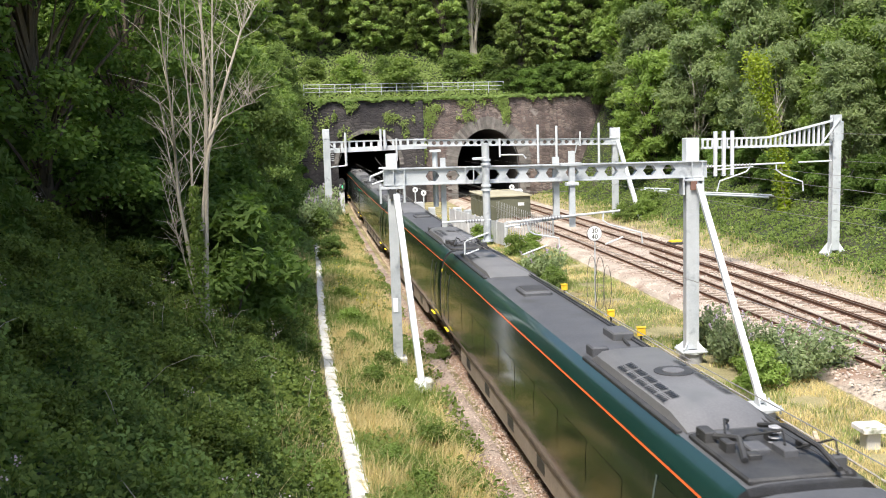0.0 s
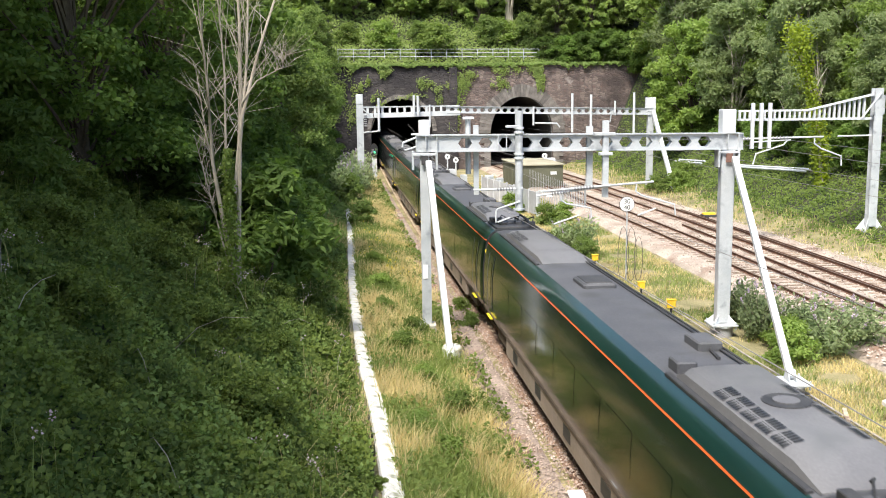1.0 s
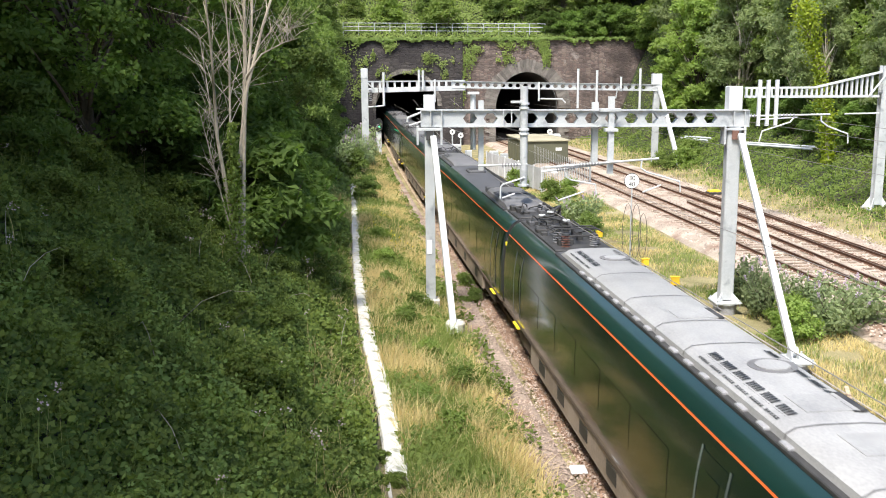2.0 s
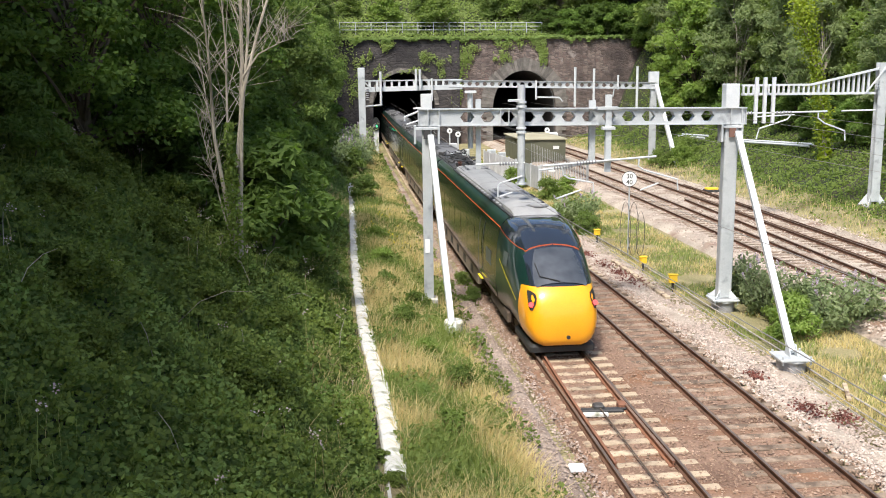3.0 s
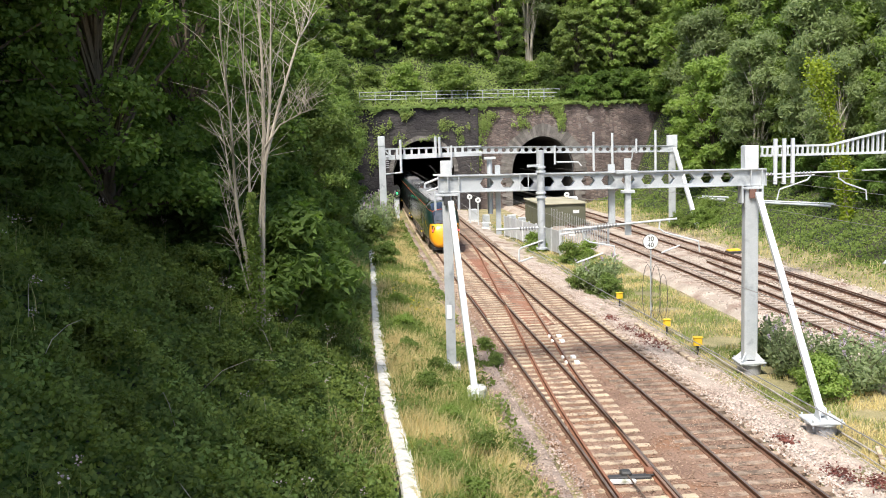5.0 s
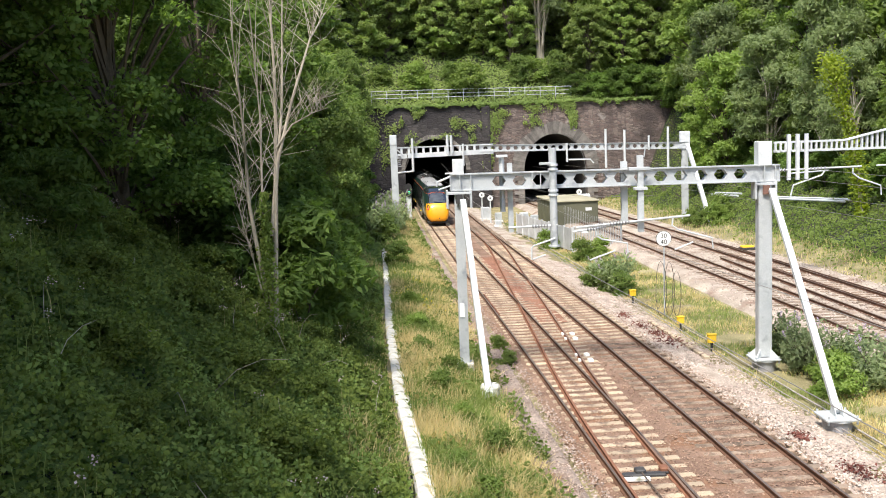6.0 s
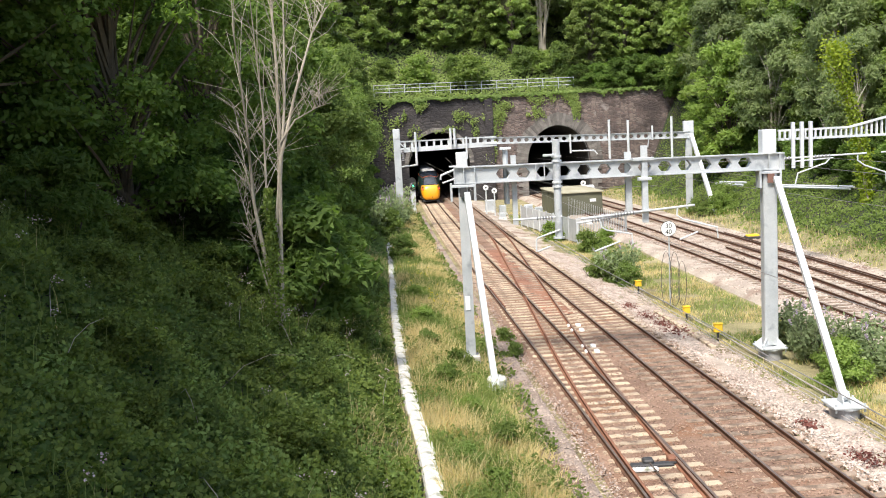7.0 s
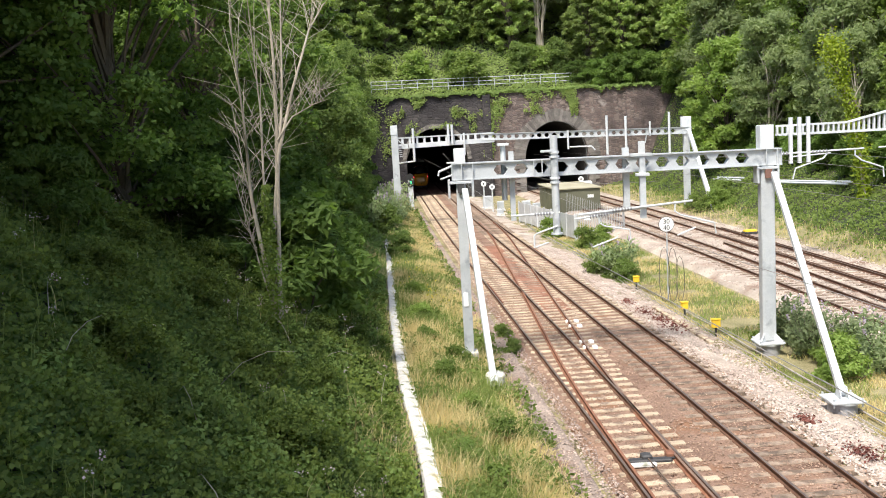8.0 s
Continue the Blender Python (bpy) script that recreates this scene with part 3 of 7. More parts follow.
def stones(name, n, xf, y0, y1, size, material, label, seed, zf=lambda x, y: -0.175):
    rng = np.random.default_rng(seed)
    b = Build()
    for _ in range(n):
        y = y0 + (y1 - y0) * rng.random() ** 1.6
        x = xf(y, rng.random())
        s = size * rng.uniform(0.6, 1.5)
        p = Vector((x, y, zf(x, y) + s * 0.15))
        ax = Vector((rng.normal(), rng.normal(), rng.normal() * 0.35)).normalized() * s * 0.5 * rng.uniform(0.7, 1.2)
        bx = ax.cross(Vector((0.1 * rng.normal(), 0.1 * rng.normal(), 1))).normalized() * s * 0.5 * rng.uniform(0.7, 1.2)
        cx = ax.cross(bx).normalized() * s * 0.4
        cx *= 1 if cx.z > 0 else -1
        b.add([p + ax, p + bx, p - ax, p - bx, p + cx], [(0, 1, 4), (1, 2, 4), (2, 3, 4), (3, 0, 4)])
    me = bpy.data.meshes.new(name)
    me.from_pydata(b.v, [], b.f)
    me.materials.append(material)
    tagged(new(name, me), label, "ballast", kind="stuff")


strip("red_ballast", rail_a, GAUGE + 0.12, GAUGE + SIX_FOOT - 0.12, 43, 68, -0.158, RED_BALLAST, "rust-red stained ballast within the crossover", rough=0.04, cross=8)
strip("cess", rail_a, -1.95, -0.72, 8, 100, -0.19, CESS, "pale pinkish stone ballast shoulder beside the near rail", rough=0.06, cross=8, fall=-0.02)
stones("ballast_stones", 26000, lambda y, r: rail_a(y) - 0.75 + r * (PAIR + 1.5), 12, 60, 0.06, STONE_B, "loose brown ballast stones between the rails", 3)
stones("cess_stones", 9000, lambda y, r: rail_a(y) - 1.95 + r * 1.6, 12, 60, 0.065, STONE_C, "loose pale ballast stones beside the grass verge", 6)
stones("shoulder_stones", 22000, lambda y, r: rail_a(y) + PAIR + 0.4 + r * 3.0, 12, 66, 0.08, STONE, "loose pale ballast stones beside the track", 4, lambda x, y: -0.19 - 0.4 * (x - rail_a(y) - PAIR - 0.5) / 2.96)
stones("far_stones", 12000, lambda y, r: rail_c(y) - 2.0 + r * (PAIR + 4.8), 22, 80, 0.10, STONE, "loose pale stones by the far tracks", 5)

# ---------------------------------------------------------------- tunnel wall


def arch(cx, half, spring, top, n=28):
    """Outline of a bore, from its left foot over the crown to its right foot."""
    pts = [(cx - half, -0.6), (cx - half, spring * 0.5)]
    pts += [(cx - half * math.cos(math.pi * k / n), spring + (top - spring) * math.sin(math.pi * k / n)) for k in range(n + 1)]
    return pts + [(cx + half, spring * 0.5), (cx + half, -0.6)]


ARCH_A = dict(cx=BORE_A, half=3.85, spring=4.4, top=8.45)
ARCH_B = dict(cx=BORE_B, half=3.95, spring=4.0, top=8.5)


def under(x, a):
    d = abs(x - a["cx"]) / a["half"]
    if d >= 1:
        return None
    return a["spring"] + (a["top"] - a["spring"]) * math.sqrt(1 - d * d)


def wall(name, x0, x1, a, material, top, label):
    """The stone face with its bore cut through."""
    xs = sorted(set(list(np.linspace(x0, x1, 30)) + [a["cx"] - a["half"] * math.cos(math.pi * k / 30) for k in range(31)]))
    b = Build()
    y0, y1 = WALL_Y, WALL_Y + 1.2
    for xa, xb in zip(xs, xs[1:]):
        xm = (xa + xb) / 2
        op = under(xm, a)
        za, zb = (under(xa, a) or a["spring"], under(xb, a) or a["spring"]) if op else (-0.7, -0.7)
        ta, tb = (top + 0.25 * noise.noise((q * 0.7, 0, 2)) for q in (xa, xb))
        b.add([(xa, y0, za), (xb, y0, zb), (xb, y0, tb), (xa, y0, ta), (xa, y1, za), (xb, y1, zb), (xb, y1, tb), (xa, y1, ta)],
              [(0, 1, 2, 3), (7, 6, 5, 4), (3, 2, 6, 7), (1, 0, 4, 5)])
        if op and abs(xa - (a["cx"] - a["half"])) < 1e-6:
            b.add([(xa, y0, -0.7), (xa, y1, -0.7), (xa, y1, za), (xa, y0, za)], [(0, 1, 2, 3)])
        if op and abs(xb - (a["cx"] + a["half"])) < 1e-6:
            b.add([(xb, y0, -0.7), (xb, y1, -0.7), (xb, y1, zb), (xb, y0, zb)], [(0, 1, 2, 3)])
    w = part(name, b, material)
    return tagged(w, label, kind="structure")


w1 = wall("wall_tunnel_west", -10.5, 6.4, ARCH_A, WALL_L, 12.45, "sooty dark stone tunnel face overgrown with ivy")
w2 = wall("wall_tunnel_east", 6.4, 30.5, ARCH_B, WALL_R, 12.35, "reddish coursed stone tunnel face with dark stains")
solid("pilaster", Build().box(5.9, 6.9, WALL_Y - 0.35, WALL_Y - 0.01, -0.6, 12.2, 0.06), WALL_L, "dark stone pilaster between the two tunnel mouths", kind="structure")


def voussoirs(a, wide, thick, n, parent):
    for k in range(n):
        t0, t1 = math.pi * (k + 0.04) / n, math.pi * (k + 0.96) / n
        ring = []
        w = thick * random.uniform(0.9, 1.12)
        for t, r in ((t0, 0), (t1, 0), (t1, w), (t0, w)):
            cx, cz = -math.cos(t), math.sin(t)
            ring.append((a["cx"] + cx * (a["half"] + r), a["spring"] + cz * (a["top"] - a["spring"] + r)))
        y0 = WALL_Y - wide * random.uniform(0.8, 1.2)
        part("voussoir", Build().loft([[(p, y0, q) for p, q in ring], [(p, WALL_Y + 0.3, q) for p, q in ring]]), VOUSS, parent)


voussoirs(ARCH_B, 0.12, 1.45, 41, w2)
voussoirs(ARCH_A, 0.08, 0.5, 45, w1)
for side in (-1, 1):
    for k in range(9):
        x = ARCH_B["cx"] + side * ARCH_B["half"]
        ln = 0.8 + 0.5 * (k % 2)
        part("quoin", Build().box(min(x, x + side * ln), max(x, x + side * ln), WALL_Y - 0.1, WALL_Y + 0.3, k * 0.44 - 0.3, k * 0.44 + 0.12, 0.02), VOUSS, w2)

for nm, a, dx in (("tunnel_lining_west", ARCH_A, -0.062), ("tunnel_lining_east", ARCH_B, -0.08)):
    rings = [[(x + dx * (y - WALL_Y), y, z) for x, z in arch(**a)] for y in (WALL_Y + 1.0, 150, 200, 300, 420)]
    rings = [r + [(r[-1][0], r[0][1], -0.62), (r[0][0], r[0][1], -0.62)] for r in rings]
    b = Build().loft(rings, caps=False)
    b.f.append(tuple(range(len(b.v) - len(rings[0]), len(b.v))))
    solid(nm, b, LINING, "soot-black brick tunnel lining", kind="structure")


def railing():
    r = thing("parapet_railing", "grey-green tubular steel railing above the tunnel face", "railing")
    y, x0, x1 = WALL_Y + 3.2, -8.0, 17.6
    z = lambda x: 13.55 - 0.01 * (x - x0)
    n = 14
    for k in range(n):
        x = x0 + (x1 - x0) * k / (n - 1)
        part("post", Build().tube([(x, y, z(x) - 0.6), (x, y, z(x) + 1.2)], 0.045, 6), GALV, r)
    for h in (0.25, 0.72, 1.18):
        part("bar", Build().tube([(x0, y, z(x0) + h), (x1, y, z(x1) + h)], 0.035, 6), GALV, r)


railing()

# ---------------------------------------------------------------- overhead line structures


def h_post(b, x, y, z0, z1, w, d, t=0.035):
    """An H-section column: two flanges across x and a web."""
    a, e, q = w / 2, d / 2, t / 2
    ring = [(-a, -e), (a, -e), (a, -e + t), (q, -e + t), (q, e - t), (a, e - t), (a, e), (-a, e), (-a, e - t), (-q, e - t), (-q, -e + t), (-a, -e + t)]
    return b.loft([[(x + i, y + j, z) for i, j in ring] for z in (z0, z1)])


def castellated(b, a, e, depth, wide, first, last, n, hole):
    """A beam from a to e with n six-sided openings through it."""
    a, e = Vector(a), Vector(e)
    L = (e - a).length
    d = (e - a).normalized()
    s = Vector((0, 0, 1)).cross(d).normalized()
    u = Vector((0, 0, 1))
    hx, hz = hole

    def P(t, z, k):
        return a + d * t + u * z + s * k

    cells = [first + (last - first) * i / (n - 1) for i in range(n)]
    pitch = cells[1] - cells[0]
    top, bot = depth / 2, -depth / 2
    solid_runs = [(0, cells[0] - pitch / 2), (cells[-1] + pitch / 2, L)]
    for t0, t1 in solid_runs:
        b.loft([[P(t, z, k) for z, k in ((bot, -wide), (top, -wide), (top, wide), (bot, wide))] for t in (t0, t1)], caps=False)
    for c in cells:
        hexa = [(c - hx, 0), (c - hx / 2, hz), (c + hx / 2, hz), (c + hx, 0), (c + hx / 2, -hz), (c - hx / 2, -hz)]
        l, r = c - pitch / 2, c + pitch / 2
        outer = [(l, bot), (l, 0), (l, top), (c - hx / 2, top), (c + hx / 2, top), (r, top), (r, 0), (r, bot), (c + hx / 2, bot), (c - hx / 2, bot)]
        pts = outer + hexa
        fc = [(1, 2, 3, 11, 10), (3, 4, 12, 11), (4, 5, 6, 13, 12), (6, 7, 8, 14, 13), (8, 9, 15, 14), (9, 0, 1, 10, 15)]
        for k in (-wide, wide):
            b.add([P(t, z, k) for t, z in pts], fc)
        b.loft([[P(t, z, k) for t, z in hexa] for k in (-wide, wide)], caps=False)
    for z in (top, bot):
        b.loft([[P(t, z + zz, k) for zz, k in ((-0.02, -wide - 0.09), (0.02, -wide - 0.09), (0.02, wide + 0.09), (-0.02, wide + 0.09))] for t in (-0.02, L + 0.02)])
    for t in (-0.015, L + 0.015):
        b.loft([[P(t + q, z, k) for z, k in ((bot, -wide - 0.05), (top, -wide - 0.05), (top, wide + 0.05), (bot, wide + 0.05))] for q in (-0.012, 0.012)])
    return b


def pile(x, y, z, parent):
    """Cap plate on a round steel pile."""
    part("pile", Build().tube([(x, y, z - 1.2), (x, y, z - 0.12)], 0.42, 16), INSUL_G, parent, "dark grey steel pile", True)
    part("flange", Build().tube([(x, y, z - 0.16), (x, y, z - 0.1)], 0.5, 16), GALV, parent)
    part("cap_plate", Build().box(x - 0.5, x + 0.5, y - 0.5, y + 0.5, z - 0.1, z - 0.04, 0.02), GALV, parent)
    for i, j in ((-1, -1), (1, -1), (1, 1), (-1, 1)):
        part("bolt", Build().tube([(x + i * 0.42, y + j * 0.42, z - 0.22), (x + i * 0.42, y + j * 0.42, z + 0.04)], 0.03, 6), GALV, parent)


PL, PR = Vector((0.76, 33.9)), Vector((11.82, 34.35))


def near_portal():
    p = thing("overhead_line_portal", "galvanised steel portal over the near tracks with raking struts", "gantry")
    # left leg stands in the grass, right leg on a pile
    part("post", h_post(Build(), PL.x, PL.y, 0.36, 6.62, 0.34, 0.34), GALV, p)
    part("foundation", Build().box(PL.x - 0.32, PL.x + 0.32, PL.y - 0.32, PL.y + 0.32, -0.5, 0.36, 0.03), CONC_D, p, "low concrete foundation in the grass")
    part("post", Build().box(PR.x - 0.25, PR.x + 0.25, PR.y - 0.2, PR.y + 0.2, 0.05, 6.48, 0.03), GALV, p)
    part("post_cap", Build().box(PL.x - 0.2, PL.x + 0.2, PL.y - 0.18, PL.y + 0.18, 7.2, 7.72, 0.02), GALV_PLATE, p)
    part("post_cap", Build().box(PR.x - 0.28, PR.x + 0.22, PR.y - 0.24, PR.y + 0.24, 7.07, 7.93, 0.02), GALV_PLATE, p)
    for k in range(4):
        q = k * math.pi / 2 + math.pi / 4
        fl = Build().loft([[Vector((PR.x, PR.y, 0)) + Vector((math.cos(q) * r + math.sin(q) * e, math.sin(q) * r - math.cos(q) * e, z)) for r, z in ((0.2, 0.02), (0.62, 0.02), (0.24, 0.36))] for e in (-0.02, 0.02)])
        part("gusset", fl, GALV_PLATE, p)
    pile(PR.x, PR.y, 0.05, p)
    a, e = Vector((0.48, 33.9, 6.90)), Vector((12.32, 34.4, 6.78))
    beam = part("beam", castellated(Build(), a, e, 0.57, 0.15, 1.72, 10.45, 13, (0.25, 0.18)), GALV, p, "castellated steel beam with six-sided openings")
    for t in (0.33, 0.72, 2.9, 3.2, 11.3, 11.7):
        q = a + (e - a).normalized() * t
        part("stiffener", Build().box(q.x - 0.015, q.x + 0.015, q.y - 0.27, q.y - 0.15, q.z - 0.28, q.z + 0.28), GALV, beam)
    # brackets under the beam
    for c, w, s in ((PL, 0.42, 6.60), (PR, 0.36, 6.48)):
        for k in (-1, 1):
            part("bracket", Build().box(c.x + k * w - 0.04, c.x + k * w + 0.04, c.y - 0.26, c.y + 0.2, s - 0.62, s + 0.03, 0.01), GALV, p)
        part("crosshead", Build().box(c.x - w, c.x + w, c.y - 0.28, c.y + 0.25, s - 0.12, s - 0.04, 0.01), GALV, p)
        part("bracket_web", Build().box(c.x - 0.12, c.x + 0.12, c.y - 0.3, c.y - 0.24, s - 0.45, s - 0.12), FLANGE_RED if c is PR else ROOF_DARK, p)
    # raking struts towards the viewer
    part("strut", Build().bar((0.88, 33.6, 6.28), (1.43, 30.55, 0.1), 0.2, 0.15), GALV_PLATE, p, "white raking steel strut")
    part("strut", Build().bar((11.98, 34.0, 6.2), (11.45, 27.0, 0.1), 0.2, 0.16), GALV_PLATE, p, "white raking steel strut")
    for x, y in ((1.43, 30.55), (11.45, 27.0)):
        for k in (-1, 1):
            part("foot_lug", Build().loft([[(x + k * 0.11 + q, y + yy, z) for yy, z in ((-0.25, -0.02), (0.25, -0.02), (0.12, 0.32), (-0.02, 0.32))] for q in (-0.015, 0.015)]), GALV, p)
    pile(11.45, 27.0, 0.03, p)
    part("footing", Build().tube([(1.5, 30.85, -0.4), (1.5, 30.85, 0.22), (1.5, 30.85, 0.3)], [0.33, 0.33, 0.28], 18), CONC, p, "white round concrete footing")
    part("label_plate", Build().box(PL.x - 0.12, PL.x + 0.05, PL.y - 0.2, PL.y - 0.175, 2.05, 2.55), SIGN_W, p, "small white number plate")
    # drop posts
    d1 = part("drop_post", Build().tube([(4.08, 33.5, 4.55), (4.08, 33.5, 8.0)], 0.135, 14), GALV, p, "round drop tube clamped to the beam", True)
    part("foot_flange", Build().tube([(4.08, 33.5, 4.50), (4.08, 33.5, 4.56)], 0.21, 14), GALV, d1)
    for z in (6.35, 6.5, 7.25, 7.4):
        part("clamp", Build().tube([(4.08, 33.5, z - 0.035), (4.08, 33.5, z + 0.035)], 0.18, 14), GALV_PLATE, d1)
    part("bracket_arm", Build().box(3.6, 4.05, 33.35, 33.5, 7.42, 7.5, 0.01), GALV, d1)
    d2 = part("drop_post", h_post(Build(), 7.17, 33.55, 4.9, 7.62, 0.2, 0.2, 0.03), GALV, p)
    part("clamp", Build().box(6.94, 7.40, 33.4, 33.7, 6.4, 6.5, 0.01), GALV, d2)
    part("clamp", Build().box(6.75, 7.5, 33.4, 33.7, 7.1, 7.2, 0.01), GALV, d2)
    part("hook", Build().tube([(7.3, 33.5, 7.55), (7.35, 33.5, 7.85), (7.42, 33.5, 7.95), (7.48, 33.5, 7.82)], 0.02, 6), GALV, d2)
    part("drop_post", h_post(Build(), 2.62, 34.25, 5.0, 7.5, 0.18, 0.18, 0.03), GALV, p)
    part("drop_post", Build().tube([(2.34, 34.3, 5.75), (2.34, 34.3, 7.72)], 0.1, 10), GALV, p)
    part("cap", Build().box(2.15, 2.55, 34.1, 34.5, 7.72, 7.8, 0.01), GALV_PLATE, p)
    part("drop_post", h_post(Build(), 6.75, 34.35, 5.2, 7.4, 0.22, 0.2, 0.03), GALV, p)
    return p


PORTAL = near_portal()


def insulator(b, a, e, r, n):
    a, e = Vector(a), Vector(e)
    for k in range(n):
        p = a.lerp(e, (k + 0.2) / n)
        q = a.lerp(e, (k + 0.7) / n)
        b.tube([p, p.lerp(q, 0.5), q], [r * 0.55, r, r * 0.55], 8)
    return b


def cantilever(name, tube, ins, arms, label, mate=None):
    t = part(name, Build().tube(tube, 0.038, 8), GALV_PLATE, PORTAL, label, True)
    if ins:
        part("insulator", insulator(Build(), *ins), INSUL_G, t, "ribbed grey insulator")
    for a in arms:
        part("registration_arm", Build().tube(a, 0.03, 7), GALV_PLATE, t, "", True)
    return t


cantilever("cantilever_arm", [(4.85, 33.3, 5.17), (8.85, 33.3, 5.45)], ((6.0, 33.3, 5.25), (6.75, 33.3, 5.3), 0.085, 7),
           [[(8.25, 33.3, 5.40), (8.22, 33.3, 5.12), (8.42, 33.3, 4.97), (9.62, 33.3, 4.62), (9.66, 33.3, 4.25)], [(8.3, 33.3, 4.25), (8.95, 33.3, 4.5)]],
           "white cantilever arm with insulator on a drop post")
cantilever("cantilever_arm", [(2.5, 33.9, 5.2), (4.2, 33.4, 5.28)], ((3.3, 33.6, 5.24), (3.9, 33.45, 5.27), 0.085, 6),
           [[(4.1, 33.35, 4.82), (3.32, 33.35, 4.58), (3.25, 33.35, 4.5), (3.24, 33.35, 4.08)], [(3.3, 33.35, 4.1), (3.75, 33.35, 4.25)]],
           "white registration arm on the round drop post")
cantilever("cantilever_arm", [(4.7, 33.3, 5.02), (7.3, 33.4, 5.32)], ((5.2, 33.3, 5.08), (5.9, 33.3, 5.16), 0.09, 7),
           [[(5.5, 33.3, 5.1), (5.55, 33.3, 4.85), (5.75, 33.3, 4.72), (6.62, 33.3, 4.55), (6.64, 33.3, 4.2)], [(5.3, 33.3, 4.0), (6.2, 33.3, 4.3)]],
           "white cantilever arm with insulator over the second track")
cantilever("cantilever_arm", [(0.5, 33.8, 7.12), (0.0, 33.8, 6.93), (-0.02, 33.8, 6.78)], None, [[(0.3, 33.8, 7.22), (0.9, 33.8, 7.24)], [(0.5, 33.8, 6.8), (0.05, 33.8, 6.66)]],
           "small white arm at the end of the portal beam")


def far_gantry():
    y, g = 86.0, thing("overhead_line_gantry", "galvanised steel gantry spanning all tracks before the tunnels", "gantry")
    part("post", h_post(Build(), -3.8, y, -0.3, 8.05, 0.6, 0.42, 0.05), GALV, g)
    part("post_cap", Build().box(-4.12, -3.5, y - 0.25, y + 0.25, 8.05, 8.9, 0.03), GALV_PLATE, g)
    part("post", h_post(Build(), 23.0, y + 2.2, -0.3, 7.3, 0.55, 0.42, 0.05), GALV, g)
    part("post_cap", Build().box(22.55, 23.45, y + 1.95, y + 2.45, 7.0, 8.25, 0.03), GALV_PLATE, g)
    part("strut", Build().bar((23.2, y + 2.0, 7.0), (23.7, y - 4, 0.0), 0.32, 0.28), GALV_PLATE, g)
    a, e = Vector((4.0, y + 0.7, 7.42)), Vector((23.2, y + 2.15, 6.98))
    part("beam", castellated(Build(), a, e, 0.58, 0.15, 0.5, 17.8, 26, (0.24, 0.17)), GALV, g, "castellated steel beam")
    # the deeper boom at the left end: two chords, uprights and a falling tie
    part("lower_chord", Build().bar((-3.7, y, 6.98), (5.2, y + 0.75, 7.12), 0.3, 0.42), GALV_PLATE, g)
    part("upper_chord", Build().bar((-3.7, y, 7.75), (5.2, y + 0.75, 7.75), 0.12, 0.12), GALV, g)
    for k in range(13):
        x = -3.1 + k * 0.66
        part("upright", Build().box(x - 0.1, x + 0.1, y + 0.05 + k * 0.05, y + 0.2 + k * 0.05, 7.0, 7.78), GALV_PLATE, g)
    part("knee_brace", Build().bar((-4.1, y - 0.15, 8.2), (-2.9, y - 0.1, 7.0), 0.1, 0.1), GALV, g)
    for x, z0, z1 in ((-2.1, 5.6, 8.55), (1.05, 7.0, 8.75), (1.4, 7.0, 8.7), (2.45, 5.9, 7.9), (15.5, 5.2, 8.75), (17.25, 5.0, 8.6), (19.5, 6.7, 8.0), (21.3, 4.9, 8.75), (11.9, 5.9, 7.6)):
        part("drop_post", Build().tube([(x, y - 0.2 + 0.08 * x, z0), (x, y - 0.2 + 0.08 * x, z1)], 0.11 if z1 > 8.3 else 0.09, 8), GALV_PLATE, g)
    part("stay_tube", Build().tube([(-3.6, y - 0.1, 5.5), (-2.1, y - 0.3, 5.62)], 0.07, 8), GALV_PLATE, g)
    part("insulator", insulator(Build(), (-3.3, y - 0.2, 7.1), (-3.3, y - 0.2, 6.0), 0.16, 6), INSUL_G, g)
    part("cable", Build().tube([(-3.4, y - 0.3, 5.6), (-2.8, y - 0.4, 5.9), (-2.5, y - 0.4, 6.6), (-2.6, y - 0.4, 7.2)], 0.035, 6), CABLE, g)
    part("registration_arm", Build().tube([(12.0, y + 0.6, 6.1), (14.0, y + 0.6, 6.05), (14.3, y + 0.6, 5.7)], 0.07, 8), GALV_PLATE, g)


far_gantry()


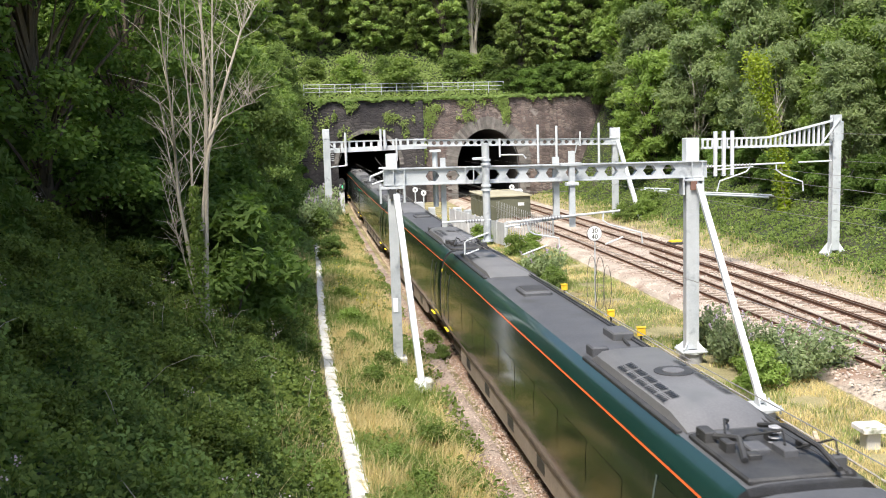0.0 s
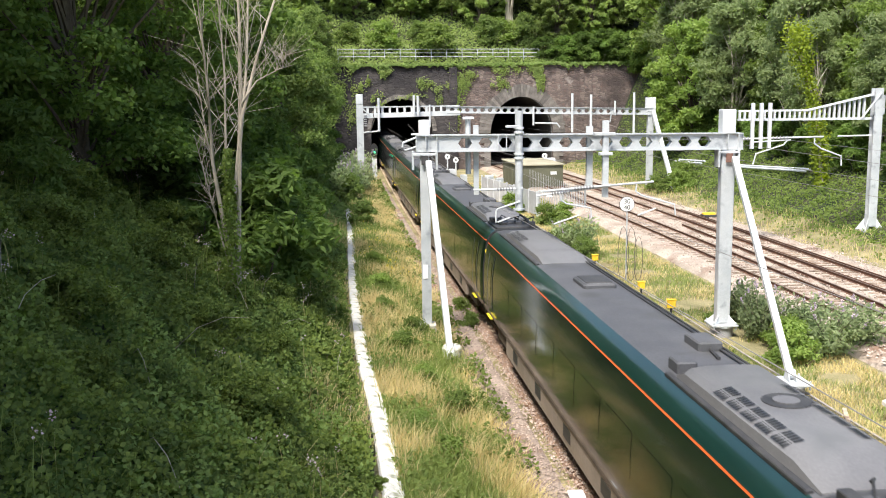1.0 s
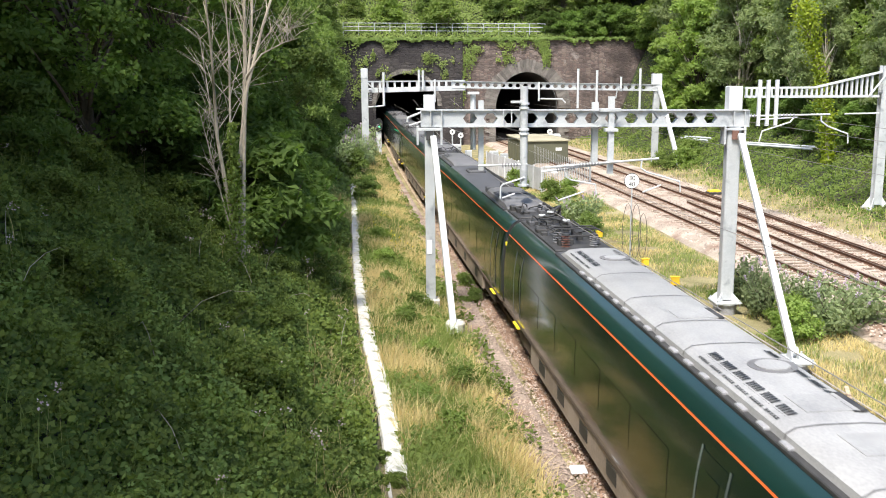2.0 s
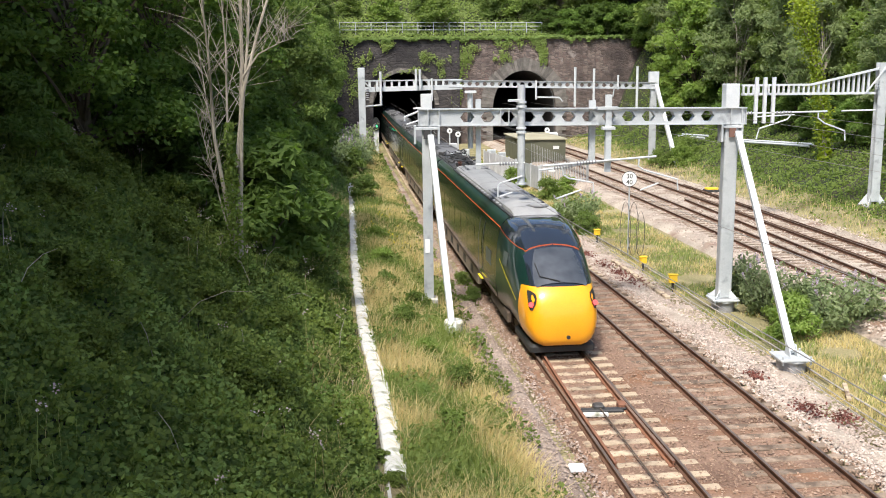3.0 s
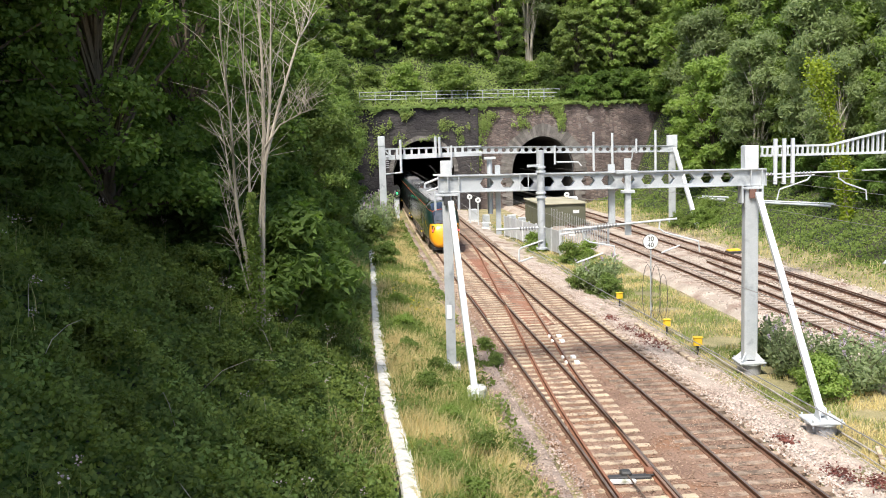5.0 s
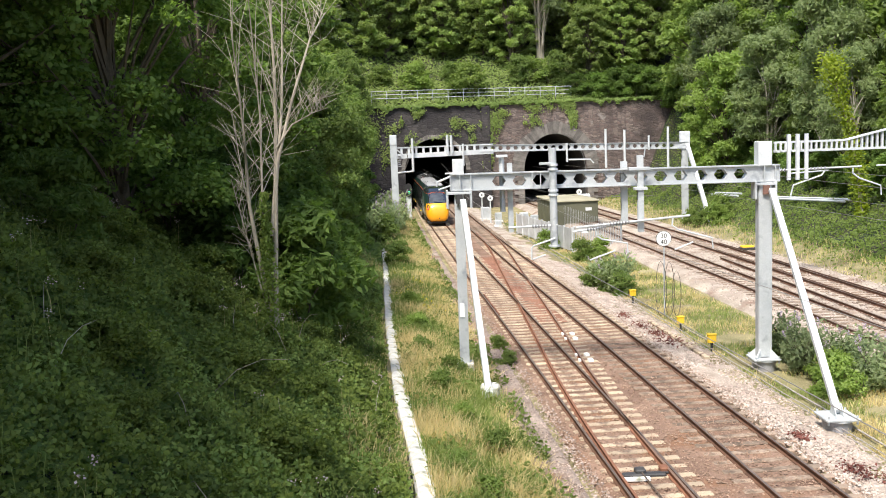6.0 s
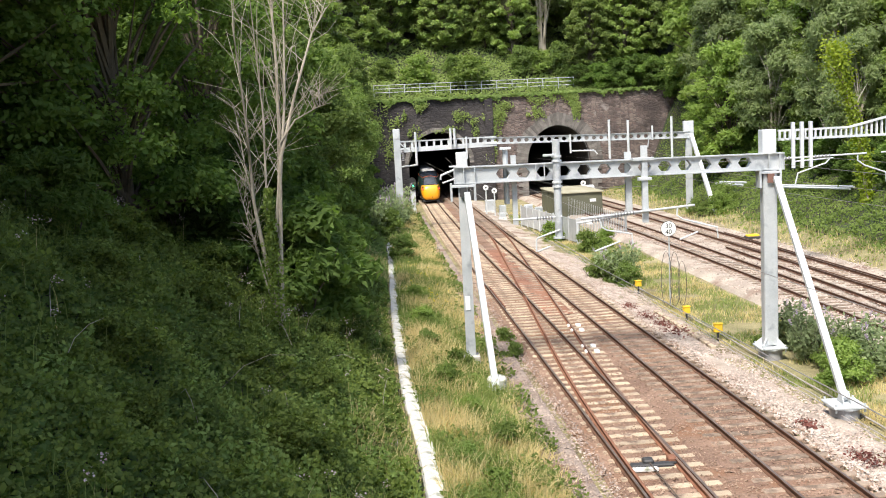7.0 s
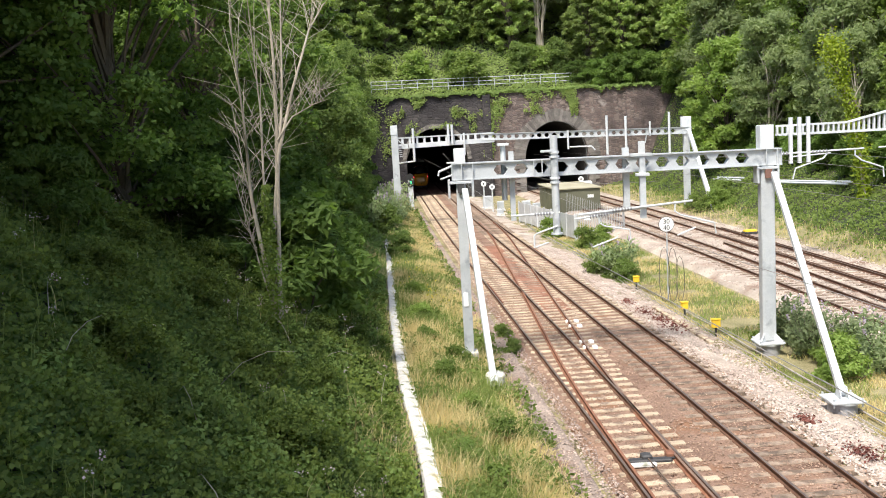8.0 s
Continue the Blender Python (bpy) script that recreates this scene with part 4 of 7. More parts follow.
def bank_mast():
    m = thing("overhead_line_mast", "galvanised steel mast on the bank with a long ladder boom", "mast")
    x, y, z = 27.3, 54.2, 0.72
    part("post", h_post(Build(), x, y, z, 8.7, 0.5, 0.45, 0.045), GALV, m)
    part("face_plate", Build().box(x - 0.24, x + 0.24, y - 0.262, y - 0.23, z, 8.7), GALV, m)
    part("pile", Build().tube([(x, y, z - 1.2), (x, y, z - 0.3)], 0.4, 14), INSUL_G, m)
    part("cap_plate", Build().box(x - 0.62, x + 0.62, y - 0.6, y + 0.6, z - 0.32, z - 0.22, 0.02), INSUL_G, m)
    for k in range(4):
        q = k * math.pi / 2 + math.pi / 4
        b = Build().loft([[Vector((x, y, z)) + Vector((math.cos(q) * r + math.sin(q) * e, math.sin(q) * r - math.cos(q) * e, zz)) for r, zz in ((0.25, -0.22), (0.82, -0.22), (0.3, 0.5))] for e in (-0.02, 0.02)])
        part("gusset", b, GALV_PLATE, m)
    hi = lambda q: 7.45 + max(0, q - 23.2) * 0.22
    part("boom_lower_chord", Build().bar((19.3, y + 0.2, 7.0), (27.2, y, 6.98), 0.22, 0.13), GALV_PLATE, m)
    part("boom_upper_chord", Build().bar((19.3, y + 0.2, 7.5), (23.3, y + 0.1, 7.5), 0.22, 0.11), GALV_PLATE, m)
    part("boom_upper_chord", Build().bar((23.3, y + 0.1, 7.5), (27.2, y, 8.38), 0.22, 0.11), GALV_PLATE, m)
    q = 19.35
    while q < 26.8:
        part("rung", Build().box(q - 0.045, q + 0.045, y + 0.02, y + 0.2, 7.0, hi(q) + 0.03), GALV_PLATE, m)
        q += 0.29
    part("boom_stay", Build().bar((26.4, y - 0.1, 7.0), (27.4, y - 0.3, 8.45), 0.12, 0.08), GALV_PLATE, m)
    for q in (7.2, 7.35, 7.5, 7.65):
        part("bracket", Build().box(26.9, 27.1, y - 0.3, y - 0.2, q, q + 0.06), GALV, m)
    part("side_bracket", Build().box(27.55, 27.72, y - 0.15, y + 0.15, 7.2, 8.3, 0.02), GALV, m)
    for q in (20.05, 20.55, 21.05):
        part("drop_post", Build().box(q - 0.09, q + 0.09, y - 0.15, y + 0.03, 5.35, 7.95), GALV_PLATE, m)
    part("cross_tube", Build().tube([(19.3, y - 0.1, 5.92), (24.2, y - 0.1, 5.98)], 0.05, 8), GALV_PLATE, m)
    part("cross_tube", Build().tube([(20.0, y - 0.1, 5.72), (22.3, y - 0.1, 5.82)], 0.04, 8), GALV_PLATE, m)
    part("insulator", insulator(Build(), (19.0, y - 0.1, 5.95), (19.9, y - 0.1, 5.93), 0.13, 5), INSUL_G, m)
    part("insulator", insulator(Build(), (21.2, y - 0.1, 5.95), (22.2, y - 0.1, 5.95), 0.11, 5), INSUL_G, m)
    part("registration_arm", Build().tube([(22.1, y - 0.1, 5.8), (21.9, y - 0.1, 5.55), (20.3, y - 0.1, 5.05), (20.15, y - 0.1, 4.45)], 0.045, 7), GALV_PLATE, m)
    part("registration_arm", Build().tube([(23.7, y - 0.1, 5.9), (23.7, y - 0.1, 5.6), (24.1, y - 0.1, 5.3), (25.3, y - 0.1, 4.85), (25.35, y - 0.1, 4.3)], 0.045, 7), GALV_PLATE, m)
    part("stay_tube", Build().tube([(25.0, y - 0.2, 6.0), (27.0, y - 0.2, 6.02)], 0.045, 7), GALV_PLATE, m)


bank_mast()


def wires():
    runs = []
    for off, x1, x2 in ((0, 3.25, 0.4), (GAUGE + SIX_FOOT, 6.62, 3.4)):
        runs.append([(rail_a(2) + off + GAUGE / 2, 2, 4.7), (x1, 33.3, 4.2 + 0.5), (rail_a(86) + off + 0.75, 86, 4.75), (rail_a(121) + off + 0.75, 121, 4.6), (rail_a(160) + off + 0.75, 160, 4.6)])
        top = []
        for k in range(0, 9):
            y = 33.3 + (86 - 33.3) * k / 8
            top.append((rail_a(y) + off + 0.75, y, 5.2 + 1.0 * (k / 4 - 1) ** 2))
        runs.append(top)
    for off in (0.75, GAUGE + FAR_SIX_FOOT + 0.75):
        runs.append([(rail_c(10) + off, 10, 4.7), (rail_c(54) + off, 54, 4.5), (rail_c(88) + off, 88, 4.6), (rail_c(121) + off, 121, 4.5)])
        runs.append([(rail_c(10) + off, 10, 5.6)] + [(rail_c(54 + 34 * k / 6) + off, 54 + 34 * k / 6, 5.3 + 0.7 * (k / 3 - 1) ** 2) for k in range(7)])
    runs.append([(27.5, 54, 7.6), (34, 40, 7.0), (45, 20, 6.9)])
    runs.append([(27.5, 54, 6.0), (33, 40, 5.6), (44, 20, 5.4)])
    for r in runs:
        solid("overhead_wire", Build().tube(r, 0.009, 5), WIRE, "thin grey overhead line wire above the tracks", "wire", "overhead wires")


wires()

# ---------------------------------------------------------------- the train
PITCH = 26.0


def body_ring(y, w=1.36, top=3.70, drop=0.0, low=0.95):
    """Half outline of a coach from its sill to the roof edge, both sides."""
    k = w / 1.36
    pts = [(1.30, low), (1.36, 1.35), (1.36, 2.1), (1.31, 2.75), (1.20, 3.290), (1.185, 3.326), (1.08, 3.50), (0.97, 3.60), (0.84, 3.665)]
    right = [(a * k, z - drop * max(0, (z - 1.0) / 2.7)) for a, z in pts]
    return right


def side_x(z):
    """Half width of the coach body at height z: upright below, leaning in above."""
    if z < 1.35:
        return 1.30 + 0.06 * math.sin(math.pi / 2 * (z - 0.95) / 0.4)
    return 1.36 - 0.16 * (max(0.0, z - 2.0) / 1.29) ** 2


SIDE_Z = (0.95, 1.05, 1.15, 1.25, 1.35, 1.7, 2.0, 2.2, 2.4, 2.6, 2.8, 3.0, 3.15, 3.29)


def shell(b, ys, lo, hi, sgn):
    """A band of the coach side between two outline points."""
    rows = []
    for y, w in ys:
        r = body_ring(y, w)
        rows.append([(sgn * r[i][0], y, r[i][1]) for i in range(lo, hi + 1)])
    return b.loft(rows, closed=False)


def louvre(cover, y0, step, sgn, h, n):
    """Groups of narrow slots across one shoulder of a roof cover."""
    g, z0 = Build(), 3.69
    lift = lambda q: z0 + h * (1.012 - 0.32 * max(0.0, (q - 0.42) / 0.3)) + 0.012
    for i in range(n):
        for j in range(5):
            y = y0 + step * (i * 0.5 + j * 0.085)
            for a, b in ((0.40, 0.54), (0.565, 0.70)):
                g.add([(sgn * a, y, lift(a)), (sgn * a, y + step * 0.048, lift(a)), (sgn * b, y + step * 0.048, lift(b)), (sgn * b, y, lift(b))], [(0, 1, 2, 3)])
    tagged(part("louvre", g, BLACK, cover, "black louvre slots"), kind="stuff")


def roof_hump(parent, y0, y1, material, hw=0.74, h=0.26, ramp0=0.7, ramp1=0.25, grille=True, fan=True, name="roof_cover"):
    """A rounded equipment cover with sloped ends on the roof."""
    z0 = 3.69
    sect = lambda q, hh: [(-q, z0), (-q * 0.97, z0 + hh * 0.55), (-q * 0.8, z0 + hh * 0.88), (-q * 0.4, z0 + hh), (q * 0.4, z0 + hh), (q * 0.8, z0 + hh * 0.88), (q * 0.97, z0 + hh * 0.55), (q, z0)]
    rings = []
    for y, hh in ((y0, 0.03), (y0 + ramp0, h), (y1 - ramp1, h), (y1, 0.03)):
        rings.append([(x, y, z) for x, z in sect(hw, hh)])
    cov = part(name, Build().loft(rings), material, parent, "raised grey roof cover", True)
    for sgn in (-1, 1):
        part("rain_channel", Build().box(sgn * 0.82 - 0.06, sgn * 0.82 + 0.06, y0 + 0.1, y1 + 0.2, 3.655, 3.72, 0.015), ROOF_DARK, parent)
    if grille:
        for sgn in (-1, 1):
            louvre(cov, y0 + ramp0 + 0.35, 1, sgn, h, 5)
    if fan:
        c = Build()
        yc = (y0 + y1) / 2 + 0.2
        c.tube([(0.12, yc, z0 + h - 0.02), (0.12, yc, z0 + h + 0.015)], 0.36, 20)
        f = part("fan_ring", c, ROOF_DARK, cov, "round dark fan opening", True)
        part("fan_hub", Build().tube([(0.12, yc, z0 + h), (0.12, yc, z0 + h + 0.03)], 0.2, 14), material, f)
    return cov


def bogie(parent, y):
    f = part("bogie", Build().box(-1.1, 1.1, y - 1.6, y + 1.6, 0.42, 0.62, 0.04).box(-1.18, -1.02, y - 1.7, y + 1.7, 0.35, 0.7, 0.04).box(1.02, 1.18, y - 1.7, y + 1.7, 0.35, 0.7, 0.04), UNDER, parent)
    for dy in (-1.3, 1.3):
        part("wheelset", Build().tube([(-0.82, y + dy, 0.42), (-0.69, y + dy, 0.42)], 0.42, 18).tube([(0.69, y + dy, 0.42), (0.82, y + dy, 0.42)], 0.42, 18).tube([(-0.7, y + dy, 0.42), (0.7, y + dy, 0.42)], 0.08, 8), UNDER, f)


def coach_sides(c, y0, y1, doors, windows, w0=1.30):
    ys = [(y0, w0), (y0 + 0.25, 1.36), (y0 + 0.32, 1.36), (y0 + 0.6, 1.36), (y1 - 0.6, 1.36), (y1 - 0.32, 1.36), (y1 - 0.25, 1.36), (y1, 1.30)]
    for s in (-1, 1):
        part("side_panel", Build().loft([[(s * side_x(z) * w / 1.36, y, z) for z in SIDE_Z] for y, w in ys], closed=False), SIDE, c, "glossy dark green bodyside", True)
        part("cant_panel", shell(Build(), ys, 5, 8, s), GREEN, c, "dark green upper panel", True)
        part("stripe", shell(Build(), ys, 4, 5, s), ORANGE, c, "orange stripe along the roof edge")
        for wy, wl in windows:
            for nm, m, off in (("window", GLASS, 0.005),):
                rows = []
                for z in (1.62, 1.7, 1.85, 2.0, 2.1, 2.2, 2.3, 2.4, 2.48, 2.52):
                    w = side_x(z) + off
                    rows.append([(s * w, wy - wl / 2 + (0.06 if z in (1.62, 2.52) else 0), z), (s * w, wy + wl / 2 - (0.06 if z in (1.62, 2.52) else 0), z)])
                part(nm, Build().loft(rows, closed=False), m, c, "dark tinted window", True)
        for dy in doors:
            d = part("door", Build().loft([[(s * (side_x(z) + 0.008), y, z) for y in (dy - 0.5, dy + 0.5)] for z in (1.0, 1.35, 2.0, 2.2, 2.4, 2.6, 2.8, 3.05)], closed=False), SIDE, c, "plain green sliding door")
            part("door_window", Build().loft([[(s * (side_x(z) + 0.016), y, z) for y in (dy - 0.26, dy + 0.26)] for z in (1.7, 2.0, 2.2, 2.4, 2.6, 2.8)], closed=False), GLASS, d)
            for e in (-0.52, 0.52):
                part("door_edge", Build().loft([[(s * (side_x(z) + 0.014), y, z) for y in (dy + e - 0.03, dy + e + 0.03)] for z in (1.0, 1.35, 2.0, 2.2, 2.4, 2.6, 2.8, 3.1)], closed=False), DOORGREY, d, "grey door edge")
            part("step", Build().box(min(s * 1.2, s * 1.42), max(s * 1.2, s * 1.42), dy - 0.42, dy + 0.42, 0.9, 0.93), STEP_Y, c, "yellow step edge")
        part("skirt", Build().box(min(s * 1.12, s * 1.3), max(s * 1.12, s * 1.3), y0 + 4.6, y1 - 4.6, 0.34, 0.99, 0.03), SKIRT, c, "dusty brown equipment skirt")
        for k in range(5):
            yy = y0 + 6.2 + k * (y1 - y0 - 12.4) / 4
            part("vent", Build().box(min(s * 1.295, s * 1.31), max(s * 1.295, s * 1.31), yy - 0.35, yy + 0.35, 0.5, 0.82), BLACK, c, "black vent grille")
        part("sill", Build().box(min(s * 1.22, s * 1.33), max(s * 1.22, s * 1.33), y0 + 0.1, y1 - 0.1, 0.92, 1.04, 0.02), UNDER, c)


def roof_deck(c, y0, y1):
    part("roof", Build().loft([[(x, y, z) for x, z in ((-0.845, 3.662), (-0.6, 3.70), (0, 3.715), (0.6, 3.70), (0.845, 3.662), (0.8, 3.55), (-0.8, 3.55))] for y in (y0, y1)]), ROOF, c, "matt grey roof deck", True)
    part("floor_pan", Build().box(-1.25, 1.25, y0 + 0.05, y1 - 0.05, 0.8, 1.0), UNDER, c)


def end_wall(c, y, k):
    ring = body_ring(y, 1.30)
    pts = [(-a, z) for a, z in ring] + [(a, z) for a, z in reversed(ring)]
    part("end_wall", Build().loft([[(x, y, z) for x, z in pts], [(x, y - k * 0.06, z) for x, z in pts]]), BLACK, c)
    part("gangway", Build().box(-0.62, 0.62, min(y, y + k * 0.3), max(y, y + k * 0.3), 0.95, 3.3, 0.08), BLACK, c, "black rubber gangway bellows")
    for s in (-1, 1):
        part("end_damper", Build().box(s * 1.08 - 0.1, s * 1.08 + 0.1, min(y, y + k * 0.2), max(y, y + k * 0.2), 1.1, 3.1, 0.04), BLACK, c)
        part("jumper_clip", Build().box(s * 1.12 - 0.1, s * 1.12 + 0.1, min(y + k * 0.02, y + k * 0.22), max(y + k * 0.02, y + k * 0.22), 2.86, 2.98, 0.02), STEP_Y, c, "yellow cable clip")


def roof_clutter(c, y0, y1, n, seed):
    """Small dark boxes, clamps and bent cables on the open roof deck."""
    rnd = random.Random(seed)
    for k in range(n):
        x, y = rnd.uniform(-0.66, 0.66), rnd.uniform(y0, y1)
        w, d, h = rnd.uniform(0.04, 0.12), rnd.uniform(0.05, 0.2), rnd.uniform(0.05, 0.16)
        part("gear_box", Build().box(x - w, x + w, y - d, y + d, 3.72, 3.76 + h, 0.015), ROOF_DARK if k % 3 else ROOF, c)
        if k % 3 == 0:
            part("roof_cable", Build().tube([(x, y, 3.76 + h), (x + 0.1, y + 0.25, 3.9 + h), (x + 0.3 * (1 if x < 0 else -1), y + 0.55, 3.86), (x + 0.34 * (1 if x < 0 else -1), y + 0.7, 3.75)], 0.02, 6), BLACK, c, "", True)


def middle_coach():
    c = thing("railway_carriage", "dark green railway carriage with orange stripe and grey roof", "railway carriage", group="carriages of the train")
    y0, y1 = -12.85, 12.85
    coach_sides(c, y0, y1, (-11.2, 11.2), [(-8.4 + k * 2.1, 1.75) for k in range(9)])
    roof_deck(c, y0, y1)
    end_wall(c, y0, -1)
    end_wall(c, y1, 1)
    for y in (-8.9, 8.9):
        bogie(c, y)
    roof_hump(c, -10.6, -5.6, ROOF_HUMP, ramp0=0.75, ramp1=0.3)
    front = roof_hump(c, 5.6, 11.8, ROOF_HUMP, hw=0.7, h=0.22, grille=False, fan=False, ramp0=0.7, ramp1=0.5)
    for s in (-1, 1):
        louvre(front, 11.0, -1, s, 0.22, 4)
    hatch = part("roof_hatch", Build().box(-0.42, 0.42, 1.9, 3.1, 3.69, 3.83, 0.05), ROOF, c, "low square roof hatch")
    part("hatch_lid", Build().box(-0.34, 0.34, 2.0, 3.0, 3.83, 3.85, 0.02), ROOF_DARK, hatch)
    part("roof_box", Build().box(-0.68, -0.32, -5.5, -5.0, 3.69, 3.90, 0.03), ROOF, c)
    part("roof_box", Build().box(0.2, 0.68, -4.2, -3.4, 3.69, 3.88, 0.03), ROOF, c)
    part("roof_cable", Build().tube([(0.35, -4.8, 3.74), (0.45, -4.0, 3.76), (0.6, -3.3, 3.74)], 0.035, 6), ROOF_DARK, c)
    # gear on the low deck at the end
    roof_clutter(c, -12.6, -10.9, 9, 15)
    part("gear_tray", Build().box(-0.78, 0.78, -12.8, -10.75, 3.69, 3.76, 0.03), ROOF_DARK, c)
    part("gear_box", Build().box(-0.3, 0.0, -11.9, -11.5, 3.76, 3.83, 0.02), ROOF, c)
    part("isolator_arm", Build().tube([(-0.7, -11.0, 3.8), (-0.4, -11.7, 3.95), (-0.55, -12.2, 3.8)], 0.05, 7), ROOF_DARK, c)
    part("isolator", insulator(Build(), (0.25, -11.5, 3.74), (0.25, -11.5, 4.05), 0.1, 4), INSUL_G, c)
    part("bus_cable", Build().tube([(0.3, -10.9, 3.85), (0.35, -11.6, 4.05), (0.5, -12.3, 3.95), (0.45, -12.9, 3.85)], 0.04, 7), ROOF_DARK, c)
    for x in (0.62, 0.72):
        part("conduit", Build().tube([(x, -12.8, 3.75), (x, 6.0, 3.72)], 0.022, 6), ROOF_DARK, c)
    return c


NOSE_START = 8.6
FULL_SECTION = ((1.30, 0.95), (1.36, 1.35), (1.36, 2.1), (1.31, 2.75), (1.20, 3.29), (1.185, 3.326), (1.08, 3.50), (0.97, 3.60), (0.84, 3.665), (0.6, 3.70), (0.0, 3.715))
CAB_SECTION = ((0.58, 0.0), (0.76, 0.05), (0.89, 0.14), (0.97, 0.27), (1.0, 0.42), (0.99, 0.57), (0.945, 0.71), (0.85, 0.85), (0.68, 0.94), (0.40, 0.985), (0.0, 1.0))


def spaced(pts, n):
    """n + 1 points at even steps along an outline."""
    d = [0.0]
    for a, b in zip(pts, pts[1:]):
        d.append(d[-1] + math.hypot(b[0] - a[0], b[1] - a[1]))
    q = np.linspace(0, d[-1], n + 1)
    return list(zip(np.interp(q, d, [a[0] for a in pts]), np.interp(q, d, [a[1] for a in pts])))


def nose_rings():
    """Outlines along the tapered cab, from the full section to the tip; y counts towards the tip."""
    ky = (8.6, 9.3, 9.9, 10.5, 11.0, 11.5, 12.0, 12.35, 12.55, 12.72, 12.86, 12.95, 13.0)
    kw = (1.36, 1.355, 1.33, 1.295, 1.26, 1.22, 1.17, 1.125, 1.09, 1.03, 0.93, 0.78, 0.58)
    kt = (3.715, 3.70, 3.64, 3.48, 3.24, 2.93, 2.56, 2.30, 2.14, 1.97, 1.75, 1.50, 1.20)
    kl = (0.95, 0.78, 0.60, 0.46, 0.38, 0.33, 0.31, 0.31, 0.32, 0.34, 0.38, 0.45, 0.55)
    rows, n = [], 14
    full = spaced(FULL_SECTION, n)
    for y in list(np.linspace(NOSE_START, 11.9, 14)) + list(np.linspace(12.05, 13.0, 14)):
        w, top, low = (float(np.interp(y, ky, q)) for q in (kw, kt, kl))
        q = smooth(NOSE_START, 10.8, y)
        cab = spaced([(a * w, low + (top - low) * b) for a, b in CAB_SECTION], n)
        scale = (top - low) / (3.715 - 0.95)
        half = []
        for (a, z), (b, h) in zip(full, cab):
            fz = low + (z - 0.95) * scale
            half.append((a * w / 1.36 * (1 - q) + b * q, fz * (1 - q) + h * q))
        rows.append([(a, -y, z) for a, z in half] + [(-a, -y, z) for a, z in reversed(half[:-1])])
    return rows


def belt(y):
    """Height of the orange line as it falls along the cab towards the windscreen."""
    return 3.308 + 0.32 * min(0.0, y + NOSE_START) / 2.55


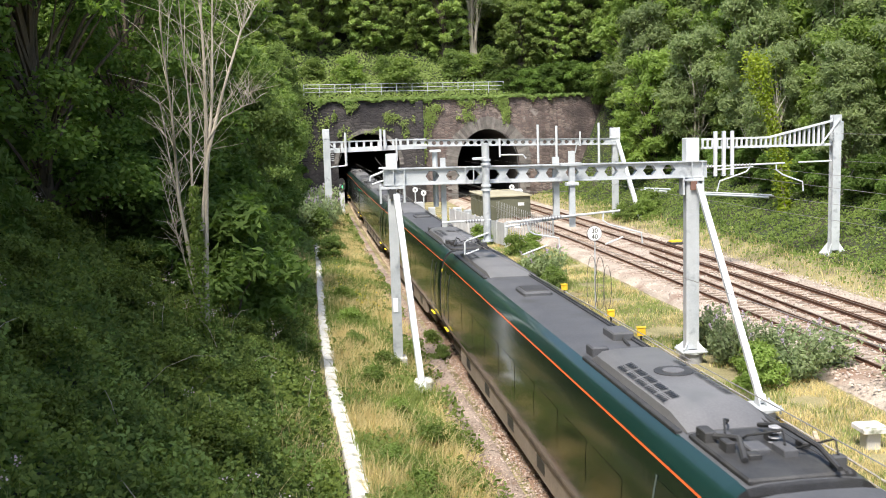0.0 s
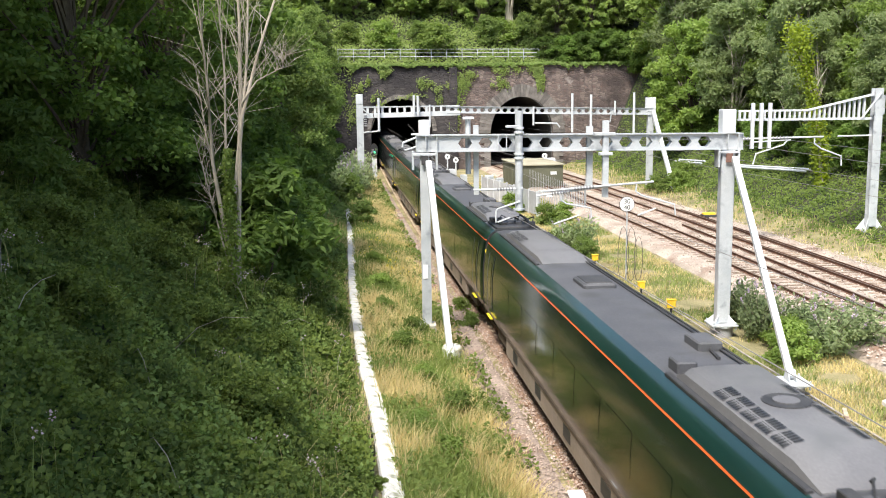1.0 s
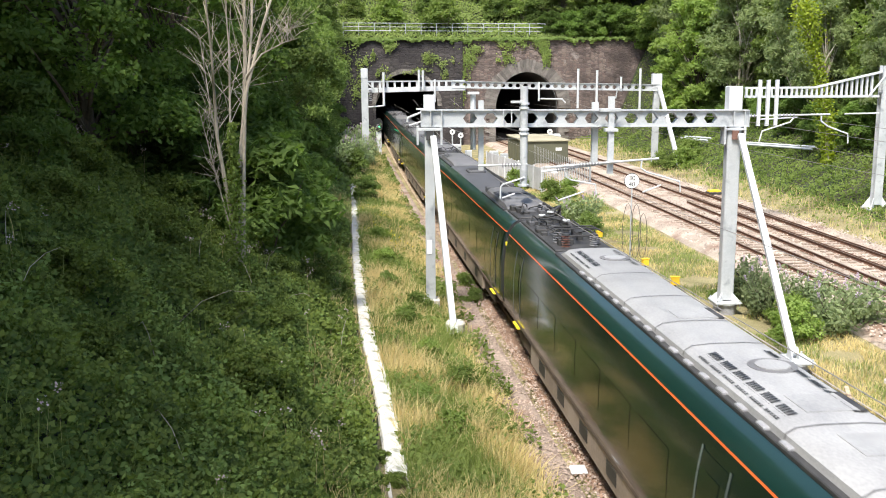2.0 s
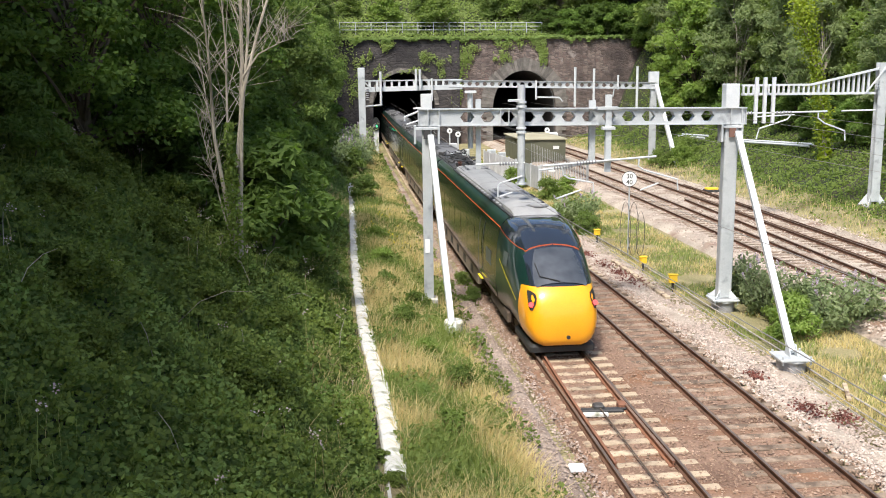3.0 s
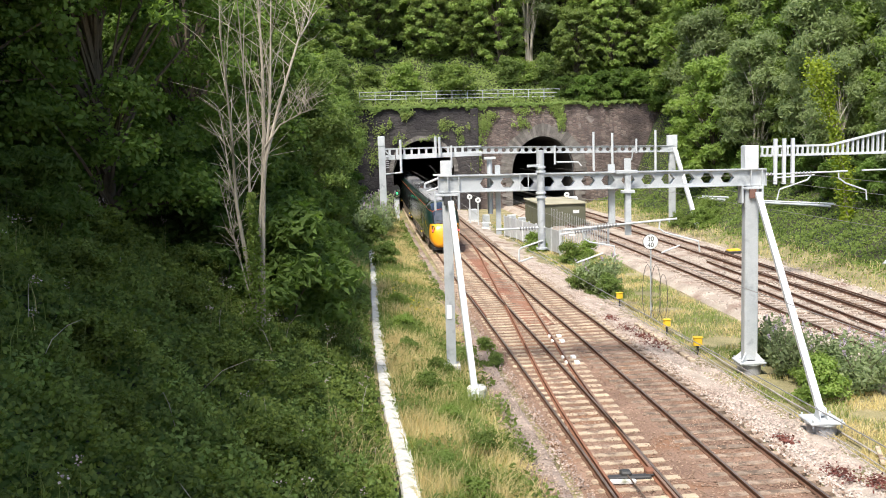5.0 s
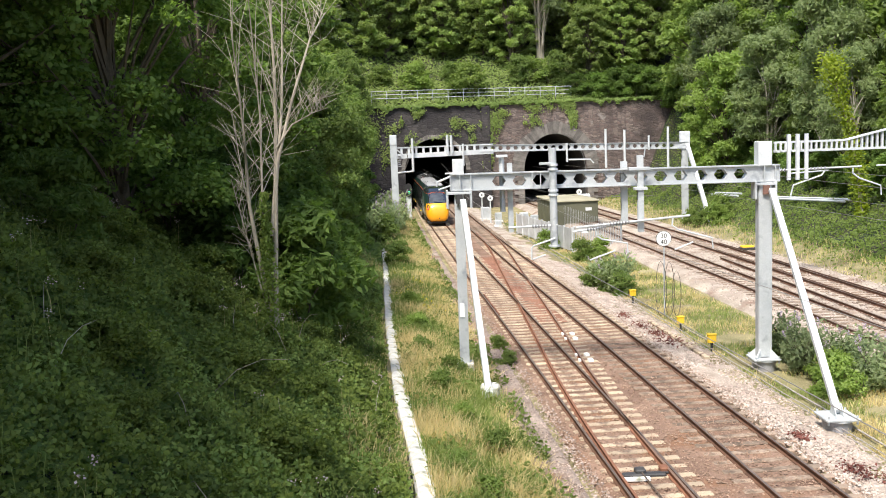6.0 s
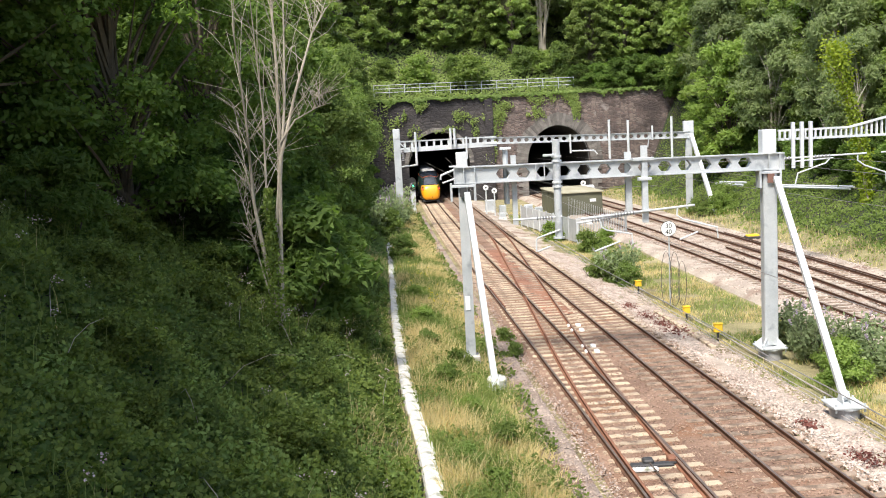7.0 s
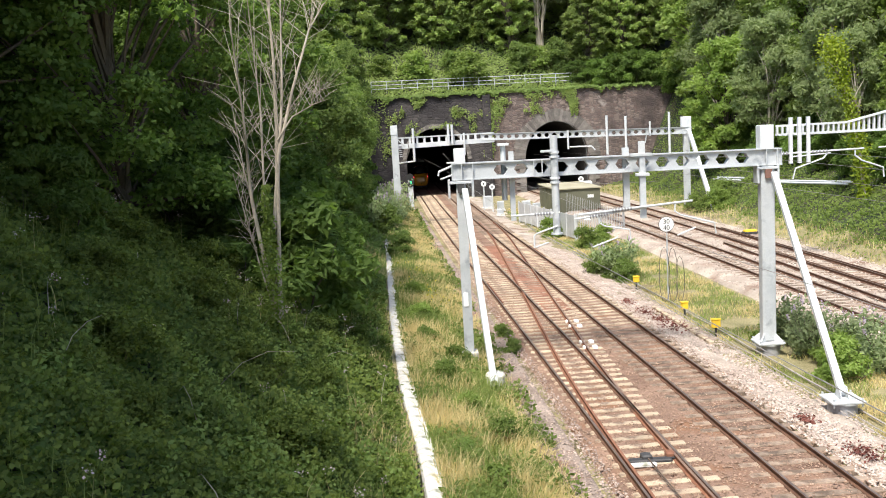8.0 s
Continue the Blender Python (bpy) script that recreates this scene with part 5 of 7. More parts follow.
def cab_coach():
    c = thing("railway_cab_car", "dark green driving carriage with yellow nose and red tail lamps", "railway carriage", group="carriages of the train")
    y0, y1 = -NOSE_START, 12.85
    coach_sides(c, y0, y1, (10.2, -5.2), [(-2.6 + k * 2.1, 1.75) for k in range(6)], 1.36)
    roof_deck(c, y0, y1)
    end_wall(c, y1, 1)
    for y in (-8.2, 8.9):
        bogie(c, y)
    rows = nose_rings()
    n = len(rows[0])

    full = Build().loft(rows, closed=True, caps=False)
    full.f.append(tuple(range(len(full.v) - n, len(full.v))))
    bm = bmesh.new()
    vs = [bm.verts.new(p) for p in full.v]
    for f in full.f:
        bm.faces.new([vs[i] for i in f])
    bmesh.ops.remove_doubles(bm, verts=bm.verts, dist=0.002)
    for co, no in (((0, -12.3, 2.10), (0, 0.06, 1)), ((0, -11.75, 1.2), (0, 1, 0.1)), ((0, -NOSE_START, 3.308), (0, -0.32, 2.55)), ((0.93, 0, 0), (1, 0, 0)), ((-0.93, 0, 0), (1, 0, 0)), ((0, -11.2, 0), (0, 1, 0))):
        bmesh.ops.bisect_plane(bm, geom=bm.verts[:] + bm.edges[:] + bm.faces[:], plane_co=co, plane_no=no)
    bmesh.ops.recalc_face_normals(bm, faces=bm.faces)
    kinds = {0: ("nose", YELLOW, "bright yellow nose panel"), 1: ("cab_side", GREEN, "dark green cab side"), 2: ("cab_dome", DOME, "glossy black cab roof and screen surround")}
    b = {k: Build() for k in kinds}
    for f in bm.faces:
        c0 = f.calc_center_median()
        if (c0.z - 2.10) + (c0.y + 12.3) * 0.06 < 0 and (c0.y + 11.75) + (c0.z - 1.2) * 0.1 < 0:
            k = 0
        elif (c0.y > -11.2 and c0.z > belt(c0.y)) or (c0.y < -11.2 and abs(c0.x) < 0.93 and c0.z > 2.0):
            k = 2
        else:
            k = 1
        b[k].add([v.co for v in f.verts], [tuple(range(len(f.verts)))])
    bm.free()
    for k, (nm, m, lab) in kinds.items():
        ob = tagged(part(nm, b[k], m, c, lab), kind="stuff" if k == 2 else "")
        bm = bmesh.new()
        bm.from_mesh(ob.data)
        bmesh.ops.remove_doubles(bm, verts=bm.verts, dist=0.002)
        bmesh.ops.recalc_face_normals(bm, faces=bm.faces)
        bm.to_mesh(ob.data)
        bm.free()
        ob.data.shade_smooth()
    # windscreen just proud of the dome
    def on_nose(y, u):
        """Point on the cab at station y and side fraction u, slightly proud."""
        ysr = [r[0][1] for r in rows]
        for i in range(len(rows) - 1):
            if ysr[i] >= y >= ysr[i + 1]:
                f = (ysr[i] - y) / (ysr[i] - ysr[i + 1])
                k = (n - 1) * u
                j = min(n - 2, int(k))
                g = k - j
                p = Vector(rows[i][j]).lerp(Vector(rows[i][j + 1]), g)
                q = Vector(rows[i + 1][j]).lerp(Vector(rows[i + 1][j + 1]), g)
                r = p.lerp(q, f)
                ctr = Vector((0, r.y + 1.2, 1.6))
                return r + (r - ctr).normalized() * 0.03
    def at_side(y, sgn, z):
        best = min((abs(on_nose(y, u).z - z), u) for u in np.linspace(0.0, 0.5, 301))
        return on_nose(y, best[1] if sgn > 0 else 1 - best[1])
    def at_x(y, x):
        best = min((abs(on_nose(y, u).x - abs(x)), u) for u in np.linspace(0.2, 0.5, 151))
        return on_nose(y, best[1] if x > 0 else 1 - best[1])
    ws = [[at_x(y, h * f) for f in np.linspace(-1, 1, 12)] for y, h in ((-11.27, 0.60), (-11.5, 0.68), (-11.8, 0.76), (-12.1, 0.80), (-12.35, 0.80), (-12.46, 0.76))]
    part("windscreen", Build().loft(ws, closed=False), WINDSCREEN, c, "large raked windscreen", True)
    part("wiper", Build().tube([at_x(-12.44, -0.05) + Vector((0, -0.02, 0.02)), at_x(-12.2, -0.62) + Vector((0, -0.03, 0.03)), at_x(-11.75, -0.68) + Vector((0, -0.03, 0.03))], 0.018, 5), BLACK, c)
    for s in (-1, 1):
        part("stripe", Build().loft([[q + Vector((0, 0, e)) for e in (-0.018, 0.018)] for q in [at_side(y, s, belt(y)) for y in (-8.6, -9.1, -9.6, -10.1, -10.5, -10.8, -11.05)] + [at_x(-11.17, s * x) for x in (0.86, 0.7, 0.45, 0.2, 0.02)]], closed=False), ORANGE, c, "orange stripe curving over the cab")
        lamp = part("lamp_housing", Build().loft([[at_side(y, s, z) for z in (a, b2)] for y, a, b2 in ((-12.28, 2.0, 1.94), (-12.45, 1.98, 1.74), (-12.6, 1.92, 1.55), (-12.7, 1.82, 1.46), (-12.77, 1.66, 1.46))], closed=False), BLACK, c, "black lamp housing")
        p = at_side(-12.66, s, 1.62)
        part("tail_lamp", Build().tube([p, p + Vector((0, -0.05, 0))], 0.075, 12), RED_LAMP, lamp, "lit red tail lamp")
        part("cab_window", Build().loft([[at_side(y, s, z) for z in (2.3, 2.75)] for y in (-9.75, -10.0, -10.3)], closed=False), DOORGREY, c, "small pale cab side window")
        part("letter_block", Build().box(min(s * 1.362, s * 1.372), max(s * 1.362, s * 1.372), -7.6, -6.5, 1.8, 2.3), DOORGREY, c, "grey painted logo block")
        part("gold_line", Build().loft([[at_side(y, s, z) for z in (a, a + 0.045)] for y, a in ((-9.2, 2.35), (-10.4, 1.95), (-11.6, 1.5))], closed=False), STEP_Y, c, "thin gold line")
    part("coupler_hatch", Build().tube([(0.1, -12.98, 0.66), (0.1, -13.03, 0.66)], 0.06, 10), BLACK, c)
    part("valance", Build().box(-1.0, 1.0, -12.72, -10.2, 0.14, 0.38, 0.08), BLACK, c, "black front valance")
    hump = roof_hump(c, -8.75, 7.0, ROOF_PALE, hw=0.78, h=0.24, ramp0=0.5, ramp1=0.4, grille=False, fan=False)
    for s in (-1, 1):
        louvre(hump, 6.2, -1, s, 0.24, 4)
        louvre(hump, -2.9, -1, s, 0.24, 6)
    for y in (3.4, 1.1, -0.9, -2.4, -6.2, -8.1):
        part("seam", Build().loft([[(x, y + e, 3.69 + z) for e in (-0.02, 0.02)] for x, z in ((-0.77, 0.06), (-0.757, 0.14), (-0.625, 0.219), (-0.31, 0.247), (0.31, 0.247), (0.625, 0.219), (0.757, 0.14), (0.77, 0.06))], closed=False), ROOF_HUMP, hump, "raised seam across the cover")
    for yc in (5.2, -3.7, -8.0):
        f = part("fan_ring", Build().tube([(0.2, yc, 3.91), (0.2, yc, 3.94)], 0.38, 20), ROOF_HUMP, hump, "round sunken fan grille", True)
        part("fan_hub", Build().tube([(0.2, yc, 3.92), (0.2, yc, 3.955)], 0.27, 16), ROOF_PALE, f)
    for y in (-0.4, -5.4, -6.9):
        part("roof_recess", Build().box(-0.25, 0.55, y - 0.35, y + 0.35, 3.925, 3.94), ROOF_PALE, hump, "pale recessed panel")
        part("recess_edge", Build().box(0.5, 0.6, y - 0.38, y + 0.38, 3.915, 3.945), ROOF_DARK, hump)
    for k in range(16):
        part("vent_block", Build().box(-0.86, -0.76, 4.3 - k * 0.72, 4.58 - k * 0.72, 3.69, 3.76, 0.015), INSUL_G, c)
    # pantograph well
    roof_clutter(c, 7.6, 12.5, 20, 16)
    part("gear_tray", Build().box(-0.8, 0.8, 7.4, 12.7, 3.69, 3.74, 0.02), ROOF_DARK, c)
    for x, y, h, m in ((-0.45, 11.0, 0.42, ROOF_DARK), (-0.1, 11.4, 0.46, ROOF_DARK), (0.05, 9.9, 0.42, ROOF_DARK), (-0.5, 8.6, 0.36, INSUL_G), (-0.42, 7.9, 0.34, INSUL), (0.4, 8.0, 0.3, INSUL_G)):
        i = part("insulator", insulator(Build(), (x, y, 3.72), (x, y, 3.72 + h), 0.13, 5), m, c, "ribbed roof insulator")
        part("insulator_cap", Build().tube([(x, y, 3.72 + h), (x, y, 3.76 + h)], 0.11, 10), GALV_PLATE if h > 0.4 else ROOF_DARK, i)
    pan = part("pantograph_frame", Build().tube([(-0.5, 8.2, 3.98), (0.55, 8.2, 3.98)], 0.026, 7).tube([(-0.5, 9.8, 3.98), (0.55, 9.8, 3.98)], 0.026, 7).tube([(-0.5, 8.2, 3.98), (-0.5, 9.8, 3.98)], 0.026, 7).tube([(0.55, 8.2, 3.98), (0.55, 9.8, 3.98)], 0.026, 7), ROOF_DARK, c, "folded dark pantograph")
    part("pantograph_arm", Build().tube([(0.0, 8.3, 4.02), (0.1, 9.9, 4.1)], 0.045, 8).tube([(0.25, 8.5, 4.1), (0.3, 10.2, 4.12)], 0.024, 7), ROOF_DARK, pan)
    part("collector_head", Build().tube([(-0.75, 8.5, 4.02), (-0.5, 8.5, 4.14), (0.55, 8.5, 4.14), (0.8, 8.5, 4.02)], 0.02, 7).tube([(-0.75, 8.9, 4.02), (-0.5, 8.9, 4.14), (0.55, 8.9, 4.14), (0.8, 8.9, 4.02)], 0.02, 7), ROOF_DARK, pan)
    for x, y in ((-0.6, 10.4), (0.5, 11.6), (0.3, 12.3), (-0.55, 12.0)):
        part("gear_box", Build().box(x - 0.16, x + 0.16, y - 0.22, y + 0.22, 3.74, 3.86, 0.03), ROOF_DARK, c)
    part("bus_cable", Build().tube([(-0.1, 11.4, 4.18), (0.3, 11.9, 4.3), (0.45, 12.5, 4.1), (0.45, 13.0, 3.85)], 0.045, 7).tube([(-0.45, 11.0, 4.14), (0.05, 9.9, 4.12)], 0.03, 6), ROOF_DARK, c)
    return c


CAB = cab_coach()
COACHES = [middle_coach()]
for k in range(6):
    COACHES.append(copy_thing(COACHES[0], Matrix.Identity(4)))


def nose_at(t):
    """y of the train's tail end at t seconds; it draws away into the tunnel."""
    return NOSE[0] + NOSE[1] * t + NOSE[2] * t * t


NOSE = (-40.4, 22.75, -0.08)


def on_track(yc):
    ya, yb = yc - 8.9, yc + 8.9
    xa, xb = rail_a(ya) + GAUGE / 2, rail_a(yb) + GAUGE / 2
    return pose((xa + xb) / 2, yc, 0.0, 0, 0, math.degrees(math.atan2(-(xb - xa), yb - ya)))

# ---------------------------------------------------------------- trees and plants


def crown_points(rng, clumps, n):
    """Leaf places and directions on the outer part of many clumps."""
    w = np.array([r * r for _, r in clumps])
    pick = rng.choice(len(clumps), n, p=w / w.sum())
    c = np.array([p for p, _ in clumps])[pick]
    r = np.array([r for _, r in clumps])[pick]
    d = rng.normal(size=(n, 3))
    d /= np.linalg.norm(d, axis=1, keepdims=True)
    d[:, 2] = np.where(d[:, 2] < -0.3, -d[:, 2] * 0.6, d[:, 2])
    pos = c + d * (r * rng.uniform(0.3, 1.2, n) ** 0.7)[:, None] * np.array([1, 1, 0.95])
    nor = d * 0.55 + np.array([0, 0, 0.5]) + rng.normal(size=(n, 3)) * 0.6
    return pos, nor


def tree(name, label, category, seed, tall, wide, base, n, leaf, leaves, bark, clumps=34, trunk=0.018, stems=1, lean=0.4, puff=(0.2, 0.4), single=False):
    rng = np.random.default_rng(seed)
    t = thing(name, label, category, group=category + "s")
    cl = []
    for k in range(clumps):
        f = (k + rng.random()) / clumps
        z = tall * (base + (1 - base) * f)
        rr = wide * (0.35 + 0.65 * math.sin(math.pi * min(1, 0.12 + f * 0.85)) ** 0.8) * math.sqrt(rng.uniform(0.05, 1))
        a = rng.uniform(0, 2 * math.pi)
        cl.append(((rr * math.cos(a), rr * math.sin(a), z), wide * rng.uniform(*puff)))
    tr = Build()
    for s in range(stems):
        a = rng.uniform(0, 2 * math.pi)
        sp = 0.0 if stems == 1 else 0.35
        pts = [Vector((sp * math.cos(a) * (1 + f * 3) + rng.normal() * lean * f * 0.4, sp * math.sin(a) * (1 + f * 3) + rng.normal() * lean * f * 0.4, tall * 0.85 * f - 0.4)) for f in (0, 0.15, 0.35, 0.55, 0.75, 1)]
        tr.tube(pts, [tall * trunk * q for q in (1.3, 1.0, 0.8, 0.6, 0.4, 0.12)], 8)
        for k in range(len(cl) // (2 * stems)):
            p, r = cl[int(rng.integers(len(cl)))]
            f = min(0.9, max(0.12, p[2] / tall * 0.75 - 0.05))
            i = f * 5
            j = min(4, int(i))
            q = pts[j].lerp(pts[j + 1], i - j)
            tr.tube([q, q.lerp(Vector(p), 0.5) + Vector((0, 0, 0.05 * tall * rng.random())), Vector(p)], [tall * trunk * 0.35, tall * trunk * 0.22, tall * trunk * 0.06], 5)
    part("trunk", tr, bark, t, "", True)
    pos, nor = crown_points(rng, cl, n)
    part("crown", quads("crown", pos, nor, leaf * rng.uniform(0.6, 1.35, n), leaves, rng=rng, single=single), leaves, t)
    return t


FOREST = random.Random(11)


def plant(proto, x, y, s, sink=0.2, turn=None, z=None):
    """The first call places the tree itself, the next ones copies."""
    zz = height(x, y) - sink if z is None else z
    m = pose(x, y, zz, 0, 0, FOREST.uniform(0, 360) if turn is None else turn) @ Matrix.Diagonal((s, s, s * FOREST.uniform(0.92, 1.1), 1))
    if not proto.get("used"):
        proto["used"] = 1
        proto.matrix_basis = m
        return proto
    return copy_thing(proto, m)


near_a = tree("tree", "tall dark green broadleaf tree on the bank", "tree", 1, 12.5, 4.6, 0.03, 46000, 0.125, LEAF_DARK, BARK_D, 150, puff=(0.10, 0.24))
near_b = tree("tree", "dense green sycamore-like tree on the bank", "tree", 2, 11.0, 4.2, 0.03, 30000, 0.14, LEAF_MID, BARK_D, 120, puff=(0.11, 0.25))
slim = tree("tree", "slender grey-green tree with pale thin trunks", "tree", 3, 13.5, 3.3, 0.28, 14500, 0.29, LEAF_GREY, BARK, 80, 0.0125, 3, 0.9, (0.2, 0.42), True)
right_b = tree("tree", "leafy light green tree on the bank beyond the tracks", "tree", 4, 12.0, 4.0, 0.06, 15500, 0.30, LEAF_LIGHT, BARK_D, 75, 0.014, 2, 0.4, (0.17, 0.34), True)
# both hill trees get lighter leaves to imitate hazy light over the hill
hill_a = tree("tree", "rounded dark green tree on the wooded hill", "tree", 5, 12.5, 4.8, 0.03, 19000, 0.34, LEAF_LIGHT, BARK_D, 170, 0.018, 1, 0.4, (0.09, 0.22), True)
hill_b = tree("tree", "tree on the wooded hill with leaves paled as by haze", "tree", 6, 13.0, 4.0, 0.04, 18000, 0.33, LEAF_HAZE, BARK_D, 160, 0.018, 1, 0.4, (0.09, 0.22), True)
hill_c = tree("tree", "yellow-tinged tree high on the wooded hill", "tree", 7, 12.5, 4.5, 0.06, 16000, 0.35, LEAF_YEL, BARK_D, 80, 0.018, 1, 0.4, (0.15, 0.30), True)
# high-crowned tree, added at the edge of view only to shade the bank
tall = tree("tree", "tall tree added mostly out of view to shade the bank", "tree", 12, 14.5, 5.2, 0.42, 9000, 0.22, LEAF_MID, BARK_D, 70, 0.017, 1, 0.4, (0.2, 0.36), True)
bush = tree("bush", "round green bush among grass beside the tracks", "bush", 8, 1.5, 0.85, 0.05, 3800, 0.085, LEAF_MID, BARK_D, 22, 0.012, 4, 0.2, (0.32, 0.6))
bush_l = tree("bush", "bright green leafy bush among dry grass", "bush", 9, 1.5, 0.9, 0.04, 3600, 0.09, LEAF_LIGHT, BARK_D, 22, 0.012, 4, 0.2, (0.32, 0.6))
scrub = tree("bush", "dark green scrub at the foot of the trees", "bush", 10, 2.6, 1.7, 0.02, 9000, 0.16, LEAF_DARK, BARK_D, 40, 0.01, 3, 0.3, (0.18, 0.36), True)
bank_bush = tree("bush", "low dense bramble mound on the shaded bank", "bush", 14, 1.3, 1.25, 0.02, 9000, 0.075, BRAMBLE, BARK_D, 40, 0.008, 5, 0.3, (0.16, 0.34))


def buddleia(seed):
    rng = np.random.default_rng(seed)
    t = thing("buddleia", "grey-green buddleia bush with mauve flower spikes", "bush", group="buddleia bushes")
    st, pos, nor, fl, fn = Build(), [], [], [], []
    for k in range(22):
        a, r = rng.uniform(0, 2 * math.pi), rng.uniform(0.3, 1.0)
        top = Vector((r * math.cos(a), r * math.sin(a), rng.uniform(0.8, 1.7)))
        st.tube([(0, 0, -0.1), Vector((top.x * 0.4, top.y * 0.4, top.z * 0.6)), top], [0.02, 0.014, 0.006], 5)
        for q in rng.random(85):
            p = Vector((0, 0, 0)).lerp(top, 0.25 + 0.75 * q) + Vector(rng.normal(size=3)) * 0.17
            pos.append(p)
            nor.append(rng.normal(size=3) + np.array([0, 0, 0.9]))
        if k % 3 == 0:
            for q in range(22):
                fl.append(top + Vector((rng.normal() * 0.03 + top.x * 0.12 * q / 26, rng.normal() * 0.03 + top.y * 0.12 * q / 26, 0.01 * q)))
                fn.append(rng.normal(size=3))
    part("stem", st, BARK_D, t)
    part("foliage", quads("foliage", np.array(pos), np.array(nor), rng.uniform(0.05, 0.11, len(pos)), LEAF_BUDD, 2.2, rng), LEAF_BUDD, t)
    tagged(part("blossom", quads("blossom", np.array(fl), np.array(fn), rng.uniform(0.035, 0.06, len(fl)), MAUVE, 1.1, rng), MAUVE, t, "mauve flower spikes"), kind="stuff")
    return t


def woods():
    left = [(-9.8, 29.5, 1.0, near_a), (-13.5, 25, 1.05, near_a), (-17.5, 31, 1.1, near_a), (-9.2, 38.5, 1.0, near_a), (-7.3, 47, 0.85, near_b), (-15, 42, 1.15, near_a),
            (-8.0, 56, 1.0, near_b), (-7.9, 65, 0.95, near_b), (-14, 60, 1.2, near_b), (-8.5, 75, 1.0, near_b), (-14, 82, 1.2, hill_a), (-9.6, 90, 1.0, near_b),
            (-10.2, 100, 1.05, near_b), (-10.6, 110, 1.0, near_b), (-22, 37, 1.2, near_a), (-25, 48, 1.2, near_b), (-20, 62, 1.2, near_b), (-19, 20, 1.1, near_a),
            # unseen shade casters for the bank: every tall, and hill_a below y 12
            (-13, 11.5, 1.0, hill_a), (-11, 4, 1.0, hill_a), (-15, 118, 1.1, hill_a), (-21, 105, 1.2, hill_a), (-22, 84, 1.2, hill_a), (-19, 8, 1.2, hill_a), (-13.2, 13.5, 1.0, tall), (-12.2, 5.5, 1.0, tall), (-9.6, 6.5, 0.95, tall), (-14.6, 20.5, 1.0, tall), (-11.2, 14.8, 0.95, tall), (-12.6, 9.8, 1.0, tall)]
    for x, y, s, p in left:
        plant(p, x, y, s)
    for x, y, s in ((-8.3, 33.5, 1.0), (-7.6, 40, 0.9), (-6.9, 50, 0.9), (-7.4, 59, 1.0), (-7.0, 69, 1.0), (-7.6, 79, 1.0), (-8.2, 92, 1.2), (-8.4, 103, 1.1), (-9.5, 113, 1.2), (-11.5, 28, 1.1), (-14.5, 21, 1.1), (-9.6, 23.5, 0.8), (-16, 26, 1.2), (-9, 36, 1.1)):
        plant(scrub, x, y, s)
    # foliage that comes down to the foot of the bank
    for y in np.arange(31, 80, 2.9):
        plant(scrub, trough_x(y) - 3.6 - 0.9 * FOREST.random(), float(y), FOREST.uniform(1.0, 1.55))
        plant(scrub, trough_x(y) - 5.6 - FOREST.random(), float(y) + 1.2, FOREST.uniform(1.3, 1.9))
    for x, y, s in ((-6.6, 43.5, 0.5), (-7.0, 51, 0.55), (-7.2, 61, 0.6), (-7.6, 70, 0.6)):
        plant(near_b, x, y, s)
    for x, y, s in ((-3.2, 18.5, 0.8), (-4.6, 21.5, 0.9), (-3.4, 23.5, 0.7), (-6.2, 24.0, 1.0), (-7.9, 21.0, 0.9), (-4.2, 28.0, 0.9), (-6.4, 17.5, 0.9), (-5.3, 15.2, 0.75), (-7.2, 28.5, 1.1), (-3.5, 31.5, 0.75), (-8.8, 25.5, 1.1), (-5.6, 31.5, 1.0), (-2.6, 26.5, 0.55)):
        plant(bank_bush, x, y, s, 0.15)
    right = [(32.5, 116, 0.9, right_b), (33, 111, 1.1, hill_a), (39, 107, 1.1, slim), (30.5, 105, 0.9, slim), (35, 99, 1.0, right_b), (41, 96, 1.15, hill_a), (33.5, 91, 0.85, slim), (37.5, 87, 1.0, right_b),
             (43, 84, 1.1, hill_a), (35, 80, 0.9, slim), (40.5, 75, 1.0, slim), (46, 79, 1.2, hill_b), (37.5, 69, 0.9, right_b), (43, 64, 1.0, hill_a), (38.5, 59, 0.9, slim), (42, 53, 1.0, slim), (48, 59, 1.1, hill_a),
             (49, 91, 1.2, hill_b), (47, 104, 1.2, hill_a), (37, 122, 1.1, hill_b), (45, 121, 1.2, hill_a), (31.5, 97, 0.8, hill_a), (44, 46, 1.1, hill_a), (34.5, 125, 0.9, hill_a)]
    for x, y, s, p in right:
        plant(p, x - (2.0 if y < 100 else 0.0), y, s)
    for x, y, s in ((30.5, 118, 1.3), (30.5, 112, 1.2), (31, 108, 1.3), (32.5, 101, 1.3), (33, 95, 1.2), (34, 86, 1.3), (35.5, 75, 1.2), (36.5, 65, 1.2), (37, 56, 1.2), (36, 71, 1.1), (35, 90, 1.1), (23, 123.0, 1.3), (20.5, 123, 1.2), (26, 122.6, 1.6), (18.6, 124, 1.0), (28.4, 121.6, 1.6), (25, 121.9, 1.2), (21.8, 122.2, 1.0), (29.8, 120.4, 1.5)):
        plant(scrub, x, y, s)
    for x, y, s in ((31.9, 54, 1.0), (32.4, 60, 1.1), (32.2, 66, 1.2), (32.0, 72, 1.1), (32.3, 78, 1.2), (32.2, 84, 1.2), (31.4, 89, 1.2), (30.6, 95, 1.2), (30.3, 100, 1.2), (29.6, 105, 1.3), (30.2, 109, 1.2), (31.0, 114, 1.2)):
        plant(scrub, x, y, s)
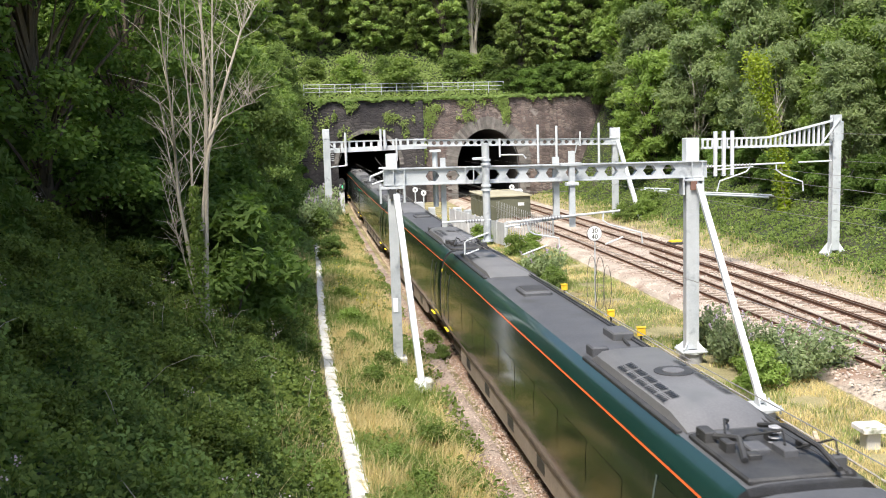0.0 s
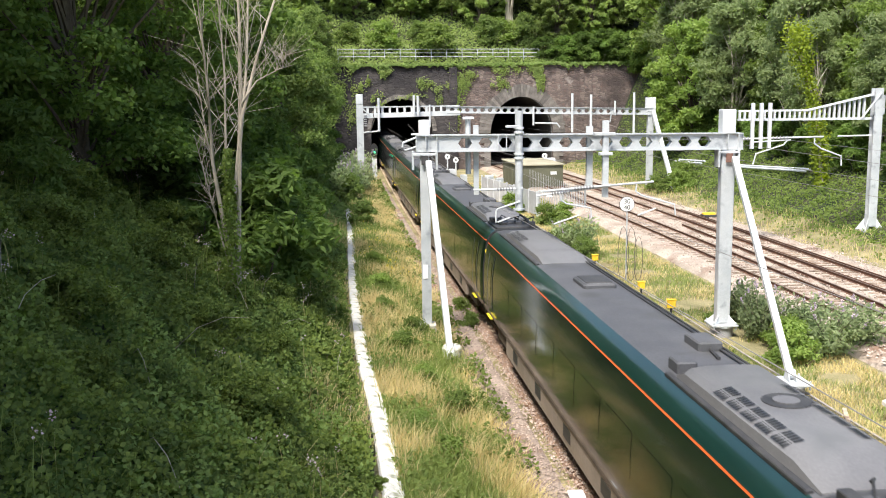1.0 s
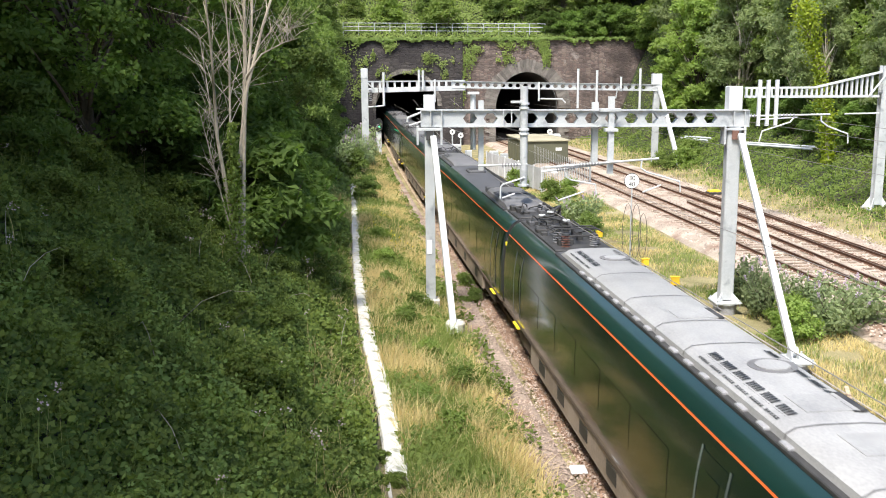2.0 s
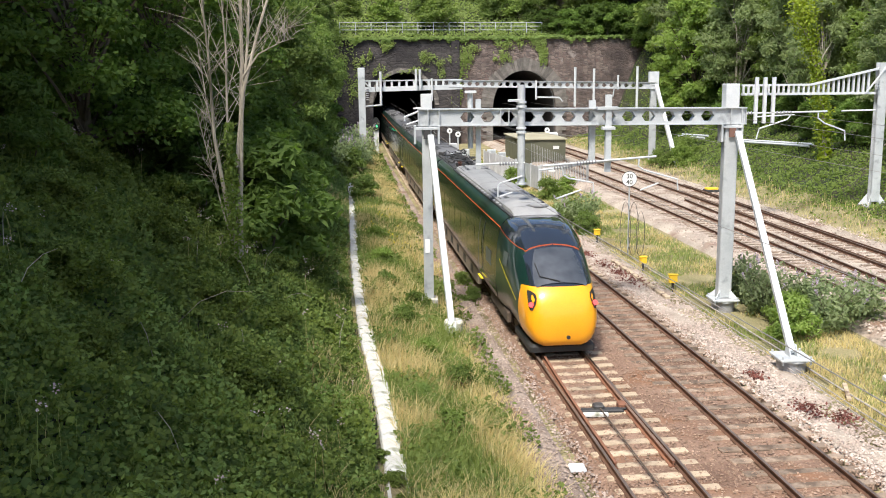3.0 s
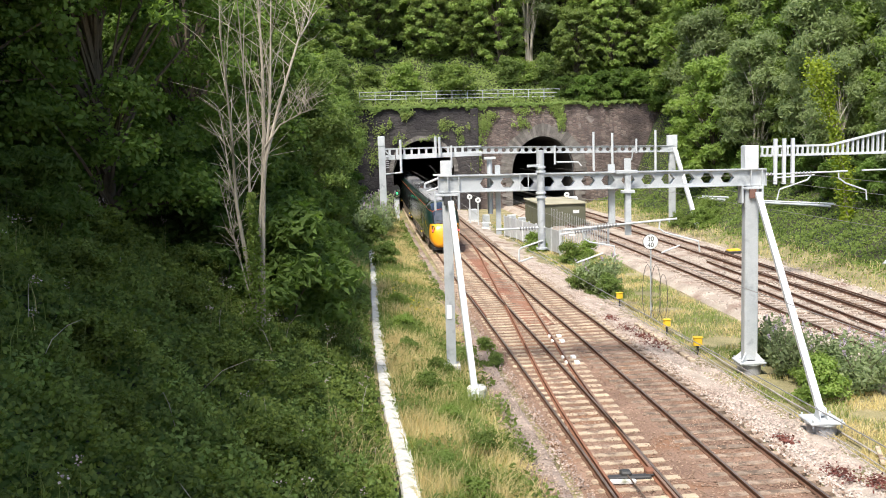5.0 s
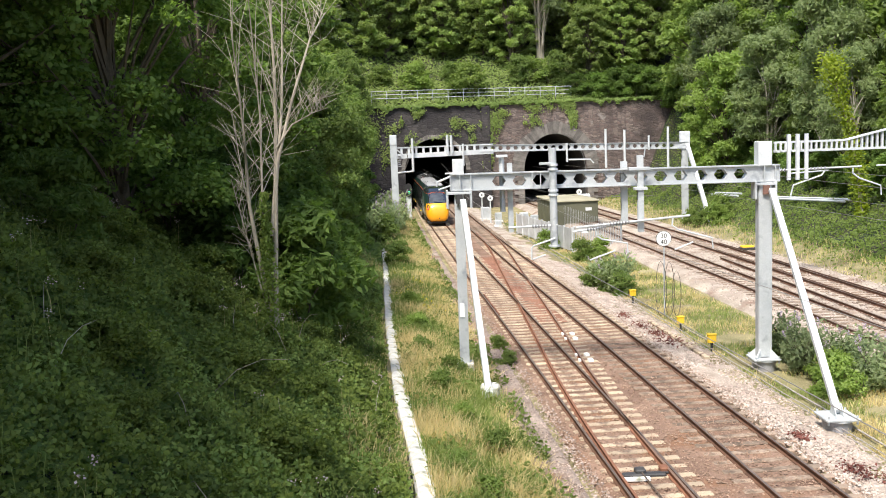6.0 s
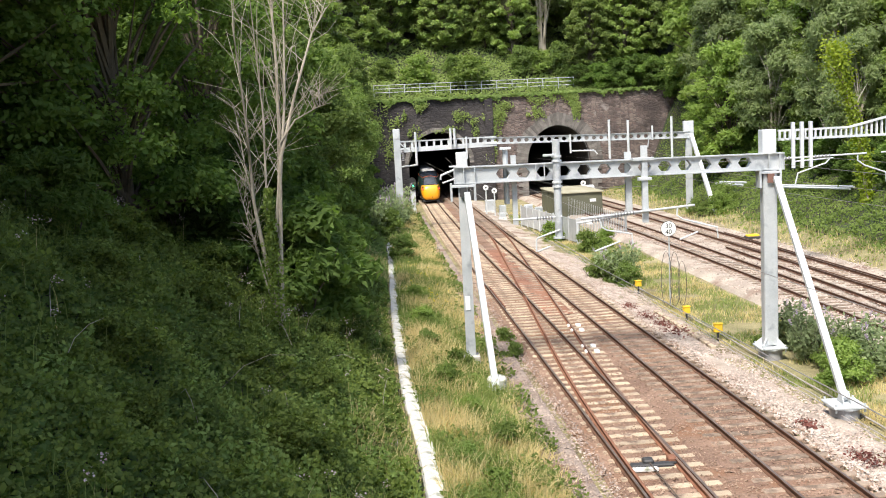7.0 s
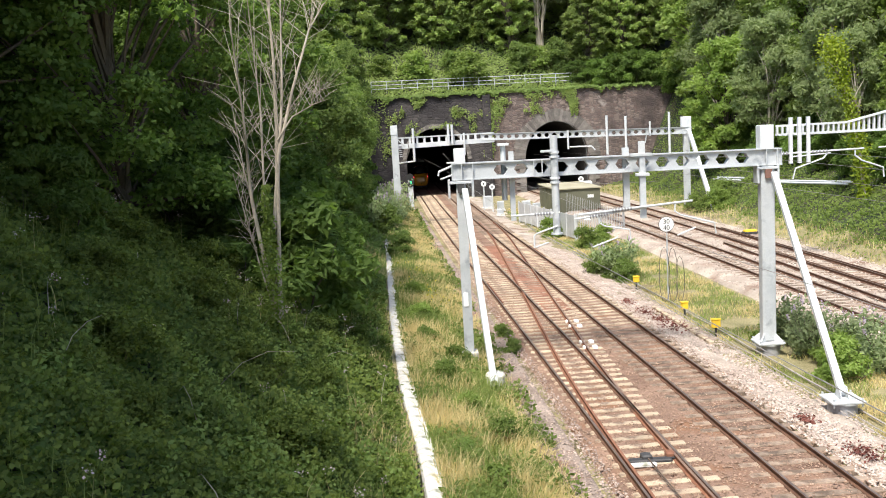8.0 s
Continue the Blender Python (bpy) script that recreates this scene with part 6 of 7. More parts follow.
    for x, y, s, p in ((32.6, 63, 0.62, slim), (32.4, 75, 0.6, slim), (32.0, 92, 0.62, slim), (31.2, 107, 0.65, slim)):
        plant(p, x, y, s)
    rows = [(132, 3, 27, 4.6), (137, -10, 30, 5.2), (143, -14, 46, 5.6), (151, -18, 52, 6.4)]
    kinds = [hill_a, hill_b, hill_b, slim, hill_b, right_b]
    k = 0
    for y, x0, x1, dx in rows:
        x = x0
        while x < x1:
            p = kinds[FOREST.randrange(6)]
            if y > 137 and FOREST.random() < 0.12:
                p = hill_c
            plant(p, x + FOREST.uniform(-2.0, 2.0), y + FOREST.uniform(-3.5, 3.0), FOREST.uniform(0.66, 1.25))
            x += dx
            k += 1
    for x, y, s in ((24.5, 138, 1.0), (28.5, 141, 1.1), (21.0, 137, 0.9), (28.5, 130, 0.9), (31.5, 134, 1.1), (25.5, 128.5, 0.7), (34, 140, 1.2), (20.5, 128, 0.65)):
        plant(hill_b, x, y, s)
    for x in np.arange(-7, 18, 2.3):
        if FOREST.random() < 0.75:
            plant(bush_l if FOREST.random() < 0.6 else bush, float(x), 124.5 + FOREST.uniform(0, 3.5), FOREST.uniform(0.9, 1.7))
    for x, y, s, p in ((9.5, 53, 0.6, bush), (10.0, 51.4, 0.5, bush), (9.0, 54.6, 0.5, bush_l), (13.5, 32.4, 0.45, bush_l), (13.0, 30.6, 0.5, bush_l), (16.4, 26.4, 0.45, bush_l), (17.1, 25.4, 0.4, bush_l),
                       (12.6, 36.4, 0.4, bush_l), (2.3, 38.6, 0.26, bush_l), (2.4, 35.6, 0.3, bush), (-2.8, 62, 0.7, bush), (-4.4, 74, 0.9, bush), (0.35, 33.1, 0.32, bush_l), (0.4, 27.0, 0.3, bush_l), (1.3, 24.4, 0.34, bush_l), (-0.2, 30.6, 0.36, bush_l), (-0.35, 18.2, 0.34, bank_bush), (-0.1, 17.0, 0.4, bank_bush), (-0.75, 19.3, 0.3, bank_bush), (23.2, 83.0, 0.55, bush_l), (24.2, 82.0, 0.7, bush_l), (22.9, 85.6, 0.5, bush_l), (25.2, 84.5, 0.8, bush_l), (-0.8, 36.2, 0.34, bush), (-1.2, 41.0, 0.36, bush_l), (1.0, 20.8, 0.32, bush_l), (-1.4, 46.0, 0.4, bush_l), (0.2, 22.6, 0.28, bush), (10.2, 66.5, 0.6, bush_l), (11.6, 68.5, 0.55, bush_l), (8.6, 74, 0.6, bush_l)):
        plant(p, x, y, s, 0.1)
    bd = buddleia(21)
    for x, y, s in ((13.3, 35.3, 1.1), (14.4, 31.0, 1.0), (15.8, 32.0, 1.0), (12.9, 33.6, 0.85), (14.6, 33.4, 1.0), (17.2, 28.4, 1.0), (9.9, 52.6, 1.15), (9.3, 54.2, 0.9), (-4.6, 80, 1.6), (-4.0, 84, 1.4), (-5.0, 90, 1.7), (-4.9, 97, 1.6), (-5.4, 74, 1.5), (-5.6, 104, 1.5)):
        plant(bd, x, y, s, 0.05)


woods()


def bare_tree():
    """The half-dead pale tree on the bank, with many stems and bare twigs."""
    rng = np.random.default_rng(31)
    t = thing("bare_tree", "pale many-stemmed half-dead tree with bare twigs and ivy", "tree")
    z0 = height(-5.0, 26.0)
    stems = [([(-5.0, 3.0), (-4.95, 4.6), (-4.9, 6.0), (-4.62, 8.8), (-4.66, 10.6), (-4.7, 12.6)], 0.10), ([(-5.05, 3.6), (-5.45, 5.2), (-5.68, 6.8), (-5.7, 9.0), (-5.86, 11.6)], 0.075),
             ([(-4.9, 6.0), (-4.55, 8.0), (-3.95, 9.7), (-3.2, 11.3), (-2.7, 12.0)], 0.06), ([(-5.1, 3.4), (-5.6, 4.9), (-5.95, 6.4), (-6.2, 7.6)], 0.03),
             ([(-4.85, 5.2), (-4.7, 7.4), (-4.35, 9.6), (-4.1, 13.0)], 0.062), ([(-5.0, 4.0), (-5.25, 6.8), (-5.1, 9.2), (-5.2, 12.5)], 0.045), ([(-5.6, 6.4), (-5.95, 7.6), (-6.2, 9.4)], 0.03), ([(-4.6, 8.4), (-4.0, 9.0), (-3.2, 9.3), (-2.6, 9.4)], 0.028)]
    twigs = Build()
    tips = []
    for k, (pl, r) in enumerate(stems):
        pts = [Vector((-4.62 + (x + 5.0) * 0.75 + 0.03 * rng.normal(), 26 + 0.25 * (i - 1) * ((-1) ** k) * 0.6, max(z, z0 - 0.3))) for i, (x, z) in enumerate(pl)]
        pts[0].y = 26
        part("stem", Build().tube(pts, [r * (1 - 0.75 * i / (len(pts) - 1)) for i in range(len(pts))], 8), BARK, t, "", True)
        for _ in range(16):
            i = int(rng.integers(max(0, len(pts) - 3), len(pts) - 1))
            p = pts[i].lerp(pts[i + 1], rng.random())
            d = Vector((rng.normal() * 0.5, rng.normal() * 0.5, rng.uniform(0.7, 1.4))).normalized()
            ln = rng.uniform(0.5, 1.6) if r > 0.04 else rng.uniform(0.2, 0.5)
            q = p + d * ln
            e = q + Vector((d.x * 0.8, d.y * 0.8, 0.45 + rng.normal() * 0.2)).normalized() * ln * 0.7
            twigs.tube([p, q, e], [0.012, 0.007, 0.003], 5)
            for _ in range(2):
                s = p.lerp(q, rng.uniform(0.4, 1))
                twigs.tube([s, s + Vector((rng.normal() * 0.4, rng.normal() * 0.4, rng.uniform(0.1, 0.7)))], [0.008, 0.003], 4)
            tips.append(e)
    tagged(part("twig_mass", twigs, BARK, t, "thin bare pale twigs"), kind="stuff")
    n = 2600
    f = rng.random(n)
    pos = np.stack([-4.64 - 0.1 * f + rng.normal(size=n) * 0.2 * (1.2 - f), 25.9 + rng.normal(size=n) * 0.2, z0 + 0.1 + f ** 1.2 * 4.0], 1)
    part("ivy", quads("ivy", pos, rng.normal(size=(n, 3)) + np.array([0, -0.6, 0.4]), rng.uniform(0.05, 0.1, n), LEAF_LIGHT, 1.2, rng), LEAF_LIGHT, t, "green ivy round the stems")


bare_tree()


def ivy_tree():
    """A slim trunk wrapped in bright ivy at the edge of the far wood."""
    rng = np.random.default_rng(77)
    t = thing("ivy_tree", "slim leaning tree wrapped in bright yellow-green ivy", "tree")
    z0 = height(29.6, 66)
    axis_pts = [Vector((29.6, 66, z0 - 0.3)), Vector((29.3, 66, 5.2)), Vector((28.6, 66, 8.2)), Vector((27.9, 66, 10.4)), Vector((27.3, 66, 12.6))]
    part("trunk", Build().tube(axis_pts, [0.17, 0.14, 0.11, 0.08, 0.03], 8), BARK, t, "", True)
    for a, b in ((Vector((28.6, 66, 8.2)), Vector((29.4, 65.6, 10.2))), (Vector((28.0, 66, 10.1)), Vector((26.9, 65.5, 11.4)))):
        part("branch", Build().tube([a, a.lerp(b, 0.5) + Vector((0, 0, 0.2)), b], [0.05, 0.035, 0.012], 6), BARK, t, "", True)
    pos = []
    for (f, spread), k in (((0.1, 0.42), 900), ((0.3, 0.5), 900), ((0.5, 0.36), 500), ((0.72, 0.5), 420), ((0.93, 0.8), 1000)):
        for _ in range(k):
            g = min(0.999, max(0.0, f + rng.normal() * 0.08)) * 4
            i = int(g)
            pos.append(axis_pts[i].lerp(axis_pts[i + 1], g - i) + Vector(rng.normal(size=3)) * spread * 0.6)
    pos = np.array(pos)
    part("ivy", quads("ivy", pos, rng.normal(size=pos.shape) + np.array([-0.2, -0.6, 0.5]), rng.uniform(0.10, 0.2, len(pos)), LEAF_YEL, 1.3, rng), LEAF_YEL, t, "bright yellow-green ivy leaves")


ivy_tree()


def scatter(n, y0, y1, rng, lo, hi, power=1.0):
    """Random places between two lines along the cutting, denser near y0."""
    y = y0 + (y1 - y0) * rng.random(n) ** power
    u = rng.random(n)
    x = np.array([lo(q) + (hi(q) - lo(q)) * w for q, w in zip(y, u)])
    z = np.array([height(a, b) for a, b in zip(x, y)])
    return np.stack([x, y, z], 1)


def clump_noise(p, s, seed):
    return np.array([noise.noise((a * s, b * s, seed)) for a, b in p[:, :2]])


def low_plants():
    rng = np.random.default_rng(41)
    # brambles on the near bank
    p = scatter(60000, 9, 48, rng, lambda y: trough_x(y) - 10.5, lambda y: trough_x(y) - 0.45, 1.35)
    cn = clump_noise(p, 0.9, 3.3)
    tall = np.clip(0.38 + 0.6 * cn + 0.35 * clump_noise(p, 2.6, 8.8), 0.16, 1.1)
    p[:, 2] += 0.1 + tall * rng.random(len(p)) ** 0.6
    sprig = rng.normal(size=(len(p), 3)) * 0.5 + np.array([0.1, -0.35, 0.75])
    size = rng.uniform(0.03, 0.105, len(p)) * (0.75 + p[:, 1] / 70)
    p, sprig, size = np.repeat(p, 4, axis=0), np.repeat(sprig, 4, axis=0), np.repeat(size, 4)
    p += rng.normal(size=p.shape) * size[:, None] * np.array([0.75, 0.75, 0.4])
    nor = sprig + rng.normal(size=p.shape) * 0.35
    tagged(new("bramble", quads("bramble", p, nor, size * rng.uniform(0.7, 1.2, len(p)), BRAMBLE, 1.35, rng)), "tangled green bramble and nettle covering the bank", "undergrowth", kind="stuff")
    # low leaves that close the gaps down to the soil
    p = scatter(70000, 9, 46, rng, lambda y: trough_x(y) - 10.5, lambda y: trough_x(y) - 0.45, 1.2)
    p[:, 2] += rng.uniform(0.06, 0.3, len(p))
    tagged(new("ground_ivy", quads("ground_ivy", p, rng.normal(size=p.shape) * 0.45 + np.array([0.2, -0.4, 0.8]), rng.uniform(0.06, 0.15, len(p)), LEAF_DARK, 1.4, rng)), "low dark green leaves covering the soil of the bank", "undergrowth", kind="stuff")
    # nettles and lighter weeds, thicker towards the trough
    p = scatter(5200, 9, 60, rng, lambda y: trough_x(y) - 6.5, lambda y: trough_x(y) - 0.35, 1.3)
    gap = np.array([trough_x(b) - a for a, b in p[:, :2]])
    p = p[clump_noise(p, 0.7, 17.7) + rng.normal(size=len(p)) * 0.15 > 0.02 + (gap - 1.2) * 0.055]
    h = rng.uniform(0.35, 1.0, len(p))
    p, h = np.repeat(p, 15, axis=0), np.repeat(h, 15)
    f = rng.random(len(p))
    p += rng.normal(size=p.shape) * np.array([0.07, 0.07, 0]) + np.array([0, 0, 1.0]) * (h * f)[:, None]
    tagged(new("nettle", quads("nettle", p, rng.normal(size=p.shape) * 0.5 + np.array([0.1, -0.35, 0.7]), rng.uniform(0.05, 0.11, len(p)) * (1.25 - 0.6 * f), LEAF_MID, 1.7, rng)), "light green nettles and weeds on the bank", "weeds", kind="stuff")
    p = scatter(9000, 12, 60, rng, lambda y: trough_x(y) - 1.9, lambda y: trough_x(y) - 0.28, 1.3)
    p = p[clump_noise(p, 0.5, 27.7) > 0.02]
    tagged(new("bank_straw", blades("bank_straw", p, rng.uniform(0.25, 0.75, len(p)), rng.normal(size=p.shape) * np.array([0.25, 0.25, 0]), 0.008 + p[:, 1] * 0.0003, GRASS_Y, rng)), "dry straw-coloured grass beside the trough", "grass", kind="stuff")
    # dead bramble canes arching out of it
    for _ in range(20):
        y = 11 + 30 * rng.random() ** 1.3
        x = trough_x(y) - rng.uniform(0.8, 8.5)
        z = height(x, y)
        a, ln = rng.uniform(0, 6.28), rng.uniform(0.5, 1.6)
        up = rng.uniform(0.25, 0.9)
        d = Vector((math.cos(a), math.sin(a), 0)) * ln
        q = Vector((x, y, z + rng.uniform(0.15, 0.5)))
        solid("dead_cane", Build().tube([q, q + d * 0.3 + Vector((0, 0, up * 0.7)), q + d * 0.65 + Vector((0, 0, up)), q + d + Vector((0, 0, up * rng.uniform(0.5, 1.2)))], [0.007, 0.006, 0.005, 0.003], 5), BARK, "pale dead cane arching over the bramble", "cane", "dead canes", smooth=True)
    # coarser growth further along the bank
    p = scatter(34000, 44, 118, rng, lambda y: trough_x(y) - 9.0, lambda y: trough_x(y) - 0.3 + (1.0 if y > 72 else 0.0), 1.2)
    p[:, 2] += np.clip(0.4 + 0.7 * clump_noise(p, 0.7, 1.3), 0.05, 1.2) * rng.random(len(p))
    tagged(new("bank_scrub", quads("bank_scrub", p, rng.normal(size=p.shape) * 0.6 + np.array([0.3, -0.4, 0.8]), rng.uniform(0.12, 0.26, len(p)), LEAF_MID, 1.4, rng)), "leafy green undergrowth along the foot of the wooded bank", "undergrowth", kind="stuff")
    # tall thin weeds and stalks on it
    p = scatter(1900, 10, 45, rng, lambda y: trough_x(y) - 9.5, lambda y: trough_x(y) - 0.4, 1.2)
    keep = clump_noise(p, 0.35, 6.1) > -0.05
    p = p[keep]
    h = rng.uniform(0.5, 1.25, len(p))
    tagged(new("tall_weeds", blades("tall_weeds", p, h, rng.normal(size=(len(p), 3)) * np.array([0.2, 0.2, 0]), np.full(len(p), 0.016), GRASS_G, rng)), "tall green weeds rising from the bramble", "weeds", kind="stuff")
    q = p[rng.random(len(p)) < 0.11]
    hq = rng.uniform(0.7, 1.35, len(q))
    stem = blades("dry_stalks", q, hq, rng.normal(size=(len(q), 3)) * np.array([0.1, 0.1, 0]), np.full(len(q), 0.012), GRASS_Y, rng)
    tagged(new("dry_stalks", stem), "thin dry plant stalks on the bank", "weeds", kind="stuff")
    rep = np.repeat(q + np.array([0, 0, 1.0]) * hq[:, None], 14, axis=0) + rng.normal(size=(14 * len(q), 3)) * 0.05
    tagged(new("thistle_heads", quads("thistle_heads", rep, rng.normal(size=rep.shape) + np.array([0, 0, 0.6]), rng.uniform(0.02, 0.045, len(rep)), FLOWER, 1.1, rng)), "pale pink flower heads above the bramble", "flowers", kind="stuff")
    # grass verge between the trough and the ballast
    p = scatter(84000, 13, 112, rng, lambda y: trough_x(y) + 0.15, lambda y: rail_a(y) - 1.15, 2.0)
    edge = np.array([(rail_a(b) - 1.15 - 0.5 * (0.5 + noise.noise((b * 0.45, 2.0, 0.0)) + 0.6 * noise.noise((b * 1.7, 5.0, 0.0))) - a) for a, b in p[:, :2]])
    p, edge = p[edge > 0], edge[edge > 0]
    dry = clump_noise(p, 0.45, 2.2) + 0.5 * clump_noise(p, 1.6, 9.2) + 0.55 * np.exp(-edge / 0.7) - 0.05 + rng.normal(size=len(p)) * 0.22
    thin = rng.random(len(p)) < np.clip(edge / 0.6, 0.1, 1)
    far = 0.010 + p[:, 1] * 0.00032
    for nm, sel, mt, h, lab in (("green_grass", (dry < 0.06) & thin, GRASS_G, (0.2, 0.6), "long green grass beside the track"), ("dry_grass", (dry >= 0.06) & thin, GRASS_Y, (0.3, 0.75), "long straw-coloured dry grass beside the track")):
        b = p[sel]
        hh = rng.uniform(*h, len(b)) * np.clip(0.55 + edge[sel] / 2.0, 0.5, 1.1)
        tagged(new(nm, blades(nm, b, hh, rng.normal(size=(len(b), 3)) * np.array([0.24, 0.24, 0]) + np.array([0.06, -0.02, 0]), far[sel] * rng.uniform(0.7, 1.3, len(b)), mt, rng)), lab, "grass", kind="stuff")
    # low leafy weeds in the verge
    p = scatter(40000, 13, 100, rng, lambda y: trough_x(y) + 0.1, lambda y: rail_a(y) - 1.3, 1.7)
    p = p[clump_noise(p, 0.6, 12.2) + rng.normal(size=len(p)) * 0.12 > 0.03]
    p[:, 2] += rng.uniform(0.0, 0.5, len(p))
    tagged(new("verge_weeds", quads("verge_weeds", p, rng.normal(size=p.shape) * 0.6 + np.array([0, -0.2, 0.9]), rng.uniform(0.05, 0.10, len(p)) * (0.8 + p[:, 1] / 60), LEAF_LIGHT, 1.5, rng)), "leafy green weeds in the grass verge", "weeds", kind="stuff")
    yl = np.repeat(np.array([(-1.9, 49.0, 0.5), (-1.0, 46.5, 0.55), (-1.5, 53, 0.5), (-0.5, 44.0, 0.5), (-2.4, 57, 0.5)]), 50, axis=0) + rng.normal(size=(250, 3)) * np.array([0.35, 0.5, 0.18])
    tagged(new("ragwort", quads("ragwort", yl, rng.normal(size=yl.shape) + np.array([0, 0, 1]), rng.uniform(0.04, 0.08, 250), FLOWER_Y, 1.1, rng)), "yellow ragwort flowers in the verge", "flowers", kind="stuff")
    # middle strip between the pairs of tracks
    p = scatter(52000, 20, 100, rng, lambda y: rail_a(y) + 7.5, lambda y: rail_c(y) - 2.2, 1.6)
    dry = clump_noise(p, 0.35, 5.2) + 0.4 * clump_noise(p, 1.4, 3.2) + rng.normal(size=len(p)) * 0.2
    bare = clump_noise(p, 0.5, 15.5) > 0.3
    for a, b, r in ((11.82, 34.35, 1.0), (11.7, 33.2, 1.2), (11.45, 27.0, 1.1), (13.35, 24.2, 0.8), (11.4, 25.7, 1.3), (13.2, 23.2, 0.9)):
        bare |= np.hypot(p[:, 0] - a, p[:, 1] - b) < r * 0.5
    for nm, sel, mt, h, lab in (("strip_green_grass", (dry < 0.04) & ~bare, GRASS_G, (0.06, 0.22), "green grass tufts between the tracks"), ("strip_dry_grass", (dry >= 0.04) & ~bare, GRASS_Y, (0.05, 0.26), "short dry yellow grass between the tracks")):
        b = p[sel]
        tagged(new(nm, blades(nm, b, rng.uniform(*h, len(b)), rng.normal(size=(len(b), 3)) * np.array([0.1, 0.1, 0]), (0.012 + b[:, 1] * 0.0003), mt, rng)), lab, "grass", kind="stuff")
    # dead reddish weeds on the stones
    spots = ((8.9, 42.0, 0.45), (9.35, 38.6, 0.5), (9.2, 40.2, 0.3), (10.2, 23.0, 0.3), (10.9, 22.3, 0.3), (9.9, 25.8, 0.2), (8.6, 44.5, 0.3))
    p = np.concatenate([np.array([x, y, -0.3]) + rng.normal(size=(220, 3)) * np.array([r * 0.6, r, 0.05]) + np.array([0, 0, 0.1]) for x, y, r in spots])
    tagged(new("dead_weeds", quads("dead_weeds", p, rng.normal(size=p.shape) * 0.6 + np.array([0, 0, 0.8]), rng.uniform(0.03, 0.08, len(p)), RED_WEED, 1.6, rng)), "dead reddish-brown weeds on the ballast shoulder", "weeds", kind="stuff")
    # right bank
    p = scatter(80000, 30, 119, rng, lambda y: rail_c(y) + PAIR + 2.9, lambda y: rail_c(y) + PAIR + 16.0, 1.3)
    lowest = np.array([a - (rail_c(b) + PAIR + 3.6) for a, b in p[:, :2]])
    p[:, 2] += np.clip(0.3 + 0.5 * clump_noise(p, 0.5, 7.7), 0.03, 0.8) * rng.random(len(p))
    keep = rng.random(len(p)) < np.clip(lowest / 2.5, 0.15, 1)
    p = p[keep]
    tagged(new("bank_plants", quads("bank_plants", p, rng.normal(size=p.shape) * 0.6 + np.array([-0.3, -0.25, 0.8]), rng.uniform(0.08, 0.18, len(p)), LEAF_LIGHT, 1.4, rng)), "bright green creepers and nettles on the far bank", "undergrowth", kind="stuff")
    p = scatter(3000, 30, 119, rng, lambda y: rail_c(y) + PAIR + 2.3, lambda y: rail_c(y) + PAIR + 6.0, 1.3)
    tagged(new("bank_dry_grass", blades("bank_dry_grass", p, rng.uniform(0.2, 0.6, len(p)), rng.normal(size=p.shape) * np.array([0.15, 0.15, 0]), np.full(len(p), 0.03), GRASS_Y, rng)), "dry yellow grass at the foot of the far bank", "grass", kind="stuff")
    # grass and leaves over the tunnel mouth
    p = scatter(26000, WALL_Y + 1.5, 136, rng, lambda y: -12, lambda y: 30, 1.4)
    p[:, 2] += rng.uniform(0, 0.5, len(p))
    tagged(new("hill_grass", quads("hill_grass", p, rng.normal(size=p.shape) * 0.6 + np.array([0, -0.5, 0.8]), rng.uniform(0.10, 0.22, len(p)), LEAF_HAZE, 2.6, rng)), "light green grass and weeds above the tunnel face", "grass", kind="stuff")
    # creepers on the stone face
    pts = []
    for x, z, sx, sz, k in ((7.3, 10.6, 0.9, 1.0, 900), (6.9, 8.6, 0.6, 1.2, 550), (8.0, 11.3, 1.2, 0.5, 500), (6.6, 6.0, 0.4, 1.0, 260), (12.3, 10.6, 0.8, 0.7, 500), (16.8, 11.5, 0.7, 0.8, 1300), (17.1, 10.5, 0.55, 0.8, 800), (12.4, 11.9, 1.4, 0.4, 500),
                             (2.6, 10.2, 0.7, 0.6, 330), (4.0, 9.9, 0.9, 0.5, 260), (-2.2, 11.6, 1.0, 0.35, 500), (-4.8, 10.6, 0.5, 0.7, 300), (1.0, 8.8, 1.1, 0.35, 220), (-2.8, 8.2, 0.6, 0.6, 260), (4.4, 8.4, 0.5, 0.6, 160), (-6.0, 7.5, 0.9, 1.6, 500), (-7.0, 10.0, 1.0, 1.4, 600), (6.4, 4.2, 0.4, 0.9, 160)):
        k = int(k * 0.6)
        d = rng.normal(size=(k, 3)) * np.array([sx * 0.7, 0.06, sz * 0.75])
        d[:, 2] -= np.abs(rng.normal(size=k)) * sz * 0.4
        hub = rng.normal(size=(9, 3)) * np.array([sx * 0.75, 0.0, sz * 0.7])
        pts.append(np.array([x, WALL_Y - 0.22, z]) + hub[rng.integers(9, size=k)] + d * np.array([0.32, 1.0, 0.5]))
    p = np.concatenate(pts)
    p = p[p[:, 2] < 12.8]
    tagged(new("wall_creeper", quads("wall_creeper", p, rng.normal(size=p.shape) * 0.5 + np.array([-0.1, -1, 0.4]), rng.uniform(0.10, 0.2, len(p)), LEAF_HAZE, 1.3, rng)), "yellow-green creeper hanging on the stone tunnel face", "creeper", kind="stuff")
    k = 2600
    x = rng.uniform(-9.5, 30, k)
    drop = np.array([max(0.04, 0.2 + 1.1 * noise.noise((a * 0.6, 3.1, 0)) + 0.5 * noise.noise((a * 1.9, 7.1, 0))) for a in x])
